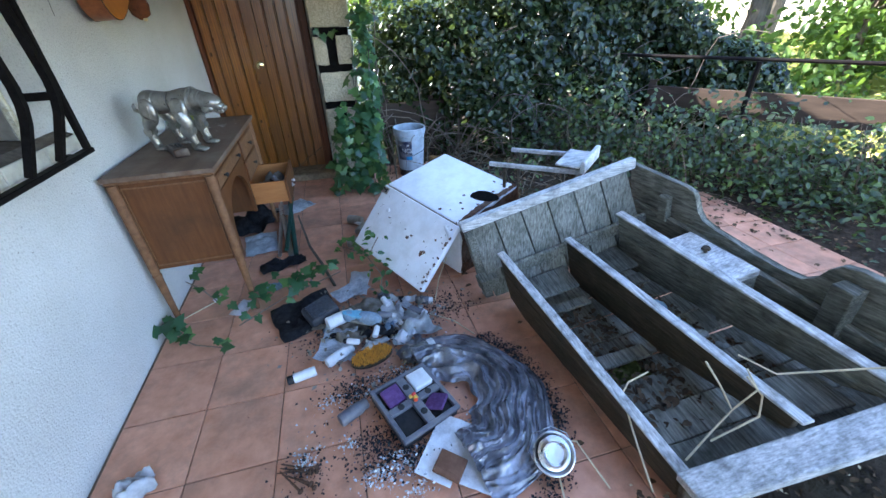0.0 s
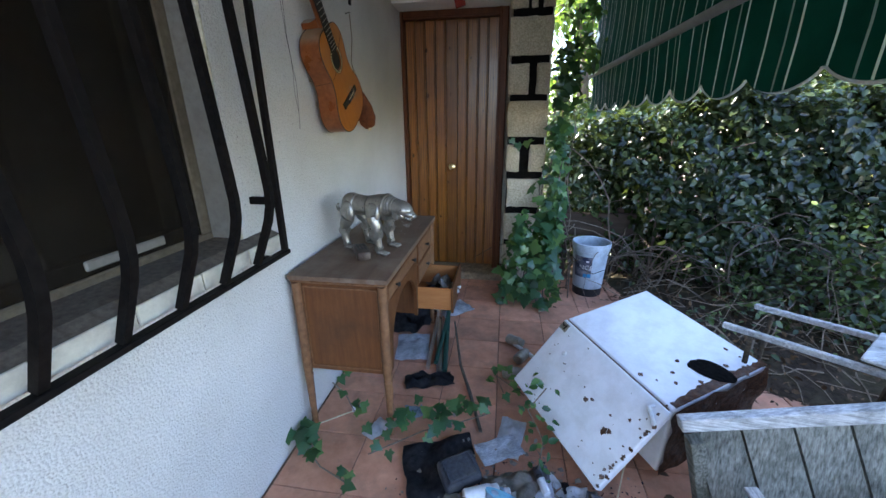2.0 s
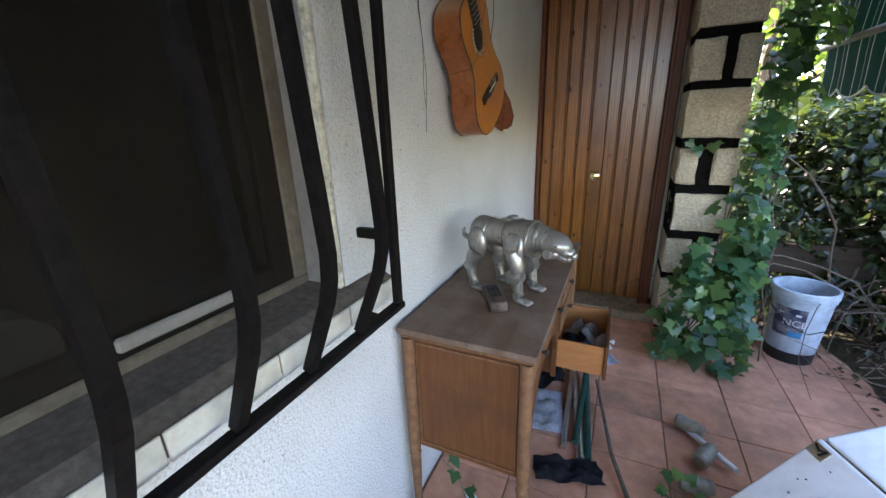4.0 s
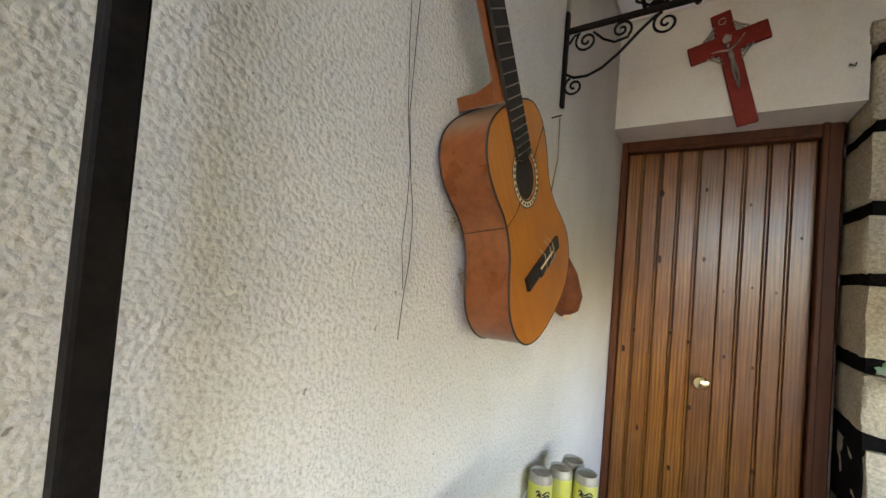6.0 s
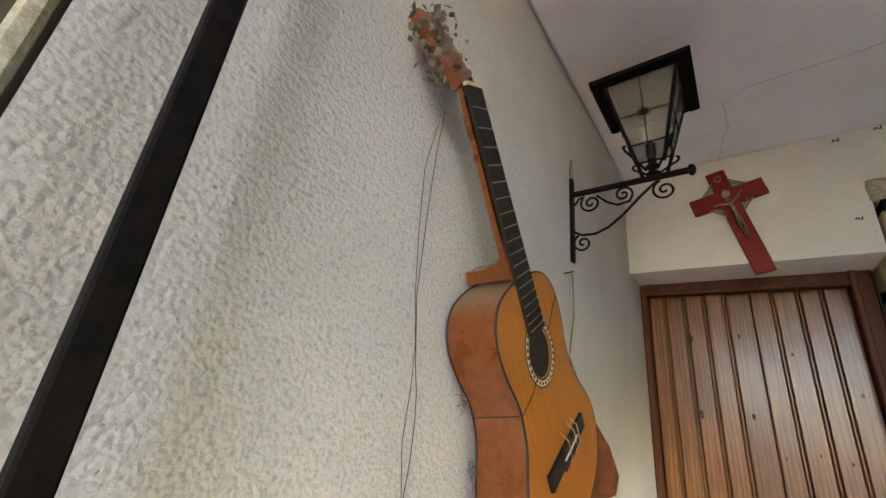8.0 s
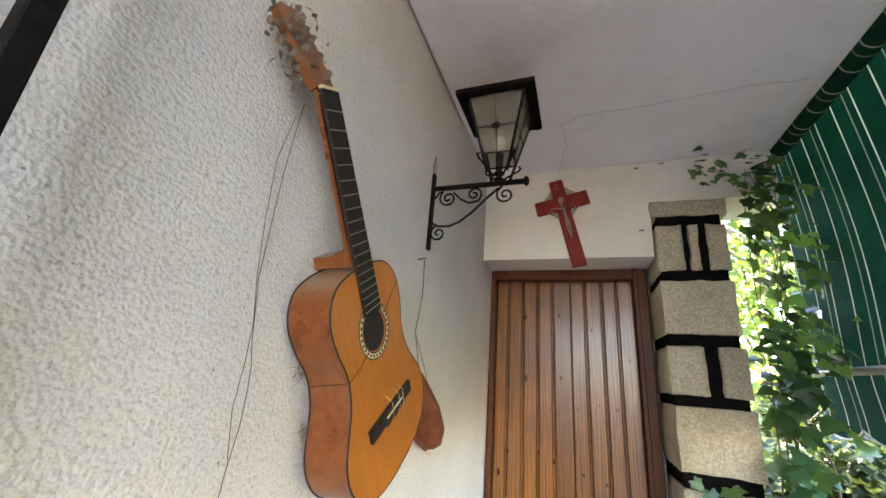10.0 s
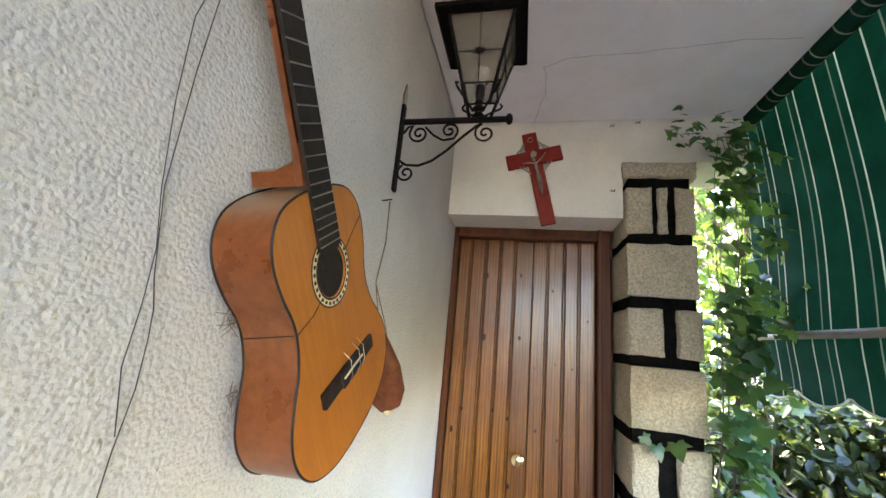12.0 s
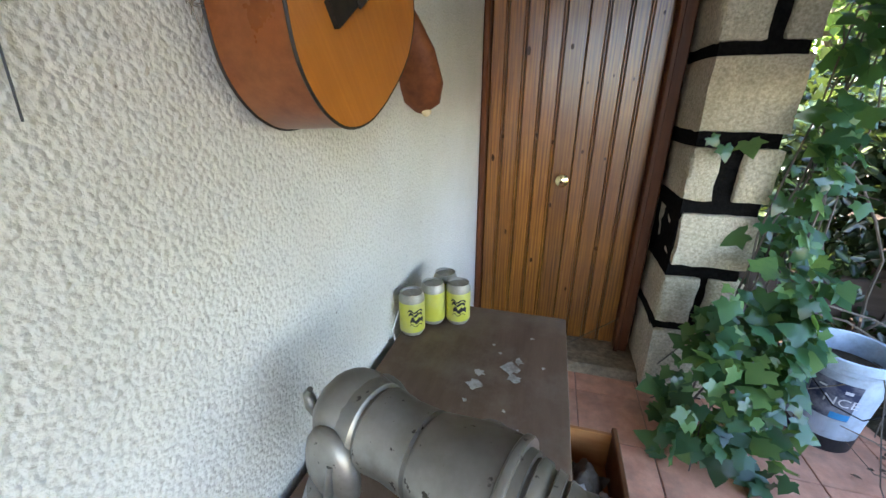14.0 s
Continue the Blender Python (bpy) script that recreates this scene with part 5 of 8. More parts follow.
# ---- white refrigerator lying over, its door dropped open ----
def fridge():
    t_, r_ = Vector((1.185, 2.36, .447)), Vector((1.464, 1.879, .376))
    f_, q_ = Vector((1.526, 2.686, .482)), Vector((1.821, 2.164, .497))
    e1 = (r_ - t_).normalized()
    e3 = ((f_ + q_) / 2 - (t_ + r_) / 2)
    e3 = (e3 - e1 * e3.dot(e1)).normalized()
    dn = e1.cross(e3).normalized()
    if dn.z > 0:
        dn = -dn
    o = t_
    fr = thing("refrigerator", *o, label="small white enamelled refrigerator lying over, rusted, door dropped open", category="refrigerator")
    M = frame3((0, 0, 0), e1, e3, dn)
    L, Dp = 0.573, 0.475
    bm = boxb(0, 0.0, 0.0, L, Dp, 0.36, bevel=0.012, seg=3, m=M)
    part("body", bm, ENAMEL, fr)
    part("seam", boxb(0.01, -0.006, 0.004, L - 0.01, -0.001, 0.03, m=M), RUST, fr, smooth=False)
    # rusted-through end with a torn hole
    bm = B()
    g = [[None] * 9 for _ in range(11)]
    for i in range(11):
        for j in range(9):
            y, z = Dp * i / 10, 0.36 * j / 8
            g[i][j] = bm.verts.new(M @ Vector((L + 0.004 + 0.02 * noise.noise((y * 14, z * 14, 2)) + 0.008, y, z + 0.012 * noise.noise((y * 9, z * 9, 7)))))
    for i in range(10):
        for j in range(8):
            bm.faces.new((g[i][j], g[i + 1][j], g[i + 1][j + 1], g[i][j + 1]))
    bmesh.ops.solidify(bm, geom=bm.faces[:], thickness=0.006)
    part("rusted_end", bm, RUST, fr, "brown rusted end plate with flaking paint")
    # flat black patch; the darkness inside a torn hole is put into its colour
    hole = []
    for k in range(22):
        t = 2 * math.pi * k / 22
        rr = 1 + 0.22 * noise.noise((math.cos(t) * 2, math.sin(t) * 2, 5))
        hole.append((L - 0.075 + 0.085 * rr * math.cos(t) * (1 if math.cos(t) > 0 else 0.75), 0.27 + 0.05 * rr * math.sin(t) + 0.25 * 0.085 * math.cos(t)))
    part("rust_hole", slab(B(), hole, -0.0035, 0.0, M), BLACK_JOINT, fr, "black patch painted for the dark inside of a torn hole", smooth=False)
    for k in range(30):
        a, b = L - abs(R.gauss(0, 0.07)), R.uniform(0.0, Dp)
        if a < 0.1:
            continue
        s = R.uniform(0.003, 0.011)
        pl = [(a + s * R.uniform(.5, 1.2) * math.cos(t), b + s * R.uniform(.5, 1.2) * math.sin(t)) for t in [q * math.pi / 4 for q in range(8)]]
        part("rust_spot", slab(B(), pl, -0.0015 - 0.0002 * k / 46, 0.0, M), RUST, fr, smooth=False)
    edge = [(L - 0.010 - 0.014 * (1 + noise.noise((k * 0.9, 2, 3))) - 0.012 * math.sin(math.pi * k / 26) * (1 + 1.2 * noise.noise((k * 1.7, 5, 1))), Dp * k / 26) for k in range(27)]
    for k in range(26):
        (a0, b0), (a1, b1) = edge[k], edge[k + 1]
        if k > 0:
            part("rust_patch", slab(B(), [(a0, b0), (L - 0.001, b0), (L - 0.001, b1), (a1, b1)], -0.0026, 0.0, M), RUST, fr, smooth=False)
    # door
    l_, b_ = Vector((.925, 2.2, .197)), Vector((1.311, 1.8, .042))
    d2 = ((l_ + b_) / 2 - (t_ + r_) / 2)
    d2 = (d2 - e1 * d2.dot(e1)).normalized()
    nn = e1.cross(d2).normalized()
    if nn.z < 0:
        nn = -nn
    MD = frame3(nn * 0.004 - e3 * 0.012, e1, d2, nn)
    W = 0.386
    d = part("door", boxb(0.0, 0.0, -0.04, L + 0.003, W, 0.0, bevel=0.009, seg=3, m=MD), ENAMEL, fr)
    part("door_gasket", boxb(0.012, 0.012, -0.052, L - 0.01, W - 0.012, -0.0405, m=MD), RUST, d, smooth=False)
    part("latch_plate", boxb(0.006, 0.012, 0.0005, 0.05, 0.05, 0.004, bevel=0.001, m=MD), PEWTER, d, smooth=False)
    part("latch", tube(B(), [MD @ Vector(p) for p in ((0.012, 0.02, 0.006), (0.03, 0.028, 0.014), (0.042, 0.018, 0.008), (0.035, 0.04, 0.008))], 0.003, 6), IRON, d)
    part("handle", tube(B(), [MD @ Vector(p) for p in ((L - 0.045, 0.02, 0.003), (L - 0.05, 0.035, 0.018), (L - 0.012, 0.06, 0.018), (L - 0.008, 0.07, 0.003))], 0.008, 8), WHITEPL, d)
    part("boss", lathe(B(), [(0.011, 0), (0.011, 0.008), (0.007, 0.011)], 12, MD @ Matrix.Translation((0.12, 0.12, 0.001))), WHITEPL, d)
    for (a, b, s) in [(0.33, 0.19, 0.014), (0.35, 0.17, 0.008), (0.46, 0.22, 0.016), (0.475, 0.205, 0.01), (0.44, 0.16, 0.006), (0.5, 0.12, 0.008)] + [(R.uniform(0.05, 0.56), R.uniform(0.03, 0.37), R.uniform(0.0015, 0.004)) for _ in range(26)] + [(L - abs(R.gauss(0, 0.012)), R.uniform(0.02, 0.38), R.uniform(0.003, 0.010)) for _ in range(24)]:
        pl = [(a + s * R.uniform(.45, 1.25) * math.cos(t), b + s * R.uniform(.45, 1.25) * math.sin(t)) for t in [q * math.pi / 5 for q in range(10)]]
        part("rust_spot", slab(B(), pl, 0.0, 0.0012 + R.uniform(0, .0006), MD), RUST, d, smooth=False)


fridge()


# ---- wooden hutch lying on its back ----
def hutch():
    A, U, V, W = Vector((1.451, 1.766, .413)), Vector((.951, -.099, .295)), Vector((.115, -.991, -.045)), Vector((-.285, -.055, .955))
    h = thing("wooden_hutch", 1.9, 1.2, 0, label="weathered grey wooden hutch with shelves lying on its back among rubbish", category="hutch")
    M = frame3(A - Vector((1.9, 1.2, 0)), U, V, W)

    def board(name, poly, axis, o, th, material, label="", jit=0.0):
        """A board from a polygon in (v, w) at u = o, or in (u, w) at v = o, or (u, v) at w = o."""
        bm = B()
        perm = {"u": Matrix(((0, 0, 1, 0), (1, 0, 0, 0), (0, 1, 0, 0), (0, 0, 0, 1))), "v": Matrix(((1, 0, 0, 0), (0, 0, 1, 0), (0, 1, 0, 0), (0, 0, 0, 1))), "w": Matrix.Identity(4)}[axis]
        slab(bm, poly, o, o + th, perm)
        bmesh.ops.bevel(bm, geom=bm.edges[:], offset=0.003, segments=1, affect='EDGES')
        for v in bm.verts:
            v.co += 0.0025 * noise.noise_vector(v.co * 9)
            v.co = M @ v.co
        return part(name, bm, material, h, label, smooth=False)
    # end board: planks, with a capping rail and a lower rail
    n = 6
    for k in range(n):
        u0 = 0.02 + k * 0.13
        u1 = u0 + 0.123
        bm = B()
        box(bm, u0, 0, 0, u1, 0.016, 1, bevel=0.0, jit=0.0)
        for v in bm.verts:
            z = v.co.z
            v.co = M @ Vector((v.co.x, v.co.y + 0.012 + 0.12 * (1 - z), -0.36 + 0.35 * z))
        part("end_plank", bm, GREYUP, h, smooth=False)
    # added dark sheet: paints the shade seen between the end planks
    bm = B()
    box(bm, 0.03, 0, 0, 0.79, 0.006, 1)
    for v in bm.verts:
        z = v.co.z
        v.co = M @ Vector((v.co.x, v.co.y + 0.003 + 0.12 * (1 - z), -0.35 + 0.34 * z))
    part("end_backing", bm, DARKWOOD, h, "added dark sheet that shades the seams of the end planks", smooth=False)
    board("capping_rail", [(-0.012, 0.0), (0.835, 0.0), (0.835, 0.034), (-0.012, 0.034)], "w", -0.006, 0.05, PALEWOOD)
    board("lower_rail", [(0.09, -0.275), (0.83, -0.265), (0.83, -0.205), (0.09, -0.215)], "v", 0.112, 0.02, GREYWOOD)
    board("end_post", [(-0.012, -0.43), (0.03, -0.43), (0.03, -0.006), (-0.012, -0.006)], "v", 0.034, 0.04, GREYWOOD)
    board("notch_block", [(-0.03, -0.32), (0.055, -0.32), (0.055, -0.24), (-0.03, -0.24)], "v", 0.075, 0.07, GREYWOOD)
    # shelves, each of two boards with an open seam
    def shelf(top, o, th, material):
        (v0, w0), (v1, w1) = top[0], top[1]
        for a, b in ((0.004, 0.105), (0.109, 0.5)):
            poly = [(v0, w0 - a), (v1, w1 - a * 0.6)]
            low = [p for p in top[2:]] if b > 0.4 else [(v1, w1 - b * 0.6), (v0, w0 - b)]
            board("shelf_board", poly + low, "u", o, th, material)
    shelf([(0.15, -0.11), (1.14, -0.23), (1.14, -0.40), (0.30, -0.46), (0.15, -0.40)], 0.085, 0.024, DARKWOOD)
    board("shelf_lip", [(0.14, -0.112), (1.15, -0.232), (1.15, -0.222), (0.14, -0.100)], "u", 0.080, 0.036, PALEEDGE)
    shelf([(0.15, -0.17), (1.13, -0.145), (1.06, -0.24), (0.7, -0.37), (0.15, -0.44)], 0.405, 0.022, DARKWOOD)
    board("shelf_lip", [(0.14, -0.173), (1.15, -0.147), (1.15, -0.137), (0.14, -0.161)], "u", 0.400, 0.034, PALEEDGE)
    shelf([(0.15, -0.133), (1.14, -0.137), (1.05, -0.26), (0.15, -0.44)], 0.660, 0.022, GREYWOOD)
    board("shelf_lip", [(0.14, -0.136), (1.15, -0.14), (1.15, -0.13), (0.14, -0.124)], "u", 0.655, 0.034, PALEEDGE)
    # scalloped far side
    prof = [(0.0, 0.01), (0.30, 0.012), (0.335, 0.0), (0.35, -0.03), (0.36, -0.075), (0.385, -0.108), (0.44, -0.125), (0.58, -0.14), (0.70, -0.148), (0.76, -0.14), (0.795, -0.105), (0.815, -0.05), (0.84, -0.015), (0.88, -0.004), (1.2, -0.01), (1.2, -0.4), (0.0, -0.4)]
    board("scalloped_side", prof, "u", 0.836, 0.022, GREYWOOD)
    board("side_lip", [(0.33, -0.17), (1.15, -0.215), (1.15, -0.255), (0.05, -0.255), (0.05, -0.17)], "u", 0.812, 0.022, GREYWOOD)
    board("cleat", [(0.20, -0.19), (0.245, -0.19), (0.245, -0.06), (0.20, -0.06)], "u", 0.805, 0.03, GREYWOOD)
    board("cleat", [(0.86, -0.30), (0.92, -0.30), (0.92, -0.05), (0.86, -0.05)], "u", 0.79, 0.045, GREYWOOD)
    # little drawer between shelf and side
    d = board("drawer", [(0.69, 0.37), (0.808, 0.37), (0.808, 0.66), (0.69, 0.66)], "w", -0.19, 0.03, PALEWOOD, "pale little drawer front with a wooden knob")
    part("drawer_knob", lathe(B(), [(0.006, 0), (0.006, 0.012), (0.016, 0.02), (0.012, 0.03)], 12, M @ Matrix.Translation((0.75, 0.50, -0.162))), DARKWOOD, d)
    board("drawer_side", [(0.69, -0.40), (0.808, -0.40), (0.808, -0.192), (0.69, -0.192)], "v", 0.64, 0.015, GREYWOOD)
    # bottom boards (the hutch's back)
    for k in range(8):
        board("back_board", [(0.1, 0.16 + k * 0.125), (0.83, 0.16 + k * 0.125), (0.83, 0.275 + k * 0.125), (0.1, 0.275 + k * 0.125)], "w", -0.47 + R.uniform(-.004, .004) + (0.02 * k if k > 4 else 0), 0.016, GREYWOOD)
    for (u0, v0, du, dv, ww) in ((0.12, 0.30, 0.25, 0.05, -0.40), (0.12, 0.62, 0.27, 0.06, -0.41), (0.13, 0.92, 0.24, 0.10, -0.36), (0.44, 0.30, 0.2, 0.06, -0.38), (0.15, 1.03, 0.24, 0.12, -0.34), (0.46, 0.95, 0.2, 0.14, -0.30), (0.44, 0.80, 0.2, 0.05, -0.33)):
        board("cross_batten", [(u0, v0), (u0 + du, v0 + 0.012), (u0 + du, v0 + dv + 0.012), (u0, v0 + dv)], "w", ww, 0.018, GREYWOOD)
    board("end_panel", [(0.13, 0.15), (0.38, 0.15), (0.36, 0.30), (0.15, 0.30)], "w", -0.33, 0.012, GREYWOOD)
    board("end_panel", [(0.43, 0.15), (0.65, 0.15), (0.64, 0.31), (0.45, 0.31)], "w", -0.33, 0.012, GREYWOOD)
    # near rail, bleached
    board("near_rail", [(0.07, 1.145), (1.0, 1.150), (1.0, 1.245), (0.07, 1.235)], "w", -0.235, 0.045, PALEWOOD)
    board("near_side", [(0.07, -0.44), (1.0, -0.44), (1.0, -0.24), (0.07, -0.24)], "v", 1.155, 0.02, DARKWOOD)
    return M


HM = hutch()


# ---- garden: hedge, trees, fence ----
def hedge():
    h = thing("hedge", 3.0, 5.0, 0, label="dense overgrown hedge of dark brambles and creepers", category="hedge", kind="stuff")
    rng = np.random.default_rng(5)

    def dens(n, seed):
        r = np.random.default_rng(seed)
        u = r.uniform(0, 1, n)
        x = 1.25 + 3.8 * u
        base = 4.0 + 0.10 * np.sin(x * 2.1) - 0.42 * np.clip((x - 1.85) / 0.6, 0, 1)
        bend = np.clip(x - 3.3, 0, 9) * -0.28
        top = 1.30 + 0.17 * (x - 1.3) + 0.09 * np.sin(x * 3.3) + 0.06 * np.sin(x * 8 + 1) - 1.0 * np.clip((x - 3.75) / 0.9, 0, 1)
        d = np.abs(r.normal(0, 0.28, n))
        z = top * r.uniform(0.0, 1.0, n) ** 0.8
        bulge = 0.28 * np.sin(np.pi * np.clip(z / top, 0, 1)) + 0.10 * np.sin(x * 5 + z * 4) + 0.07 * np.sin(x * 13 + z * 9)
        y = base + bend + 0.32 - bulge + d
        # upper surface
        k = r.uniform(0, 1, n) < 0.33
        y = np.where(k, base + bend + r.uniform(0.1, 1.5, n), y)
        z = np.where(k, top - np.abs(r.normal(0, 0.09, n)) + 0.12 * (y - base - bend) + 0.05 * np.sin(y * 7 + x * 3), z)
        return np.stack([x - 3.0, y - 5.0, z], 1), k
    c, k = dens(24000, 11)
    out = np.where(k[:, None], [[-0.1, -0.3, 1.0]], [[-0.15, -1.0, 0.35]])
    low = rng.uniform(size=len(c)) < np.clip(0.9 - c[:, 2] * 1.4, 0.0, 0.35)
    c, out = c[~low], out[~low]
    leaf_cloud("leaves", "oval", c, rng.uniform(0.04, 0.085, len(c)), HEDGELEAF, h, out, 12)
    # tangle of stems
    bm = B()
    for i in range(190):
        x = rng.uniform(1.35, 4.2)
        y = 4.15 + 0.10 * math.sin(x * 2.1) - 0.42 * min(1.0, max(0.0, (x - 1.85) / 0.6)) - 0.28 * max(0, x - 3.3) + rng.uniform(-0.15, 0.55)
        p = Vector((x - 3, y - 5, -0.03))
        pts = [p.copy()]
        d = Vector((rng.normal(0, .5), rng.normal(-0.1, .4), 1.0)).normalized()
        L = rng.uniform(0.6, 1.7)
        for k2 in range(8):
            d = (d + Vector((rng.normal(0, .28), rng.normal(0, .22), rng.normal(0, .12) - 0.06 * k2))).normalized()
            p = p + d * L / 8
            p.z = max(p.z, -0.02)
            pts.append(p.copy())
        r0 = rng.uniform(0.003, 0.010)
        tube(bm, pts, [r0 * (1 - 0.08 * q) for q in range(9)], 5)
    part("stems", bm, BARK, h, "bare brown stems")
    # deeper layer of larger leaves, added to block light and view through the hedge
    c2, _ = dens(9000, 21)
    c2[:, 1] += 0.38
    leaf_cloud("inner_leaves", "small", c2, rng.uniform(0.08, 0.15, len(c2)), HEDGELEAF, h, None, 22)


hedge()


def tree(x, y, height, spread, seed, leaves=2600, lean=(0, 0), crown0=0.35):
    rng = np.random.default_rng(seed)
    t = thing("tree", x, y, ground_z(x, y) - 0.05, label="broadleaf tree with a light green uneven crown", category="tree", group="trees beyond the terrace")
    bm = B()
    p = Vector((0, 0, 0))
    pts, d = [p.copy()], Vector((lean[0], lean[1], 1)).normalized()
    for k in range(9):
        d = (d + Vector((rng.normal(0, .07), rng.normal(0, .07), 0.05))).normalized()
        p = p + d * height / 9
        pts.append(p.copy())
    r = 0.03 * height
    tube(bm, pts, [r * (1 - 0.095 * k) for k in range(10)], 9)
    tips = []
    for k in range(16):
        f = rng.uniform(crown0, 0.98)
        q = pts[min(9, int(f * 9))]
        a = rng.uniform(0, 2 * math.pi)
        l = spread * rng.uniform(0.5, 1.1) * (1.15 - 0.5 * f)
        lp = [q.copy()]
        dd = Vector((math.cos(a), math.sin(a), rng.uniform(0.1, 0.7))).normalized()
        pp = q.copy()
        for s in range(5):
            dd = (dd + Vector((rng.normal(0, .2), rng.normal(0, .2), rng.normal(0.02, .15)))).normalized()
            pp = pp + dd * l / 5
            lp.append(pp.copy())
            if s > 0:
                tips.append(pp.copy())
        tube(bm, lp, [r * 0.38 * (1 - 0.17 * s) for s in range(6)], 6)
    part("trunk", bm, BARK, t)
    tp = np.array([tuple(q) for q in tips])
    idx = rng.integers(0, len(tp), leaves)
    c = tp[idx] + rng.normal(0, spread * 0.15, (leaves, 3)) * [1, 1, 0.75]
    leaf_cloud("crown", "oval", c, rng.uniform(0.07, 0.14, leaves), TREELEAF, t, None, seed + 1)


for args in ((3.2, 7.6, 5.0, 1.9, 31), (5.2, 6.4, 5.6, 2.1, 32), (6.6, 5.0, 5.2, 2.0, 33), (8.0, 8.2, 7.0, 2.6, 34), (1.9, 6.6, 4.2, 1.6, 35), (10.5, 5.2, 7.5, 2.8, 36), (12.5, 9.5, 8.0, 3.2, 38), (4.3, 9.5, 7.0, 2.6, 40), (17, 5.5, 9, 3.5, 41), (7.4, 11.5, 8, 3.0, 42)):
    tree(*args)
# low sunlit growth beyond the fence
for args in ((6.0, 5.6, 2.6, 1.5, 51, 4200, (0, 0), 0.05), (7.6, 4.2, 2.4, 1.5, 52, 4200, (0, 0), 0.05), (9.4, 3.6, 2.8, 1.8, 53, 4200, (0, 0), 0.05)):
    tree(*args)


def low_growth():
    rng = np.random.default_rng(77)
    g = thing("ground_creeper", 4.6, 2.2, 0, label="low green creepers and weeds over the soil", category="undergrowth", kind="stuff")
    n = 9000
    x = rng.uniform(2.6, 7.0, n)
    y = rng.uniform(0.2, 4.2, n)
    keep = (x + 0.75 * y > 4.9 + 0.3 * np.sin(y * 4)) & ((x > 3.75) | (y > 3.0))
    x, y = x[keep], y[keep]
    hgt = np.clip(0.75 * np.array([max(0, noise.noise((a * 1.3, b * 1.3, 9)) + 0.42) for a, b in zip(x, y)]), 0.02, 0.6)
    z = np.array([ground_z(a, b) for a, b in zip(x, y)]) + hgt * rng.uniform(0, 1, len(x)) + 0.01
    c = np.stack([x - 4.6, y - 2.2, z], 1)
    leaf_cloud("leaves", "oval", c, rng.uniform(0.03, 0.07, len(c)), WEEDLEAF, g, np.tile([[0, 0, 1.0]], (len(c), 1)), 78)
    # fallen leaves and bits on the soil and the edge of the tiles
    f = thing("fallen_leaves", 3.4, 3.0, 0, label="brown fallen leaves and twigs scattered on soil and tiles", category="leaf litter", kind="stuff")
    n = 9500
    x, y = rng.uniform(1.2, 6.5, n), rng.uniform(0.0, 4.6, n)
    keep = ((x > 3.45 + 0.2 * np.sin(y * 5)) | (y > 3.55 + 0.12 * np.sin(x * 6)) | (rng.uniform(size=n) < np.where((x > 1.75) & (y > 2.1), 0.75, 0.05)))
    x, y = x[keep], y[keep]
    z = np.array([max(0.002 if (a < 3.72 and b < 4.0) else -9, ground_z(a, b)) + 0.004 for a, b in zip(x, y)]) + np.abs(rng.normal(0, 0.006, len(x)))
    leaf_cloud("leaf_bits", "oval", np.stack([x - 3.4, y - 3.0, z], 1), rng.uniform(0.012, 0.045, len(x)), mat("dead_leaf", (0.05, 0.032, 0.02), (0.17, 0.11, 0.06), 9, 3, 0.9, bmp=0.1, vary=0.4, island=True), f, np.tile([[0, 0, 2.5]], (len(x), 1)), 79, droop=0)


low_growth()


def bush():
    rng = np.random.default_rng(44)
    t = thing("shrub", 3.7, 2.75, 0, label="loose green shrub growing in front of the fence boards", category="shrub")
    n = 4300
    f = rng.uniform(0, 1, n)
    x = 2.9 + 1.8 * f + rng.normal(0, .19, n)
    y = 3.5 - 1.75 * f + rng.normal(0, .19, n)
    top = 0.7 - 0.2 * f + 0.12 * np.sin(f * 14) + 0.08 * np.sin(f * 37)
    z = top * rng.uniform(0.02, 1, n)
    c = np.stack([x - 3.7, y - 2.75, z], 1)
    leaf_cloud("leaves", "oval", c, rng.uniform(0.028, 0.06, n), WEEDLEAF, t, np.tile([[-0.4, -0.5, 0.6]], (n, 1)), 45)["kind"] = "stuff"
    for k in range(60):
        bm = B()
        q = rng.uniform()
        p = Vector((2.95 + 1.75 * q - 3.7, 3.55 - 1.75 * q - 2.75, -0.05))
        tube(bm, [p, p + Vector((rng.normal(0, .06), rng.normal(0, .06), 0.25)), p + Vector((rng.normal(0, .16), rng.normal(0, .16), 0.6))], [0.006, 0.004, 0.002], 5)
        part("stem", bm, TWIG, t)


bush()


def grass_bank():
    rng = np.random.default_rng(91)
    g = thing("sunlit_grass", 10, 3, 0, label="dry yellow-green sunlit grass beyond the fence", category="grass", kind="stuff")
    n = 14000
    x, y = rng.uniform(5.2, 18, n), rng.uniform(-4, 10, n)
    z = np.array([ground_z(a, b) for a, b in zip(x, y)])
    leaf_cloud("blades", "small", np.stack([x - 10, y - 3, z + 0.16], 1), rng.uniform(0.15, 0.3, n), leaf_mat("dry_grass", (0.22, 0.24, 0.06), (0.4, 0.38, 0.12), (0.55, 0.5, 0.22), 0.3, 0.6), g, None, 92, up=0.0, droop=0.9)


grass_bank()


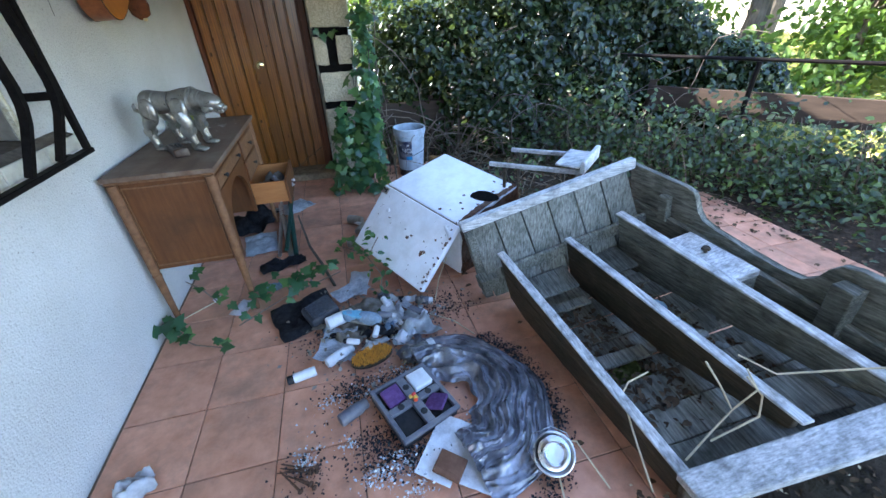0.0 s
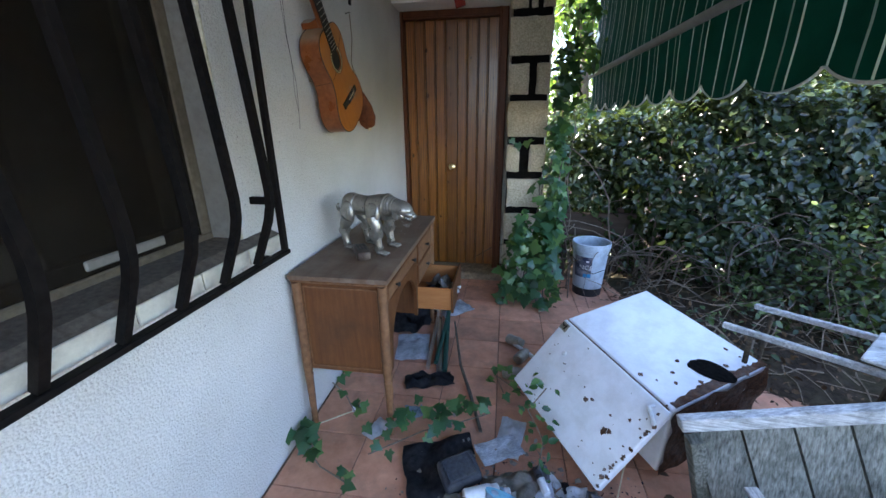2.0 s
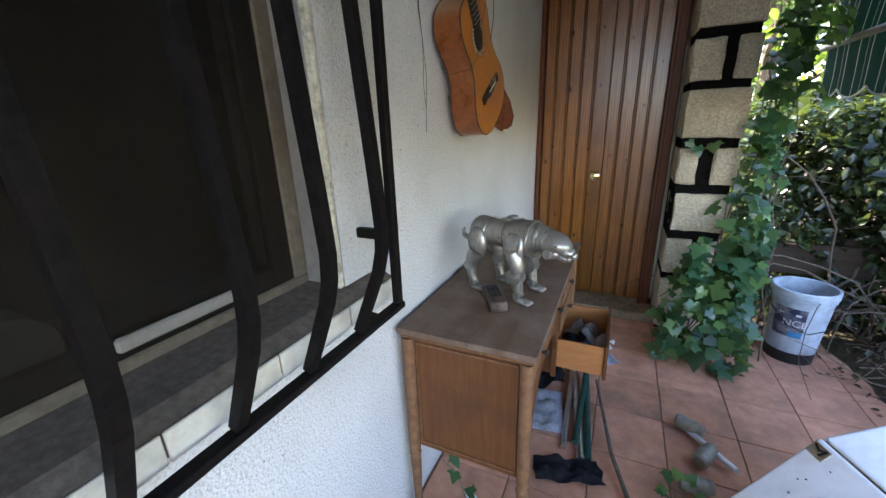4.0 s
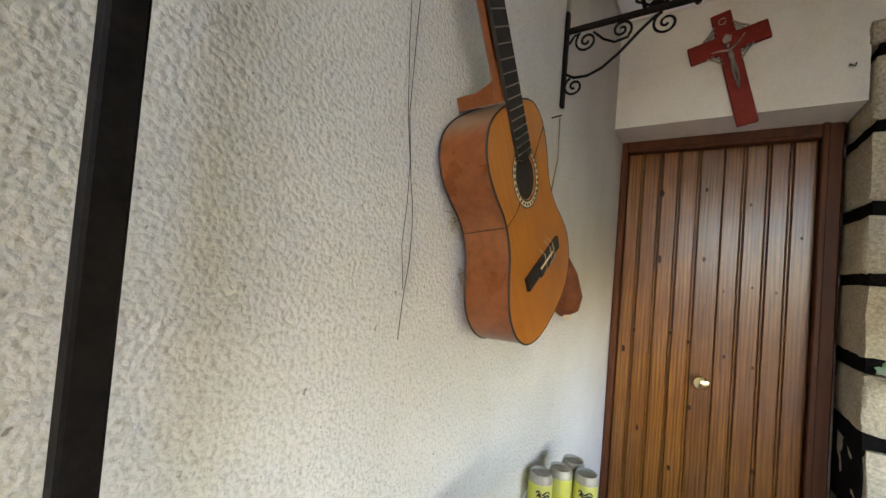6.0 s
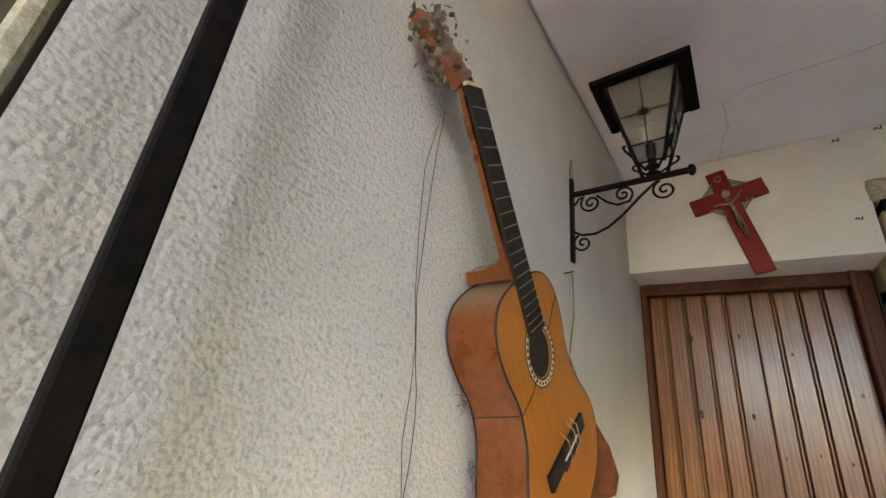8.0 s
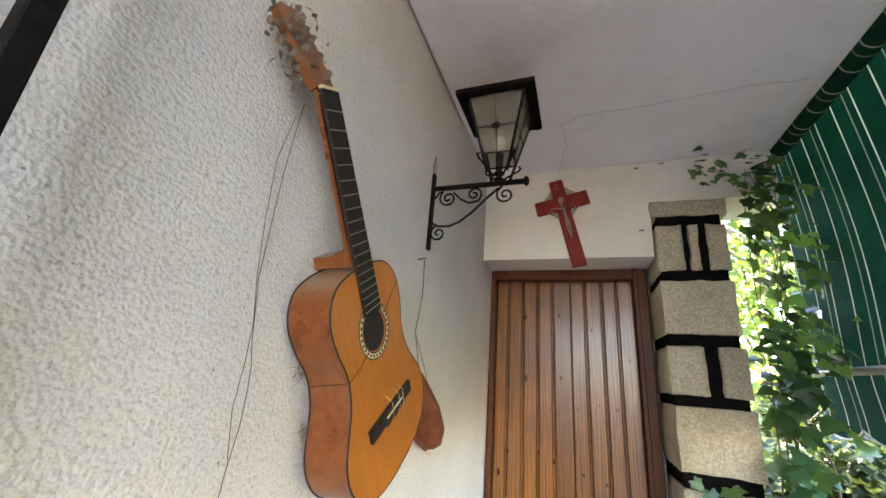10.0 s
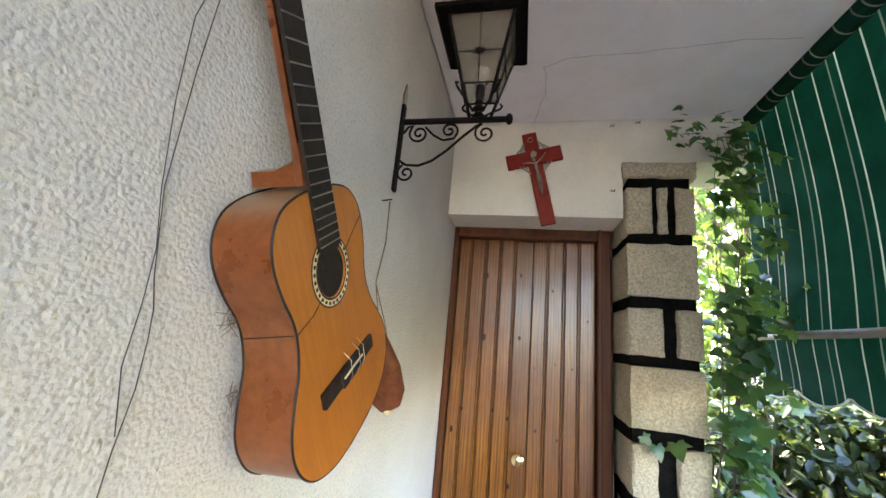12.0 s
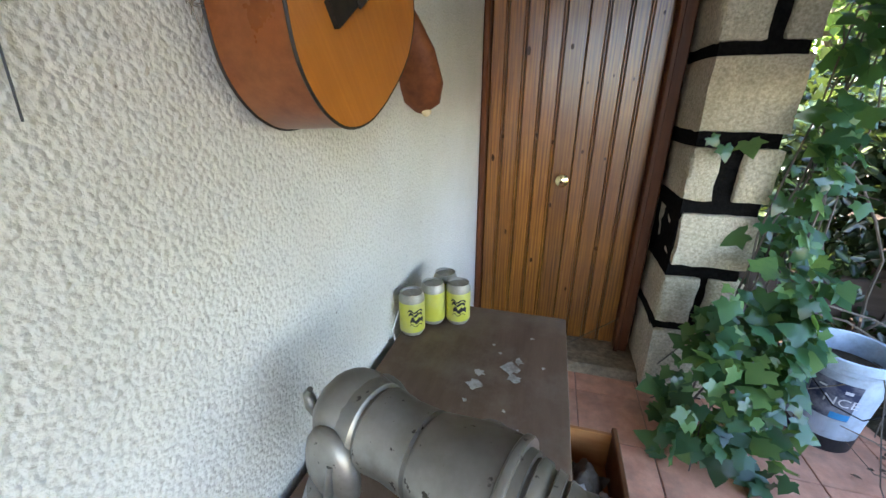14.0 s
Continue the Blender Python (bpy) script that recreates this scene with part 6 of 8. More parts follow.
def fence():
    f = thing("garden_fence", 4.1, 2.7, 0, label="garden fence with a black iron handrail and brown timber boards", category="fence")
    d = Vector((0.62, -0.785, 0))
    nrm = Vector((0.785, 0.62, 0))
    for k in (0, 2.2, 4.6):
        p = d * k * 0.9
        part("post", tube(B(), [p + Vector((0, 0, -0.15)), p + Vector((0, 0, 0.91))], 0.018, 8), IRON, f)
    part("handrail", tube(B(), [d * -0.95 + Vector((0, 0, 0.93)), d * 4.6 + Vector((0, 0, 0.90))], 0.014, 8), IRON, f)
    for z0, z1, off in ((0.44, 0.66, 0.25), (0.06, 0.26, 0.2)):
        for k in range(4):
            m = frame3(d * (-0.75 + 1.75 * k) + nrm * off, d, nrm, Vector((0, 0, 1)))
            part("board", boxb(0.004, 0, z0, 1.742, 0.03, z1, bevel=0.004, m=m, jit=0.004), FENCEWOOD, f, smooth=False)
    for k in range(5):
        m = frame3(d * (-0.75 + 1.75 * k) + nrm * 0.31, d, nrm, Vector((0, 0, 1)))
        part("board_stake", boxb(-0.03, 0, -0.2, 0.03, 0.04, 0.7, m=m), FENCEWOOD, f, smooth=False)


fence()


# ---- ivy over the pillar ----
def ivy():
    rng = np.random.default_rng(51)
    iv = thing("ivy", 1.15, 3.75, 0, label="broad-leaved green ivy climbing over the stone pillar", category="ivy")
    o = np.array([1.15, 3.75, 0])
    stems = []
    bm = B()
    for k in range(10):
        x = rng.uniform(0.95, 1.42)
        p = Vector((x - 1.15, rng.uniform(-0.35, 0.1), 0))
        pts = [p.copy()]
        H_ = rng.uniform(0.7, 2.5) if k > 4 else 2.55
        tx = rng.uniform(0.08, 0.28)
        for s in range(12):
            f = (s + 1) / 12
            p = Vector((p.x * 0.82 + tx * 0.18 + rng.normal(0, .02), p.y * 0.75 + (-0.03 + rng.uniform(-.03, .06)) * 0.25, H_ * f))
            pts.append(p.copy())
        stems.append(pts)
        tube(bm, pts, [0.005 * (1 - 0.06 * q) for q in range(13)], 5)
    part("stem", bm, BARK, iv, "brown creeping stems")
    C, S, O = [], [], []
    # skirt round the pillar's foot, leaving the stones above it bare
    while len(C) < 350:
        z = rng.uniform(0.03, 0.80)
        w = 1.0 - 0.6 * (z / 0.8) ** 1.5
        x = rng.uniform(-0.3 * w, 0.13)
        y = -0.2 - 0.3 * w * rng.uniform(0.0, 1.0)
        if z > 0.62 and x < 0.0 and rng.uniform() < 0.8:
            continue
        if noise.noise((x * 6, y * 6, z * 5)) < -0.1 and rng.uniform() < 0.8:
            continue
        C.append((x, y, z))
        S.append(rng.uniform(0.045, 0.1))
        O.append((0.25 * np.sign(x - 0.02) + 0.05, -0.8, 0.75))
    # strands up the outer edge, spreading wide under the awning's bracket
    while len(C) < 740:
        z = rng.uniform(0.7, 2.6)
        spread = 0.07 + 0.20 * max(0.0, min(1.0, (z - 1.3) / 0.9))
        x = 0.05 + abs(rng.normal(0.02, spread))
        y = -0.14 + rng.normal(0.04, 0.07) + 0.5 * max(0.0, x - 0.1)
        if x > 0.42 or (noise.noise((x * 6, y * 6 + 3, z * 4)) < -0.02 and rng.uniform() < 0.8):
            continue
        if z < 1.3 and not 0.06 < x < 0.17:
            continue
        C.append((x, y, z))
        S.append(rng.uniform(0.04, 0.085))
        O.append((0.35, -0.9, 0.5))
    # tuft on the pillar's head and single leaves along one joint
    for k in range(34):
        C.append((rng.uniform(-0.12, 0.12), rng.uniform(-0.2, -0.05), rng.uniform(2.43, 2.6)))
        S.append(rng.uniform(0.03, 0.055))
        O.append((0, -1.0, 0.5))
    for x, z, sz in ((-0.25, 1.2, .05), (-0.2, 1.17, .06), (-0.13, 1.19, .085), (-0.06, 0.85, .1), (-0.02, 0.9, .085), (0.03, 1.0, .08), (0.05, 0.82, .07)):
        C.append((x, -0.06, z))
        S.append(sz)
        O.append((0, -1.4, 0.6))
    C, S, O = np.array(C), np.array(S), np.array(O)
    near = np.argsort(C[:, 1] + 0.15 * C[:, 2])[:260]
    mask = np.zeros(len(C), bool)
    mask[near] = True
    leaf_cloud("leaves", "ivy", C[~mask], S[~mask], IVYLEAF, iv, O[~mask], 52)["kind"] = "stuff"
    bv, bf = leaf_shape("ivy")
    me = bpy.data.meshes.new("leaf")
    me.from_pydata(bv.tolist(), [], bf)
    me.polygons.foreach_set("use_smooth", [True] * len(me.polygons))
    me.materials.append(IVYLEAF)
    for i in near:
        nv = Vector(O[i]) + Vector(rng.normal(0, 0.62, 3))
        nv.normalize()
        tip = Vector(rng.normal(0, 0.6, 3)) - Vector((0, 0, 1))
        tip = (tip - nv * tip.dot(nv)).normalized()
        sd = tip.cross(nv)
        ob = new("leaf", me)
        ob.parent = iv
        s = float(S[i])
        ob.matrix_local = Matrix.Translation(C[i]) @ Matrix((sd, tip, nv)).transposed().to_4x4() @ Matrix.Diagonal((s, s, s, 1))


ivy()


# ---- pail ----
def pail():
    p = thing("paint_pail", 1.56, 3.68, 0.0, label="white plastic paint pail with torn dark label, on the tiles", category="pail")
    bm = B()
    prof = [(0.105, 0.0), (0.108, 0.01), (0.133, 0.37), (0.14, 0.375), (0.14, 0.392), (0.145, 0.397), (0.145, 0.43), (0.139, 0.434), (0.132, 0.43), (0.129, 0.37), (0.104, 0.015)]
    lathe(bm, prof, 36)
    part("body", bm, mat("bluish_white_plastic", (0.38, 0.47, 0.55), (0.52, 0.6, 0.67), 16, 6, 0.4, bmp=0.04, stretch=(1, 1, 0.3), dirt=(0.13, 0.12, 0.11), dirt_amt=0.75), p)
    bm = B()
    for k in range(11):
        t = math.pi * (1.12 + 0.36 * k / 10)
        for z, r in ((0.165, 0.1201), (0.335, 0.1314)):
            bm.verts.new((r * math.cos(t), r * math.sin(t), z))
    vs = list(bm.verts)
    for k in range(10):
        bm.faces.new((vs[2 * k], vs[2 * k + 2], vs[2 * k + 3], vs[2 * k + 1]))
    part("dark_label", bm, mat("navy_label", (0.02, 0.03, 0.07), (0.05, 0.06, 0.1), 12, 9, 0.5, dirt=(0.5, 0.5, 0.52), dirt_amt=0.7), p, "torn navy blue label")
    def wrap(me_co, r0):
        """Bends a flat patch (x along the wall, y up) round the pail."""
        t = math.radians(237) + me_co.x / r0
        r = 0.1085 + 0.0665 * me_co.y + 0.0016 + me_co.z
        return Vector((r * math.cos(t), r * math.sin(t), me_co.y))
    cu = bpy.data.curves.new("lettering", 'FONT')
    cu.body, cu.size, cu.align_x = "NCE", 0.052, 'CENTER'
    tmp = bpy.data.objects.new("lettering", cu)
    scene.collection.objects.link(tmp)
    me = bpy.data.meshes.new_from_object(tmp.evaluated_get(bpy.context.evaluated_depsgraph_get()))
    bpy.data.objects.remove(tmp)
    for v in me.vertices:
        v.co = wrap(v.co + Vector((0.022, 0.232, 0.0)), 0.122)
    finish("lettering", me, WHITEPL, p, "white letters", smooth=False)
    for nm, x0, x1, z0, z1, mt in (("blue_band", 0.005, 0.062, 0.168, 0.198, mat("bright_blue_print", (0.02, 0.2, 0.45), (0.05, 0.3, 0.6), 30, 9, 0.5)), ("print_bar", -0.05, -0.028, 0.296, 0.304, WHITEPL), ("print_bar", 0.02, 0.042, 0.292, 0.306, WHITEPL)):
        bm = B()
        vs = [[bm.verts.new(wrap(Vector((x0 + (x1 - x0) * k / 4, z, 0.0004)), 0.122)) for z in (z0, z1)] for k in range(5)]
        for a, b in zip(vs, vs[1:]):
            bm.faces.new((a[0], b[0], b[1], a[1]))
        part(nm, bm, mt, p)
    part("bail_handle", tube(B(), [(-0.147, 0, 0.40), (-0.15, -0.06, 0.33), (-0.09, -0.14, 0.25), (0.0, -0.165, 0.22), (0.09, -0.14, 0.25), (0.15, -0.06, 0.33), (0.147, 0, 0.40)], 0.0025, 6), IRON, p)
    part("base", lathe(B(), [(0.1095, 0.0), (0.1135, 0.065), (0.1128, 0.066), (0.1085, 0.001)], 36, None, False), BLACKPL, p, "black ring round the foot of the pail")
    part("soil", lathe(B(), [(0.001, 0.345), (0.125, 0.345), (0.123, 0.335)], 24), SOIL, p)


pail()

# ---- floor tiles ----
tp, x0_, y0_ = 0.285, 0.012, 1.395 - 0.285 * 11
bm = boxb(0.0018, 0.0018, 0, tp - 0.0018, tp - 0.0018, 0.016, bevel=0.0025)
bmesh.ops.recalc_face_normals(bm, faces=bm.faces)
tile_me = bpy.data.meshes.new("tile")
bm.to_mesh(tile_me)
bm.free()
tile_me.materials.append(TILE)
floor_ob = bpy.data.objects["terrace_floor"]
for i in range(13):
    for j in range(20):
        ob = new("tile", tile_me)
        ob.parent = floor_ob
        ob.matrix_local = pose(x0_ + i * tp, y0_ + j * tp, -0.016 + R.uniform(-0.0008, 0.0008), R.uniform(-.15, .15), R.uniform(-.15, .15), 0)


# soil and brushwood that have crept over the far corner of the terrace
bm = B()
g = []
for i in range(31):
    row = []
    for j in range(27):
        x, y = 1.72 + 2.05 * i / 30, 2.35 + 1.75 * j / 26
        e = min((x - 1.72) / 0.35, (y - 2.35) / 0.4, 1.0) + 0.35 * noise.noise((x * 3, y * 3, 1))
        row.append(bm.verts.new((x, y, -0.012 + 0.05 * max(0.0, min(1.0, e)) + 0.022 * noise.noise((x * 8, y * 8, 3)) * max(0.0, min(1.0, e)))))
    g.append(row)
for i in range(30):
    for j in range(26):
        bm.faces.new((g[i][j], g[i + 1][j], g[i + 1][j + 1], g[i][j + 1]))
struct("soil_drift", bm, SOIL, "drift of dark soil over the corner of the terrace", "ground", True)
bm = B()
g = []
for i in range(31):
    row = []
    for j in range(21):
        x, y = 1.62 + 2.05 * i / 30, -0.6 + 1.3 * j / 20
        e = min((x - 1.62) / 0.3, (y + 0.6) / 0.3, (0.7 - y) / 0.1, 1.0) + 0.35 * noise.noise((x * 3, y * 3, 8))
        e = max(0.0, min(1.0, e))
        row.append(bm.verts.new((x, y, -0.012 + 0.035 * e + 0.02 * noise.noise((x * 8, y * 8, 5)) * e)))
    g.append(row)
for i in range(30):
    for j in range(20):
        bm.faces.new((g[i][j], g[i + 1][j], g[i + 1][j + 1], g[i][j + 1]))
struct("soil_drift", bm, SOIL, "dark soil and litter swept over the edge of the terrace", "ground", True)
rng = np.random.default_rng(34)
t = thing("swept_litter", 2.4, 0.1, 0, label="dead leaves and pale chips lying on dark soil", category="leaf litter", kind="stuff")
n = 1500
c = np.stack([rng.uniform(-0.75, 1.2, n), rng.uniform(-0.65, 0.6, n), 0.022 + np.abs(rng.normal(0, .012, n))], 1)
leaf_cloud("dead_leaves", "oval", c[:1100], rng.uniform(0.012, 0.04, 1100), bpy.data.materials["dead_leaf"], t, np.tile([[0, 0, 1.5]], (1100, 1)), 36)
leaf_cloud("pale_chips", "small", c[1100:], rng.uniform(0.008, 0.022, n - 1100), STRAW, t, np.tile([[0, 0, 1.5]], (n - 1100, 1)), 37)
rng = np.random.default_rng(33)
t = thing("brushwood", 2.4, 3.0, 0, label="tangle of dry brown twigs and dead branches on the soil", category="brushwood", kind="stuff")
bm = B()
for k in range(170):
    x, y = rng.uniform(1.75, 3.7), rng.uniform(2.45, 4.05)
    p = Vector((x - 2.4, y - 3.0, 0.03 + abs(rng.normal(0, 0.07))))
    d = Vector((rng.normal(), rng.normal(), rng.normal(0, .3))).normalized()
    pts = [p.copy()]
    for s_ in range(5):
        d = (d + Vector(rng.normal(0, .28, 3))).normalized()
        p = p + d * rng.uniform(0.04, 0.13)
        p.z = max(p.z, 0.03)
        pts.append(p.copy())
    r0 = rng.uniform(0.0018, 0.006)
    tube(bm, pts, [r0 * (1 - 0.13 * q) for q in range(6)], 4)
part("twigs", bm, TWIG, t)
n = 1500
c = np.stack([rng.uniform(-0.65, 1.3, n), rng.uniform(-0.55, 1.05, n), 0.035 + np.abs(rng.normal(0, .06, n))], 1)
cw = np.stack([rng.uniform(-0.5, 1.3, 1900), rng.uniform(-0.3, 1.05, 1900), 0.035 + 0.3 * rng.uniform(0, 1, 1900)], 1)
keep = np.array([noise.noise((a * 2.6, b * 2.6, 4)) > 0.02 for a, b, _ in cw])
cw = cw[keep]
leaf_cloud("weeds", "oval", cw, rng.uniform(0.025, 0.055, len(cw)), WEEDLEAF, t, np.tile([[0, -.3, 1.0]], (len(cw), 1)), 34)
leaf_cloud("dead_leaves", "oval", c[420:], rng.uniform(0.015, 0.045, n - 420), bpy.data.materials["dead_leaf"], t, None, 35)


# ---- rubbish on the terrace ----
PAPER = mat("damp_paper", (0.68, 0.69, 0.71), (0.86, 0.87, 0.89), 25, 9, 0.85, bmp=0.3, dirt=(0.22, 0.2, 0.18), dirt_amt=0.7)
PRINTED = mat("printed_paper", (0.4, 0.43, 0.47), (0.88, 0.9, 0.92), 60, 14, 0.8, bmp=0.3, stretch=(1, 4, 1), dirt=(0.06, 0.07, 0.1), dirt_amt=0.6)
DARKCLOTH = mat("dark_wet_cloth", (0.012, 0.012, 0.015), (0.05, 0.05, 0.055), 40, 8, 0.8, bmp=0.6, dist=0.006)
BLUEGREY = mat("blue_grey_fabric", (0.16, 0.23, 0.3), (0.3, 0.38, 0.45), 60, 9, 0.85, bmp=0.4, dirt=(0.1, 0.09, 0.08), dirt_amt=0.6)
TAUPE = mat("dirty_taupe_fabric", (0.22, 0.19, 0.15), (0.4, 0.36, 0.3), 60, 8, 0.9, bmp=0.5, dirt=(0.08, 0.07, 0.06), dirt_amt=0.6)
PURPLE = mat("purple_felt", (0.07, 0.03, 0.1), (0.14, 0.07, 0.19), 60, 9, 0.85, bmp=0.2)
BRISTLE = mat("orange_bristle", (0.5, 0.2, 0.02), (0.75, 0.36, 0.06), 60, 9, 0.7, bmp=0.3)
GREYPL = mat("grey_plastic", (0.1, 0.1, 0.12), (0.17, 0.17, 0.19), 30, 9, 0.4, bmp=0.1, dirt=(0.3, 0.28, 0.25), dirt_amt=0.5)
CANYEL = mat("lime_yellow_can", (0.5, 0.5, 0.06), (0.62, 0.6, 0.13), 12, 7, 0.35, 0.3, bmp=0.03, dirt=(0.4, 0.4, 0.28), dirt_amt=0.7)
CANMET = mat("dusty_can_metal", (0.3, 0.28, 0.23), (0.42, 0.4, 0.34), 40, 12, 0.5, 0.45, bmp=0.05, dirt=(0.16, 0.13, 0.09), dirt_amt=0.7)
STEEL = mat("worn_aluminium", (0.6, 0.6, 0.6), (0.72, 0.72, 0.72), 20, 9, 0.3, 1.0, bmp=0.1, dirt=(0.3, 0.28, 0.25), dirt_amt=0.5)
SLATE = mat("slate_grey_nylon", (0.025, 0.027, 0.033), (0.06, 0.064, 0.075), 90, 9, 0.6, bmp=0.3, dirt=(0.12, 0.11, 0.1), dirt_amt=0.5)
WALLET = mat("brown_wallet_leather", (0.13, 0.06, 0.035), (0.22, 0.11, 0.065), 40, 9, 0.6, bmp=0.3)
MOSS = mat("moss", (0.05, 0.06, 0.015), (0.14, 0.15, 0.04), 60, 9, 0.95, bmp=1.0, dist=0.01)
GREENSTICK = mat("dark_green_tube", (0.01, 0.04, 0.03), (0.03, 0.08, 0.06), 30, 8, 0.5, bmp=0.1)


def sheet_plastic():
    m, nt, b, co = base_mat("crumpled_grey_film", 0.2, 0.45, 0.6)
    w = tex(nt, co, 12, 5, 0.6)
    col = ramp(nt, w, [(0.35, (0.16, 0.16, 0.18)), (0.7, (0.58, 0.58, 0.63))])
    nt.links.new(col, b.inputs["Base Color"])
    b.inputs["Coat Weight"].default_value = 0.6
    b.inputs["Coat Roughness"].default_value = 0.12
    bump(nt, b, tex(nt, co, 45, 3, 0.5, None, 1.0), 0.25, 0.006)
    return m


FILM = sheet_plastic()


def rag(name, x, y, z, w, d, rz, material, label, category, hgt=0.03, freq=9, seed=0, n=18, curl=0.0):
    """A crumpled sheet, cloth or paper, lying on the ground."""
    bm = B()
    g = []
    for i in range(n + 1):
        row = []
        for j in range(n + 1):
            a, b = (i / n - 0.5) * w, (j / n - 0.5) * d
            q = Vector((a * freq, b * freq, seed * 3.7))
            h = abs(noise.noise(q)) * hgt * 1.5 + 0.35 * hgt * (noise.noise(q * 2.7) + 0.6) + 0.3 * hgt * abs(noise.noise(q * 5.1))
            r2 = (2 * abs(i / n - 0.5)) ** 4 + (2 * abs(j / n - 0.5)) ** 4
            h = max(0.002, h * (1 - 0.55 * min(1, r2)) + curl * r2)
            wob = 0.3 if material not in (PRINTED, PAPER) else 0.08
            k = 1 + wob * (noise.noise(q * 0.6 + Vector((5, 1, 2))) + 0.4 * noise.noise(q * 2.3))
            row.append(bm.verts.new((a * k, b * k, h)))
        g.append(row)
    for i in range(n):
        for j in range(n):
            bm.faces.new((g[i][j], g[i + 1][j], g[i + 1][j + 1], g[i][j + 1]))
    bmesh.ops.solidify(bm, geom=bm.faces[:], thickness=0.0015)
    ob = part(name, bm, material, None, smooth=True, angle=70)
    ob.matrix_world = pose(x, y, z, 0, 0, rz)
    return tagged(ob, label, category)


def cyl_thing(name, x, y, r, l, rz, material, label, category, capmat=None, tilt=0, z=0.001, prof=None):
    """A bottle or tube lying along its local x."""
    t = thing(name, x, y, z + r, 0, tilt, rz, label=label, category=category)
    m = pose(0, 0, 0, 0, 90, 0)
    p = prof or [(r * .9, 0), (r, 0.004), (r, l * 0.72), (r * 0.9, l * 0.78)]
    part("body", lathe(B(), p, 18, m), material, t)
    part("cap", lathe(B(), [(r * .82, l * 0.782), (r * .85, l * 0.80), (r * .85, l * 0.98), (r * .75, l)], 18, m), capmat or material, t)
    return t


# film sheet sweeping round the heap, its folds running along the sweep
bm = B()
g = []
NF, NS = 110, 80
ridge = lambda x, y, z: (1 - min(1.0, 2.2 * abs(noise.noise((x, y, z))))) ** 2
for i in range(NF + 1):
    f = i / NF
    row = []
    for j in range(NS + 1):
        s = j / NS
        th = 1.75 - 3.1 * f
        r_in = 0.12 + 0.03 * math.sin(5 * f) + 0.04 * noise.noise((f * 7, 3, 1))
        r_out = 0.40 + 0.03 * noise.noise((f * 5, 0, 7)) - 0.05 * max(0.0, f - 0.75) * 4
        rr = r_in + (r_out - r_in) * s
        wob = 0.016 * noise.noise((f * 6, s * 4, 1))
        x = 1.165 + (rr + wob) * math.cos(th) * 1.02
        y = 1.115 + (rr + wob) * math.sin(th) * 1.04
        sk = s + 0.25 * f + 0.10 * noise.noise((f * 4, s * 2, 6))
        fold = 0.026 * ridge(f * 1.6, sk * 6, 2) + 0.014 * ridge(f * 3.5 + s, sk * 14, 5) + 0.007 * ridge(f * 9 - s * 3, sk * 22, 8) + 0.010 * ridge(f * 10 + s * 6, s * 5 - f * 7, 11)
        edge = math.sin(math.pi * min(1.0, max(0.0, s * 0.94 + 0.06)))
        h = 0.006 + 0.035 * edge * (0.6 + 0.4 * math.sin(math.pi * f)) + fold * (0.35 + 0.65 * edge)
        row.append(bm.verts.new((x, y, max(0.004, h))))
    g.append(row)
for i in range(NF):
    for j in range(NS):
        bm.faces.new((g[i][j], g[i + 1][j], g[i + 1][j + 1], g[i][j + 1]))
bmesh.ops.solidify(bm, geom=bm.faces[:], thickness=0.001)
tagged(part("plastic_sheet", bm, FILM, None, smooth=True, angle=80), "crumpled shiny silver-grey plastic sheet lying in folds on the tiles", "plastic sheet")

rag("black_bag", 0.66, 1.84, 0.0, 0.26, 0.24, 20, DARKCLOTH, "small black bag lying soggy among vines", "bag", 0.07, 7, 1)
t = thing("belt_bag", 0.735, 1.79, 0.06, 12, -8, 28, label="dark grey square pouch lying on the heap", category="pouch")
part("body", boxb(-0.075, -0.06, -0.03, 0.075, 0.06, 0.03, bevel=0.022, seg=3), SLATE, t)
part("flap", boxb(-0.055, -0.045, 0.0305, 0.055, 0.045, 0.036, bevel=0.005), SLATE, t)
rag("leaflet", 0.885, 1.925, 0.05, 0.18, 0.11, 28, PRINTED, "wrinkled printed leaflet on the heap", "paper", 0.012, 16, 2)
rag("white_rag", 0.93, 2.04, 0.0, 0.11, 0.21, -12, PAPER, "dirty white rag on the tiles", "rag", 0.03, 12, 3)
rag("grey_cloth", 0.955, 1.77, 0.0, 0.25, 0.18, 15, TAUPE, "bunched taupe cloth on the rubbish heap", "cloth", 0.06, 12, 4)
rag("net_rag", 0.86, 1.66, 0.0, 0.18, 0.15, 60, TAUPE, "torn taupe rag under an old shoe", "cloth", 0.04, 14, 14)
# shoe
t = thing("shoe", 0.925, 1.675, 0.062, 0, 6, -20, label="worn light blue and grey slipper on the heap", category="shoe")
t.scale = (0.74, 0.74, 0.74)
sole = [(0.13 * math.cos(a) * (1 if math.cos(a) > 0 else 0.95), (0.042 + 0.010 * math.cos(a)) * math.sin(a)) for a in [2 * math.pi * k / 24 for k in range(24)]]
part("sole", slab(B(), sole, -0.012, 0.004), TAUPE, t)
bm = B()
blob(bm, (0.045, 0, 0.008), 0.085, 0.046, 0.045, 18, 10)
blob(bm, (-0.08, 0, 0.006), 0.048, 0.036, 0.035, 14, 8)
part("upper", bm, BLUEGREY, t)
part("insole", slab(B(), [(x * 0.75 - 0.035, y * 0.7) for x, y in sole], 0.022, 0.038), mat("sky_blue_lining", (0.12, 0.33, 0.45), (0.22, 0.45, 0.56), 40, 9, 0.8), t, "sky blue lining")
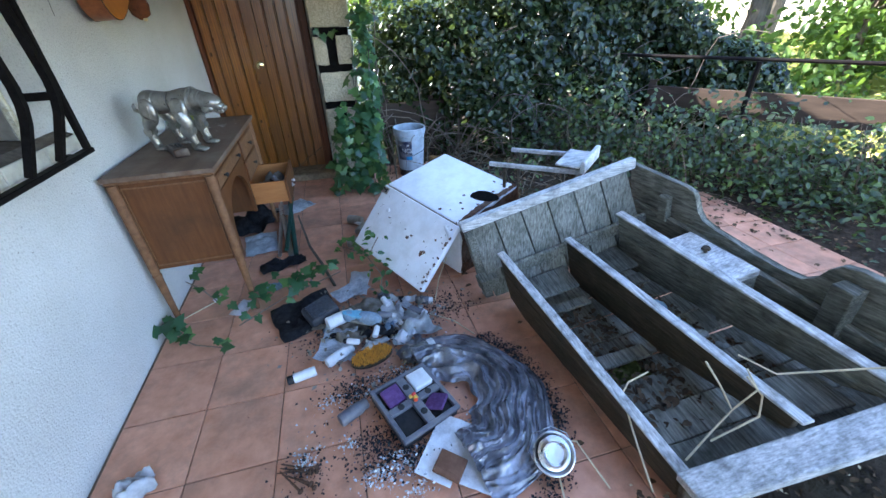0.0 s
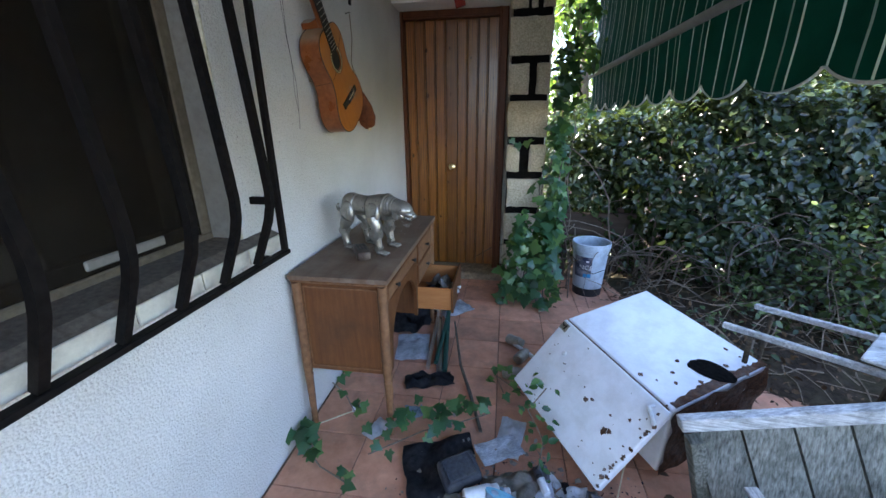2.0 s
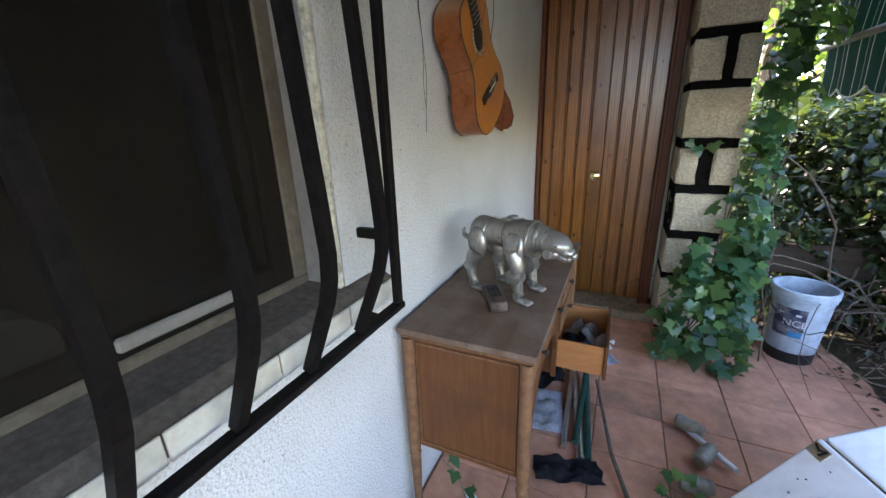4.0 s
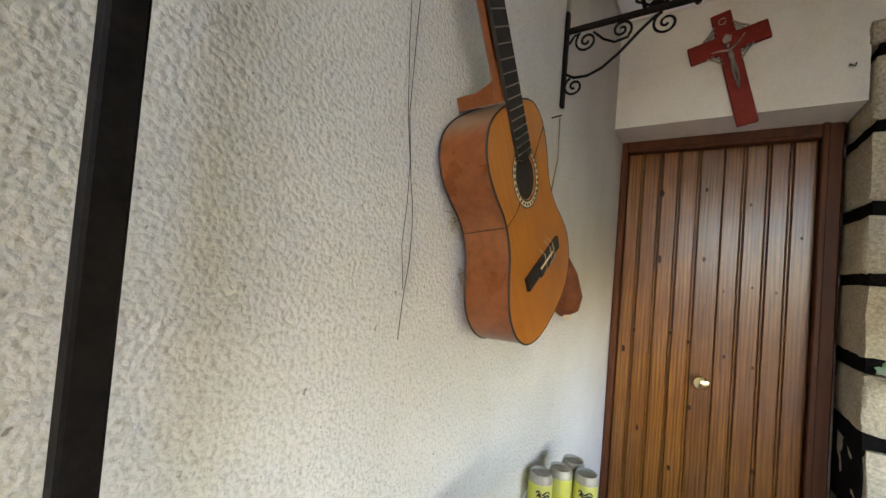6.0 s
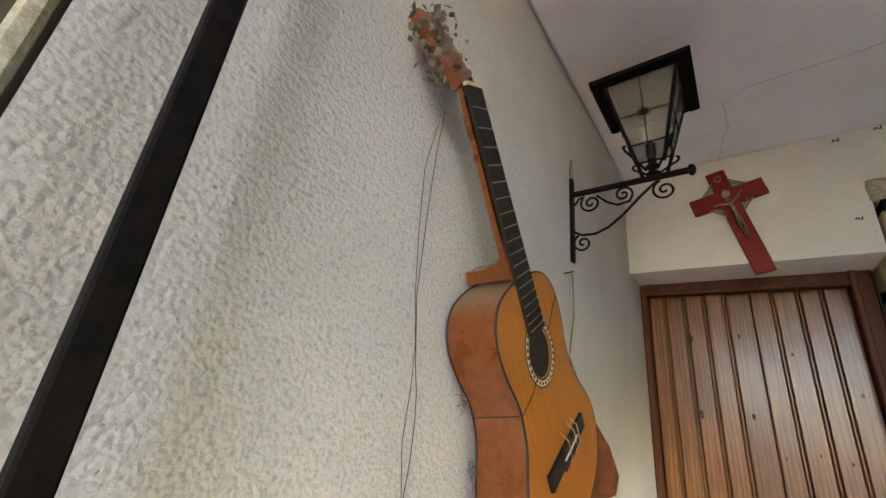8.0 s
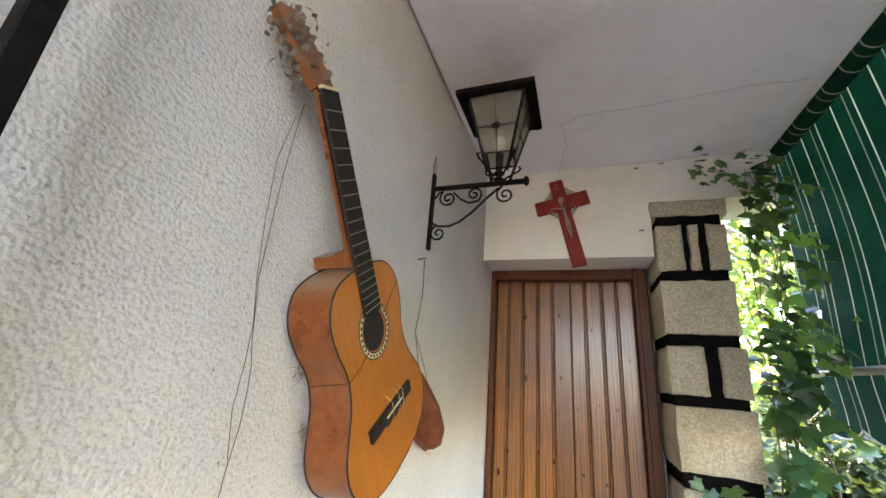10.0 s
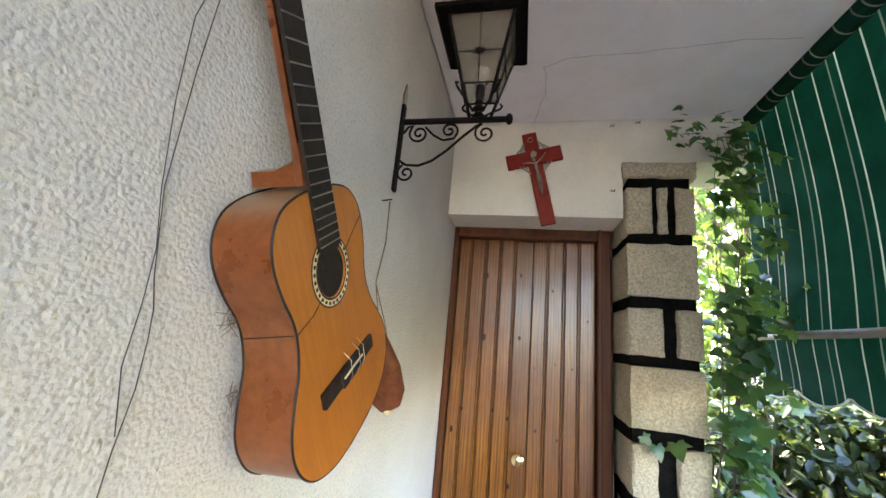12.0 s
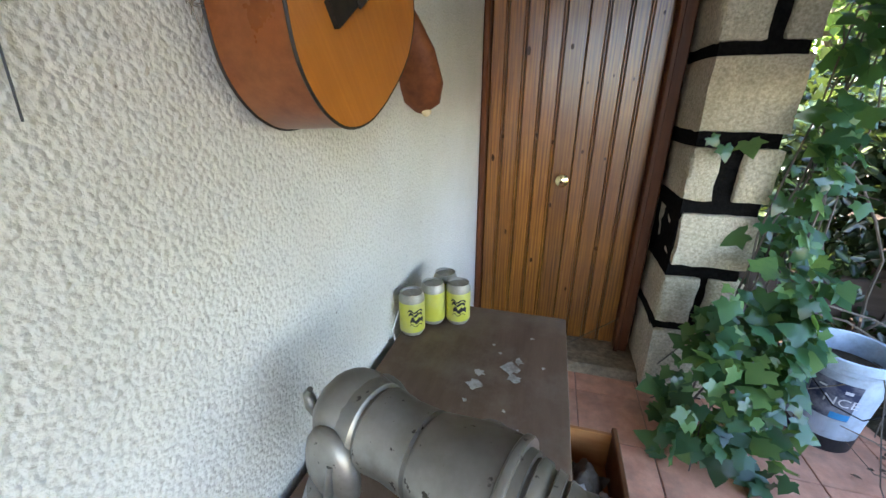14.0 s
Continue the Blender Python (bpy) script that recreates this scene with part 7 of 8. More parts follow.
rag("magazine_page", 0.80, 1.575, 0.0, 0.15, 0.20, -18, PRINTED, "wet blue printed page curled on the tiles", "paper", 0.03, 9, 6, curl=0.02)
cyl_thing("white_tub", 0.765, 1.685, 0.03, 0.13, 22, WHITEPL, "white plastic tub with a green label on the heap", "tub", z=0.03)
cyl_thing("shampoo_bottle", 0.71, 1.452, 0.021, 0.115, 192, WHITEPL, "white bottle with a black cap lying on the tiles", "bottle", BLACKPL)
cyl_thing("lotion_bottle", 0.755, 1.475, 0.024, 0.13, 30, WHITEPL, "white flattened lotion bottle lying beside a brush", "bottle")
cyl_thing("glass_jar", 1.075, 1.405, 0.032, 0.15, 18, glass_mat("dirty_clear_plastic", (0.8, 0.85, 0.88), 0.15, 0.3), "clear dirty plastic bottle with a white cap", "bottle", WHITEPL)
cyl_thing("brown_bottle", 0.985, 1.60, 0.02, 0.08, 25, mat("amber_bottle", (0.16, 0.07, 0.03), (0.26, 0.12, 0.05), 20, 9, 0.3), "small amber bottle on the heap", "bottle")
for k, (x, y, rz, r_, l_) in enumerate(((1.12, 1.58, 35, .016, .08), (1.16, 1.7, -40, .02, .09), (0.97, 1.56, 70, .014, .07), (0.83, 1.72, 15, .018, .1), (1.06, 1.75, 110, .015, .075), (1.0, 1.69, -15, .017, .09), (0.9, 1.53, 160, .013, .07))):
    cyl_thing("small_bottle", x, y, r_, l_, rz, (WHITEPL, GREYPL, WHITEPL, BLUEGREY)[k % 4], "small plastic bottle, grubby, lying in the rubbish heap", "bottle", (BLACKPL, WHITEPL)[k % 2], z=0.02 + 0.004 * k, tilt=R.uniform(-12, 12))["group"] = "bottles in the heap"
cyl_thing("grey_tube", 0.80, 1.18, 0.025, 0.115, 28, GREYPL, "grey plastic tube lying on the tiles", "tube")
cyl_thing("small_flask", 1.205, 1.79, 0.02, 0.09, -22, GREYPL, "small grey vial under the fallen refrigerator door", "vial", WHITEPL)
rag("clear_bag", 1.14, 1.62, 0.0, 0.22, 0.2, 10, mat("milky_film", (0.45, 0.47, 0.48), (0.7, 0.72, 0.73), 30, 12, 0.25, bmp=0.4, dirt=(0.2, 0.2, 0.17), dirt_amt=0.7), "milky torn plastic bag on the heap", "plastic bag", 0.08, 13, 7)
rag("white_scrap", 1.09, 1.70, 0.0, 0.1, 0.1, 40, PAPER, "crumpled white scrap of paper on the heap", "paper", 0.06, 18, 8)
rag("white_scrap", 1.2, 1.665, 0.0, 0.08, 0.07, 10, PAPER, "crumpled white scrap of paper on the heap", "paper", 0.06, 18, 9)
rag("tissue", 0.15, 1.135, 0.0, 0.11, 0.10, 30, PAPER, "crumpled white tissue against the wall", "tissue", 0.06, 17, 10)
# scrubbing brush, bristles up
t = thing("scrubbing_brush", 0.945, 1.455, 0.032, 16, 0, 14, label="oval scrubbing brush with orange bristles upwards", category="brush")
ov = [(0.092 * math.cos(a), 0.043 * math.sin(a)) for a in [2 * math.pi * k / 28 for k in range(28)]]
part("back", slab(B(), ov, -0.012, 0.008), DARKWOOD, t)
bm = B()
rr_ = random.Random(9)
for i in range(-13, 14):
    for j in range(-6, 7):
        x, y = i * 0.0068 + rr_.uniform(-.001, .001), j * 0.0066 + rr_.uniform(-.001, .001)
        if (x / 0.089) ** 2 + (y / 0.04) ** 2 < 1:
            tube(bm, [(x, y, 0.008), (x + rr_.uniform(-.004, .004), y + rr_.uniform(-.004, .004), 0.022 + rr_.uniform(-.002, .002))], [0.0028, 0.0022], 4)
part("bristles", bm, BRISTLE, t, "short orange bristle tufts")["kind"] = "stuff"
# vanity tray
t = thing("vanity_tray", 1.075, 1.17, 0.045, 5, 3, 23, label="grey plastic vanity tray with purple felt compartments", category="tray")
part("body", boxb(-0.118, -0.118, -0.035, 0.118, 0.118, 0.0, bevel=0.006), BLACKPL, t, smooth=False)
bm = B()
for a in ((-.122, -.122, .122, -.106), (-.122, .106, .122, .122), (-.122, -.106, -.106, .106), (.106, -.106, .122, .106), (-.018, -.106, .018, .106), (-.106, -.014, -.018, .014), (.018, -.014, .106, .014)):
    box(bm, a[0], a[1], 0.001, a[2], a[3], 0.02, bevel=0.002)
part("divider", bm, GREYPL, t, "grey plastic rim and dividers", smooth=False)
for cx_, cy_, rz, tl in ((-0.062, 0.06, 6, 14), (0.062, -0.06, 34, -20)):
    pad = part("felt_pad", boxb(-0.038, -0.036, 0.012, 0.038, 0.036, 0.026, bevel=0.003, m=pose(cx_, cy_, 0, tl, 8, rz)), PURPLE, t, "purple felt pad", smooth=False)
part("white_box", boxb(0.022, 0.024, 0.004, 0.102, 0.1, 0.03, bevel=0.004), WHITEPL, t, smooth=False)
# black discs on the dividers imitate the dark of holes
for k in range(4):
    part("finger_hole", lathe(B(), [(0.001, 0.0203), (0.013, 0.0204), (0.011, 0.0212), (0.001, 0.0206)], 16, Matrix.Translation(((0.06, 0, 0), (-0.06, 0, 0), (0, 0.06, 0), (0, -0.06, 0))[k])), BLACKPL, t)
for k, c in enumerate(((0.6, 0.4, 0.05), (0.6, 0.08, 0.03), (0.7, 0.45, 0.1), (0.5, 0.3, 0.05), (0.55, 0.06, 0.05))):
    part("bead", blob(B(), (R.uniform(-.014, .014), R.uniform(-.014, .014), 0.02 + 0.004 * k), 0.009, 0.008, 0.008), mat("bead_%s" % "abcde"[k], c, tuple(q * 1.2 for q in c), 30, 9, 0.3), t)
# card with wallet
t = thing("white_card", 1.2, 0.955, 0.012, 1, 2, -38, label="bent sheet of dirty white card on the tiles", category="card")
bm = B()
for sgn in (-1, 1):
    g = [[bm.verts.new((sgn * 0.125 * i / 8, -0.115 + 0.23 * j / 12 + 0.012 * sgn, 0.004 + 0.006 * noise.noise((i * 0.5 + sgn * 9, j * 0.5, 2)) + (0.012 * (i / 8) ** 2 if sgn > 0 else 0))) for j in range(13)] for i in range(9)]
    for i in range(8):
        for j in range(12):
            bm.faces.new((g[i][j], g[i + 1][j], g[i + 1][j + 1], g[i][j + 1]))
bmesh.ops.recalc_face_normals(bm, faces=bm.faces)
bmesh.ops.solidify(bm, geom=bm.faces[:], thickness=0.002)
part("sheet", bm, PAPER, t)
t = thing("wallet", 1.14, 0.915, 0.022, 2, 3, -40, label="old brown leather wallet lying on white card", category="wallet")
part("cover", boxb(-0.047, -0.04, 0, 0.047, 0.04, 0.013, bevel=0.005, seg=2), WALLET, t)
part("flap_edge", boxb(-0.044, -0.037, 0.0133, 0.044, -0.022, 0.016, bevel=0.001), WALLET, t)
# aluminium pot with lid
t = thing("tin_pot", 1.465, 0.845, 0.062, 32, -14, 0, label="small dented aluminium pot with a loose lid on its side", category="pot")
part("bowl", lathe(B(), [(0.04, -0.06), (0.05, -0.054), (0.058, 0.02), (0.066, 0.022), (0.066, 0.027), (0.062, 0.029), (0.054, 0.02), (0.046, -0.048), (0.001, -0.05)], 36), STEEL, t)
part("lid", lathe(B(), [(0.001, 0.024), (0.03, 0.026), (0.036, 0.032), (0.042, 0.026), (0.052, 0.024), (0.053, 0.02)], 36, pose(0.0, 0.002, 0, 4, 3, 0)), STEEL, t)
part("wire_handle", tube(B(), [(-0.066, 0, 0.02), (-0.07, 0.035, -0.01), (-0.035, 0.07, -0.03), (0.035, 0.07, -0.03), (0.07, 0.035, -0.01), (0.066, 0, 0.02)], 0.0018, 5), STEEL, t)
# rusty spikes
for k in range(8):
    t0 = R.uniform(-.05, .05)
    ob = part("rusty_spike", tube(B(), [(-0.055, 0, 0), (0.045, 0, 0.0), (0.05, 0, 0), (0.056, 0, 0)], [0.002, 0.004, 0.0085, 0.0085], 7), RUST)
    ob.matrix_world = pose(0.655 + R.uniform(-.02, .02), 1.03 + R.uniform(-.03, .03), 0.006 + 0.004 * k * 0.5, 0, R.uniform(-4, 4), -20 + R.uniform(-35, 35))
    tagged(ob, "long rusty iron spike in a small pile", "spike", "pile of spikes")
# poles, stick, papers and cloth under the table
for k, (dx, mt, r) in enumerate(((0, STEEL, 0.017), (0.042, GREENSTICK, 0.015), (-0.042, STEEL, 0.012), (0.018, GREENSTICK, 0.013))):
    ob = part("pole", tube(B(), [(0, -0.30, 0), (0, 0.42, 0.03)], r, 12), mt)
    ob.matrix_world = pose(0.50 + dx, 2.74 + 0.02 * k, 0.02 + (0.025 if k == 3 else 0), 2, 0, 9 - 3 * k)
    tagged(ob, "metal tent pole lying in a bundle under the table", "pole", "bundle of poles")
tagged(part("stick", tube(B(), [(0.57, 2.95, 0.05), (0.66, 2.5, 0.03), (0.73, 2.3, 0.015), (0.80, 2.06, 0.008)], [0.006, 0.008, 0.009, 0.008], 7), BARK), "crooked dark stick lying on the tiles", "stick")
rag("black_cloth", 0.5, 2.37, 0.0, 0.26, 0.12, 15, DARKCLOTH, "strip of black wet cloth beside the poles", "cloth", 0.05, 10, 11)
rag("newspaper", 0.34, 2.68, 0.0, 0.2, 0.28, 10, PRINTED, "crumpled old newspaper under the table", "newspaper", 0.03, 9, 12)
rag("newspaper", 0.52, 3.22, 0.0, 0.26, 0.2, 40, PRINTED, "crumpled old newspaper under the open drawer", "newspaper", 0.04, 9, 13)
rag("dark_sack", 0.27, 2.98, 0.0, 0.3, 0.3, 0, DARKCLOTH, "dark brown sack heaped under the table", "sack", 0.14, 5, 15)
rag("paper_scrap", 0.33, 2.0, 0.0, 0.12, 0.08, 60, PAPER, "torn paper at the foot of the table leg", "paper", 0.03, 12, 16)
rag("plastic_scrap", 0.49, 2.10, 0.03, 0.09, 0.08, 20, BLUEGREY, "pale blue scrap among the vine leaves", "scrap", 0.04, 12, 17)
t = thing("plastic_flower", 0.19, 2.09, 0.004, 0, 0, 35, label="white plastic flower on a straight stem on the tiles", category="flower")
part("stem", tube(B(), [(-0.16, 0, 0.004), (0.0, 0, 0.012)], 0.003, 6), STRAW, t)
bm = B()
for k in range(5):
    blob(bm, (0.012 + 0.012 * math.cos(k * 1.256), 0.014 * math.sin(k * 1.256), 0.02), 0.012, 0.010, 0.012, 8, 6)
part("petals", bm, WHITEPL, t)
# drink cans by the fridge
for k, (x, y, rz) in enumerate(((0.92, 2.82, -30), (0.895, 2.46, 10), (0.975, 2.59, 60))):
    cyl_thing("crushed_can", x, y, 0.031, 0.11, rz, CANMET, "faded drink can lying on the tiles", "can", prof=[(0.024, 0), (0.031, 0.008), (0.031, 0.085), (0.027, 0.088)])["group"] = "cans on the floor"
tagged(part("tube_piece", tube(B(), [(0.96, 2.78, 0.02), (1.10, 2.60, 0.03)], 0.012, 10), WHITEPL), "short white plastic pipe near the refrigerator", "pipe")
# crumbs, pills and bits around the heap
rng = np.random.default_rng(8)
t = thing("scattered_bits", 1.0, 1.2, 0, label="small grey and black bits strewn on the tiles", category="debris", kind="stuff")


def strewn(spots, lift=0.008):
    return np.concatenate([np.stack([rng.normal(a, sx, m_), rng.normal(b, sy, m_), np.abs(rng.normal(0, lift, m_)) + 0.004], 1) for a, b, sx, sy, m_ in spots])


c = strewn(((1.0, 1.2, .17, .2, 180), (0.7, 1.05, .05, .05, 40), (0.85, 1.3, .08, .06, 60)))
half = len(c) // 2
leaf_cloud("pale_bits", "small", c[:half] - [1.0, 1.2, 0], rng.uniform(0.004, 0.012, half), GREYPL, t, np.tile([[0, 0, 1.2]], (half, 1)), 5, droop=0)
leaf_cloud("dark_bits", "oval", c[half:] - [1.0, 1.2, 0], rng.uniform(0.005, 0.016, len(c) - half), BLACKPL, t, np.tile([[0, 0, 1.0]], (len(c) - half, 1)), 6, droop=0)
n = 420
c = np.stack([rng.normal(1.0, 0.17, n), rng.normal(1.68, 0.16, n), np.abs(rng.normal(0, .02, n)) + 0.004], 1)
leaf_cloud("heap_bits", "small", c - [1.0, 1.2, 0], rng.uniform(0.008, 0.035, n), TAUPE, t, np.tile([[0, 0, 1.0]], (n, 1)), 7, droop=0)

# dark crumbs banked along the sheet, the tray and the foot of the hutch
ang = rng.uniform(-1.2, 0.9, 1500)
rad = rng.normal(0.425, 0.022, 1500)
c1 = np.stack([1.165 + rad * np.cos(ang), 1.115 + rad * np.sin(ang) * 1.04, np.abs(rng.normal(0, .008, 1500)) + 0.004], 1)
c2 = strewn(((0.93, 1.06, .06, .05, 450), (1.0, 1.0, .07, .04, 380), (1.1, 1.08, .08, .06, 350), (0.86, 1.31, .05, .035, 350), (1.02, 1.33, .07, .03, 350), (0.78, 1.66, .09, .08, 450), (1.0, 1.66, .13, .1, 700), (1.33, 1.72, .09, .06, 500), (0.67, 1.03, .04, .04, 90)))
c = np.concatenate([c1, c2])
c = c[c[:, 0] > 0.3]
leaf_cloud("black_crumbs", "small", c - [1.0, 1.2, 0], rng.uniform(0.004, 0.016, len(c)), DARKCLOTH, t, np.tile([[0, 0, 0.6]], (len(c), 1)), 9, droop=0)
c = strewn(((0.674, 1.072, .022, .02, 90), (0.914, 0.959, .035, .025, 150), (0.993, 0.98, .035, .03, 170), (0.827, 1.087, .02, .015, 40), (0.757, 1.293, .02, .015, 45), (1.02, 0.88, .03, .02, 90), (0.86, 1.28, .05, .03, 110), (1.06, 1.36, .05, .03, 100), (1.28, 1.0, .05, .05, 60), (1.08, 1.62, .1, .09, 160), (0.73, 1.2, .05, .06, 14)), 0.012)
leaf_cloud("pale_florets", "small", c - [1.0, 1.2, 0], rng.uniform(0.005, 0.015, len(c)), PRINTED, t, None, 10, droop=0)


for k in range(56):
    x, y = 1.03 + R.gauss(0, 0.14), 1.65 + R.gauss(0, 0.10)
    mt = (PAPER, PRINTED, TAUPE, WHITEPL, PAPER, GREYPL, BLUEGREY, DARKCLOTH)[k % 8]
    rag("litter_scrap", x, y, 0.003 + 0.0006 * k, R.uniform(.03, .085), R.uniform(.025, .07), R.uniform(0, 180), mt, ("crumpled scrap of white paper on the heap", "torn printed scrap on the heap", "dirty scrap of cloth on the heap", "broken piece of white plastic on the heap", "crumpled scrap of white paper on the heap", "broken piece of grey plastic on the heap", "scrap of blue-grey cloth on the heap", "scrap of black cloth on the heap")[k % 8], "scrap", R.uniform(.015, .04), R.uniform(12, 22), 50 + k, 10)


# ---- vines on the tiles ----
def vine(name, path, nleaf, size, seed, spread=0.05, lift=0.05, label="young green creeper with lobed leaves on the tiles", kind="ivy"):
    rg = np.random.default_rng(seed)
    t = thing(name, *path[0], label=label, category="creeper")
    o = Vector(path[0])
    part("stem", tube(B(), [Vector(p) - o for p in path], 0.003, 5), TWIG, t)
    bv, bf = leaf_shape(kind)
    me = bpy.data.meshes.new("leaf")
    me.from_pydata(bv.tolist(), [], bf)
    me.polygons.foreach_set("use_smooth", [True] * len(me.polygons))
    me.materials.append(IVYLEAF)
    for k in range(nleaf):
        f = rg.uniform(0, len(path) - 1.001)
        i = int(f)
        p = Vector(path[i]).lerp(Vector(path[i + 1]), f - i) - o + Vector((rg.normal(0, spread), rg.normal(0, spread), abs(rg.normal(lift, lift * 0.6)) + 0.012))
        nv = Vector((rg.normal(0, .45), rg.normal(-0.5, .4), 1)).normalized()
        tp_ = Vector(rg.normal(0, 1, 3))
        tp_.z -= 0.3
        tp_ = (tp_ - nv * tp_.dot(nv)).normalized()
        s = float(rg.uniform(0.7, 1.15)) * size
        ob = new("leaf", me)
        ob.parent = t
        ob.matrix_local = Matrix.Translation(p) @ Matrix((tp_.cross(nv), tp_, nv)).transposed().to_4x4() @ Matrix.Diagonal((s, s, s, 1))


vine("creeper", [(0.04, 1.93, 0.01), (0.07, 1.84, 0.03), (0.17, 1.77, 0.015), (0.30, 1.72, 0.01)], 17, 0.062, 61, 0.035, 0.03)
vine("creeper", [(0.34, 1.86, 0.01), (0.55, 2.0, 0.03), (0.72, 2.06, 0.05), (0.84, 2.14, 0.04)], 36, 0.056, 62, 0.05, 0.06)
vine("creeper", [(1.02, 1.80, 0.01), (1.06, 1.95, 0.1), (1.0, 2.05, 0.16), (1.07, 2.06, 0.27)], 34, 0.042, 63, 0.03, 0.03, "thin creeper with small leaves in front of the refrigerator", "oval")
vine("creeper", [(0.9, 2.33, 0.01), (0.86, 2.45, 0.02), (1.0, 2.3, 0.03)], 10, 0.045, 64, 0.04, 0.02)
vine("creeper", [(0.22, 2.05, 0.02), (0.14, 2.12, 0.08), (0.09, 2.1, 0.16)], 6, 0.05, 65, 0.02, 0.02)

# ---- inside the lying hutch ----
rng = np.random.default_rng(17)
n = 900
uv = np.stack([np.where(rng.uniform(size=n) < .5, rng.uniform(.13, .38, n), rng.uniform(.44, .64, n)), rng.uniform(.3, 1.0, n)], 1)
pts = [HM @ Vector((a, b, -0.44 + abs(rng.normal(0, .012)) + (0.09 if b > 0.75 else 0))) + Vector((1.9, 1.2, 0)) for a, b in uv]
t = thing("hutch_litter", 1.9, 1.2, 0.0, label="dead leaves and splinters lying inside the hutch", category="leaf litter", kind="stuff")
leaf_cloud("leaf_bits", "oval", np.array([tuple(p - Vector((1.9, 1.2, 0))) for p in pts]), rng.uniform(0.012, 0.04, n), mat("dead_leaf_dark", (0.04, 0.028, 0.018), (0.14, 0.095, 0.055), 9, 3, 0.9, bmp=0.1, vary=0.4, island=True), t, np.tile([[0, 0, 1.5]], (n, 1)), 18, droop=0)
q = HM @ Vector((0.24, 0.80, -0.42)) + Vector((1.9, 1.2, 0))
rag("moss_cushion", q.x, q.y, q.z, 0.2, 0.22, 10, MOSS, "yellow-green moss cushion inside the hutch", "moss", 0.06, 14, 21)
q = HM @ Vector((0.52, 0.60, -0.36)) + Vector((1.9, 1.2, 0))
rag("blue_rag", q.x, q.y, q.z, 0.09, 0.24, 8, mat("pale_blue_cloth", (0.3, 0.48, 0.55), (0.5, 0.66, 0.72), 60, 9, 0.85, bmp=0.4), "pale blue rag lying inside the hutch", "rag", 0.05, 14, 22)
for k in range(14):
    q = HM @ Vector((0.50 + R.uniform(-.05, .08), 0.66 + 0.24 * k / 14, -0.37 + 0.05 * k / 14)) + Vector((1.9, 1.2, 0))
    ob = part("rubble_stone", blob(B(), (0, 0, 0.01), R.uniform(.012, .024), R.uniform(.010, .02), R.uniform(.008, .016), 8, 6), mat("rubble", (0.2, 0.22, 0.2), (0.36, 0.38, 0.35), 50, 9, 0.9, bmp=0.6) if k == 0 else bpy.data.materials["rubble"])
    ob.matrix_world = pose(q.x, q.y, q.z, 0, 16, R.uniform(0, 180))
    tagged(ob, "small grey lump of rubble in the hutch", "stone", "rubble in the hutch")
for path in ([(0.23, .85, -.2), (.15, .865, -.19), (.11, .89, -.2), (0.06, 1.0, -.22), (0.0, 1.15, -.26)], [(.34, .93, -.1), (.345, .98, -.16), (.33, 1.04, -.2), (.24, 1.07, -.22), (.13, 1.11, -.235)], [(.40, 1.0, -.12), (.40, 1.05, -.15), (.36, 1.085, -.18), (.22, 1.09, -.22)], [(.33, 1.04, -.2), (.40, 1.035, -.14), (.42, 0.98, -.12)], [(.46, .92, -.15), (.5, 1.0, -.17), (.7, 1.1, -.12)]):
    tagged(part("dry_stalk", tube(B(), [HM @ Vector(p) + Vector((1.9, 1.2, 0)) for p in path], 0.003, 6), STRAW), "pale dry plant stalk across the hutch", "stalk", "dry stalks")
for path in ([(1.30, 1.76, .01), (1.36, 1.9, .05), (1.44, 2.02, .1)], [(1.25, 1.68, .006), (1.35, 1.6, .006), (1.42, 1.48, .006)], [(1.47, 0.9, .05), (1.56, 0.86, .06), (1.6, 0.72, .01)], [(1.47, 0.82, .03), (1.44, 0.7, .01)]):
    tagged(part("dry_stalk", tube(B(), path, 0.003, 5), STRAW), "pale dry plant stalk on the tiles", "stalk", "dry stalks")


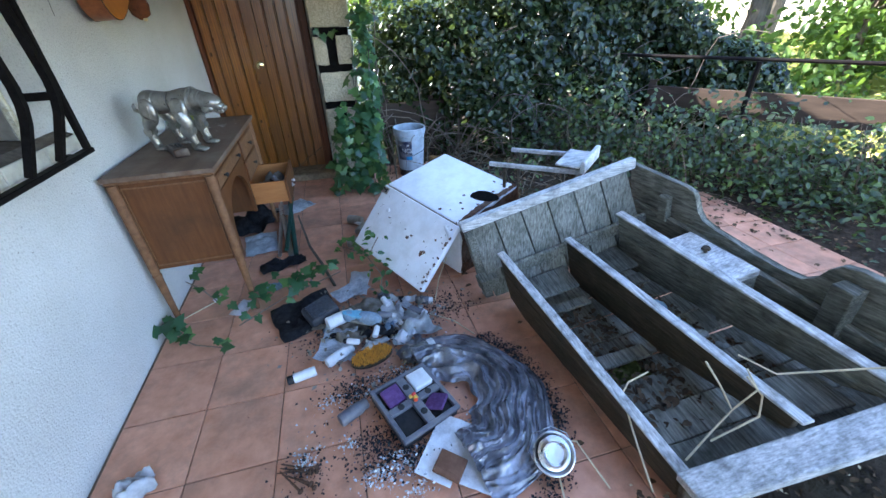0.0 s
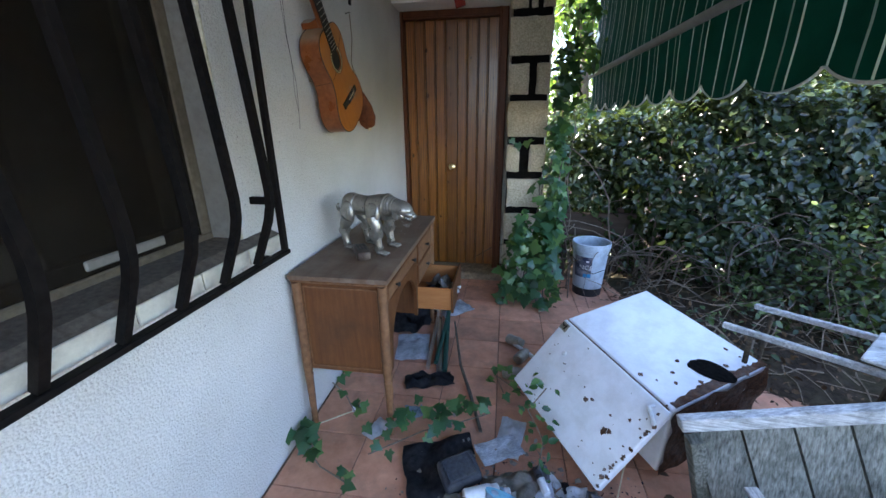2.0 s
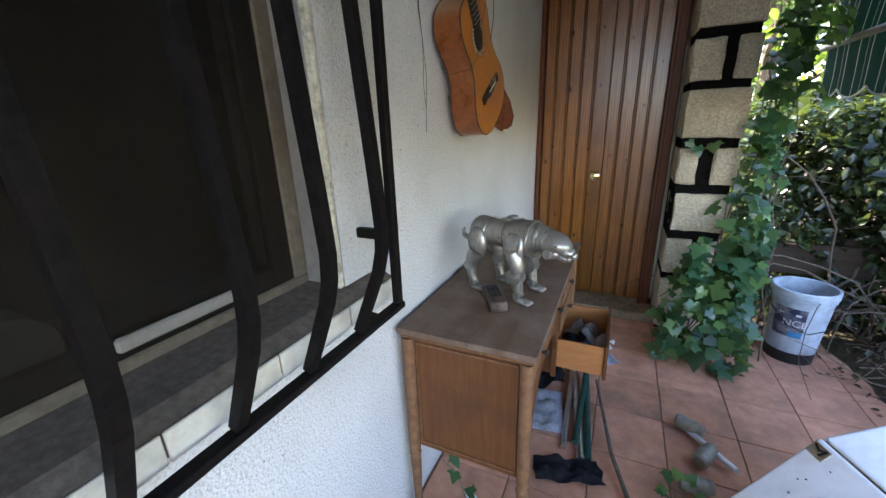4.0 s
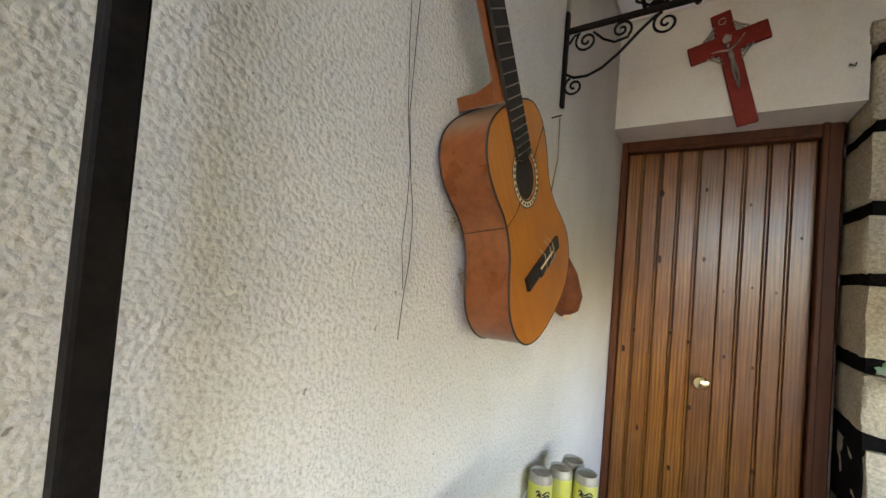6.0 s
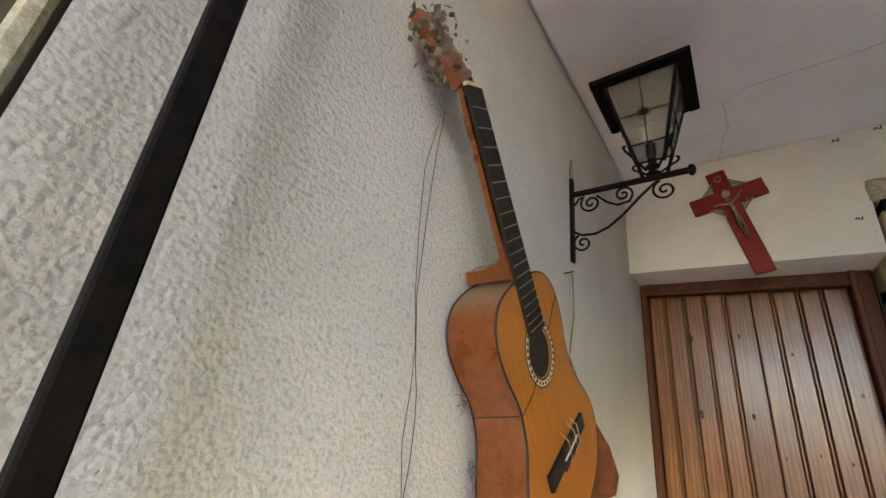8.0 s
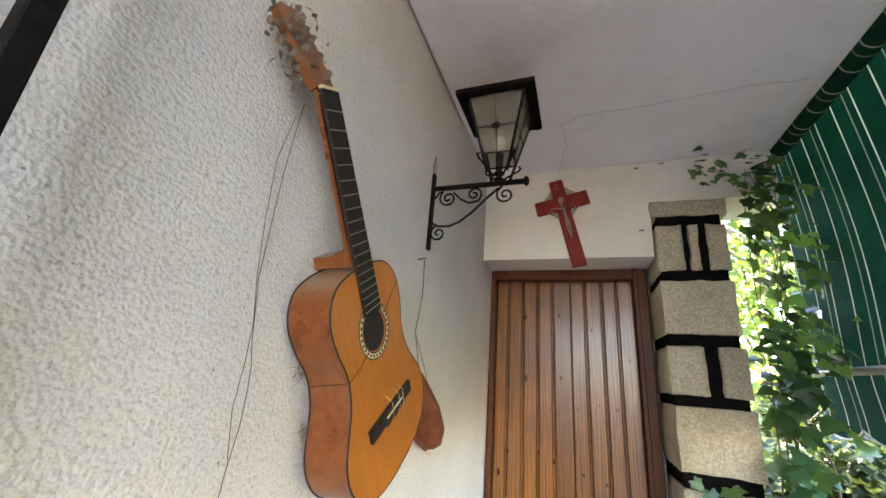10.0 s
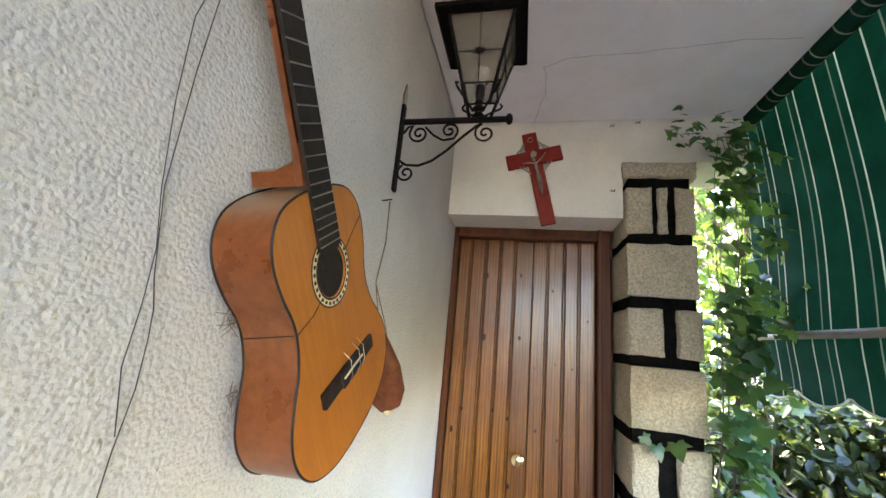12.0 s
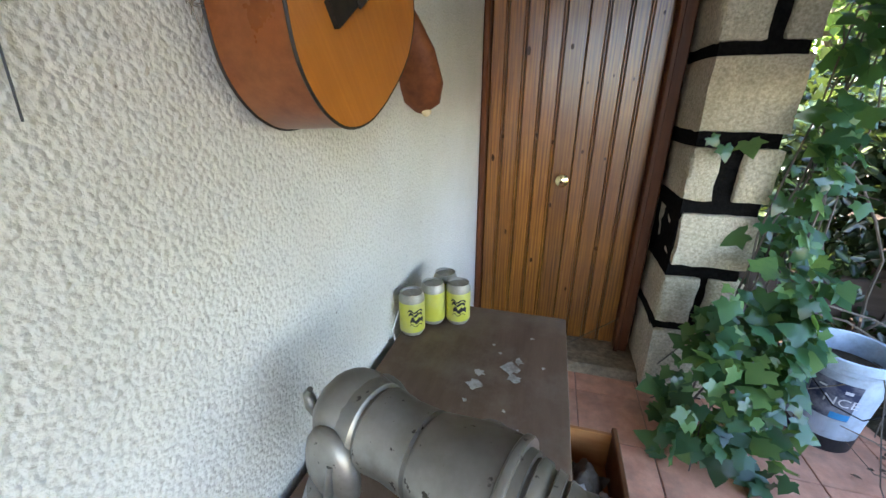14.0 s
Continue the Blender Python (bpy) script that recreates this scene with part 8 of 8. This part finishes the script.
# ---- broken chair lying behind the hutch ----
def chair():
    t = thing("broken_chair", 2.0, 2.1, 0, label="broken pale wooden chair lying upside down in the litter", category="chair")
    o = Vector((2.0, 2.1, 0))

    def rail(name, a, b, w, h, material=PALEWOOD):
        a, b = Vector(a) - o, Vector(b) - o
        d = (b - a).normalized()
        s = d.cross(Vector((0, 0, 1))).normalized()
        u = s.cross(d)
        part(name, boxb(0, -w / 2, -h / 2, (b - a).length, w / 2, h / 2, bevel=0.004, m=frame3(a, d, s, u)), material, t, smooth=False)
    rail("back_post", (1.741, 2.175, 0.562), (2.07, 1.80, 0.60), 0.018, 0.024)
    rail("back_post", (1.954, 2.358, 0.565), (2.27, 1.98, 0.605), 0.018, 0.024)
    rail("leg", (1.80, 2.10, 0.555), (1.84, 2.14, 0.03), 0.017, 0.017, DARKWOOD)
    rail("leg", (1.99, 2.30, 0.55), (1.95, 2.26, 0.03), 0.017, 0.017, DARKWOOD)
    rail("stretcher", (1.83, 2.13, 0.20), (1.97, 2.28, 0.20), 0.018, 0.02, GREYWOOD)
    rail("leg", (2.07, 1.86, 0.58), (2.12, 1.96, 0.10), 0.024, 0.024, DARKWOOD)
    rail("leg", (2.26, 2.02, 0.58), (2.28, 2.1, 0.05), 0.024, 0.024, DARKWOOD)
    m = frame3(Vector((2.05, 1.79, 0.622)) - o, Vector((0.74, 0.67, 0.02)).normalized(), Vector((-0.67, 0.74, 0)), Vector((0, 0, 1)))
    part("seat_board", boxb(0.0, 0.0, 0, 0.25, 0.12, 0.012, bevel=0.003, m=m), PALEWOOD, t, smooth=False)
    part("crest_rail", boxb(-0.01, -0.03, -0.02, 0.27, -0.005, 0.045, bevel=0.005, m=m), PALEWOOD, t, smooth=False)


chair()

# ---- on the table ----
t = thing("remote_control", 0.237, 2.232, 0.7635, 0, 0, 29, label="old dark brown remote control, flecked, lying on the table", category="remote control")
part("case", boxb(-0.03, -0.075, 0, 0.03, 0.075, 0.036, bevel=0.010, seg=3), mat("dark_brown_plastic", (0.03, 0.016, 0.011), (0.07, 0.04, 0.028), 30, 9, 0.35, bmp=0.05, dirt=(0.35, 0.3, 0.24), dirt_amt=0.35), t)
part("display", boxb(-0.02, 0.03, 0.0362, 0.02, 0.06, 0.0375, bevel=0.001), BLACKPL, t, smooth=False)
for k in range(9):
    part("button", boxb(-0.018 + 0.014 * (k % 3), 0.012 - 0.02 * (k // 3), 0.0362, -0.009 + 0.014 * (k % 3), 0.02 - 0.02 * (k // 3), 0.0385, bevel=0.001), BLACKPL, t, smooth=False)


def can(x, y, rz):
    c = thing("drink_can", x, y, 0.7635, 0, 0, rz, label="lime yellow drink can with dusty grey top on the table", category="can", group="four cans on the table")
    part("base", lathe(B(), [(0.024, 0.0), (0.027, 0.002), (0.0318, 0.010), (0.0325, 0.014)], 28), CANMET, c)
    part("body", lathe(B(), [(0.0325, 0.0142), (0.0327, 0.05), (0.0325, 0.094)], 28, None, False), CANYEL, c, "lime yellow printed wall")
    part("top", lathe(B(), [(0.0325, 0.0942), (0.0322, 0.103), (0.0285, 0.112), (0.0283, 0.116), (0.0265, 0.116), (0.0258, 0.110), (0.002, 0.109)], 28), CANMET, c)
    part("pull_tab", boxb(-0.006, -0.004, 0.1097, 0.014, 0.004, 0.111, bevel=0.0005), CANMET, c, smooth=False)
    for z0, t0, t1, w in ((0.072, -0.7, 0.55, 0.006), (0.062, -0.62, 0.5, 0.009), (0.042, -0.5, 0.6, 0.016), (0.034, -0.55, 0.5, 0.003)):
        bm = B()
        vs = []
        for k in range(9):
            a = t0 + (t1 - t0) * k / 8
            vs.append([bm.verts.new((0.0328 * math.cos(a), 0.0328 * math.sin(a), z0 + dz + 0.004 * math.sin(k * 1.3))) for dz in (0, w * (0.5 + 0.5 * abs(math.sin(k * 2.1))))])
        for p0, p1 in zip(vs, vs[1:]):
            bm.faces.new((p0[0], p1[0], p1[1], p0[1]))
        part("mark", bm, BLACKPL, c, "black swoosh mark", smooth=False)


for x, y, rz in ((0.047, 2.853, -50), (0.083, 2.918, 150), (0.148, 2.936, -72), (0.098, 2.988, 10)):
    can(x, y, rz)
tagged(part("white_wire", tube(B(), [(0.02, 2.80, 0.765), (0.018, 2.79, 0.80), (0.02, 2.83, 0.83)], 0.0015, 5), WHITEPL), "loop of thin white wire on the table", "wire")
t = thing("table_crumbs", 0.25, 2.8, 0.763, label="white droppings and crumbs on the dusty table top", category="crumbs", kind="stuff")
bm = B()
for cx_, cy_, s in ((0.02, -0.03, 0.02), (0.035, 0.0, 0.012), (-0.05, -0.10, 0.016), (-0.045, -0.06, 0.012), (0.03, -0.06, 0.014), (0.09, -0.01, 0.004), (-0.03, 0.05, 0.005), (-0.01, 0.02, 0.004), (0.06, 0.1, 0.005), (-0.06, -0.15, 0.005), (0.02, -0.16, 0.004), (0.05, -0.2, 0.003)):
    pl = [(cx_ + 0.04 + s * R.uniform(.4, 1.3) * math.cos(q * math.pi / 6), cy_ + s * R.uniform(.4, 1.3) * math.sin(q * math.pi / 6)) for q in range(12)]
    slab(bm, pl, 0.0, 0.0009)
part("droppings", bm, mat("grey_droppings", (0.3, 0.28, 0.25), (0.5, 0.48, 0.45), 90, 20, 0.9, bmp=0.4, dirt=(0.12, 0.09, 0.07), dirt_amt=0.8), t, smooth=False)
# contents of the open drawer
for k, (x, y, mt, nm, lb) in enumerate(((0.50, 2.70, BLUEGREY, "drawer_rag", "dark blue rag in the open drawer"), (0.54, 2.80, PAPER, "drawer_paper", "crumpled paper in the open drawer"), (0.5, 2.87, TAUPE, "drawer_rag", "brown rag in the open drawer"), (0.47, 2.78, DARKCLOTH, "drawer_rag", "black rag in the open drawer"))):
    rag(nm, x, y, 0.3285 + 0.004 * k, 0.12, 0.13, 30 * k, mt, lb, "rag", 0.07, 13, 30 + k)

# ---- small things on the walls ----
for path, r in (([(0.008, 2.238, 2.0), (0.008, 2.229, 1.9), (0.009, 2.224, 1.8), (0.008, 2.224, 1.65), (0.01, 2.238, 1.55), (0.008, 2.249, 1.515), (0.01, 2.25, 1.48), (0.008, 2.252, 1.43), (0.009, 2.243, 1.37), (0.008, 2.24, 1.31)], 0.0009), ([(0.008, 2.224, 1.96), (0.008, 2.205, 1.86), (0.01, 2.208, 1.75), (0.008, 2.221, 1.647), (0.01, 2.232, 1.58), (0.012, 2.231, 1.52), (0.01, 2.229, 1.454), (0.008, 2.243, 1.385)], 0.0008)):
    tagged(part("loose_thread", tube(B(), path, r, 4), BLACKPL), "thin dark thread hanging on the plaster wall", "thread", "threads on the wall")
for x, z in ((0.80, 2.63), (0.80, 2.28), (0.92, 2.645)):
    tagged(part("wall_hook", tube(B(), [(x, 3.757, z), (x, 3.742, z), (x + 0.004, 3.735, z - 0.008), (x + 0.012, 3.735, z - 0.012), (x + 0.014, 3.735, z)], 0.0022, 6), IRON), "small iron hook screwed into the wall", "hook", "wall hooks")
ob = part("paper_roll", lathe(B(), [(0.018, 0), (0.055, 0), (0.055, 0.1), (0.018, 0.1)], 24), WHITEPL)
ob.matrix_world = pose(-0.25, 1.279, 1.046, 0, 90, 0)
tagged(ob, "white paper roll standing behind the dusty window", "roll")
bd = part("garden_board", boxb(1.25, 4.08, 0.36, 2.0, 4.12, 0.56, bevel=0.005, jit=0.006), FENCEWOOD)
tagged(bd, "brown timber edging board behind the pail", "board")
for x in (1.4, 1.85):
    tagged(part("board_peg", boxb(x, 4.121, -0.1, x + 0.05, 4.16, 0.6), FENCEWOOD), "timber peg holding the edging board", "peg", "edging pegs")
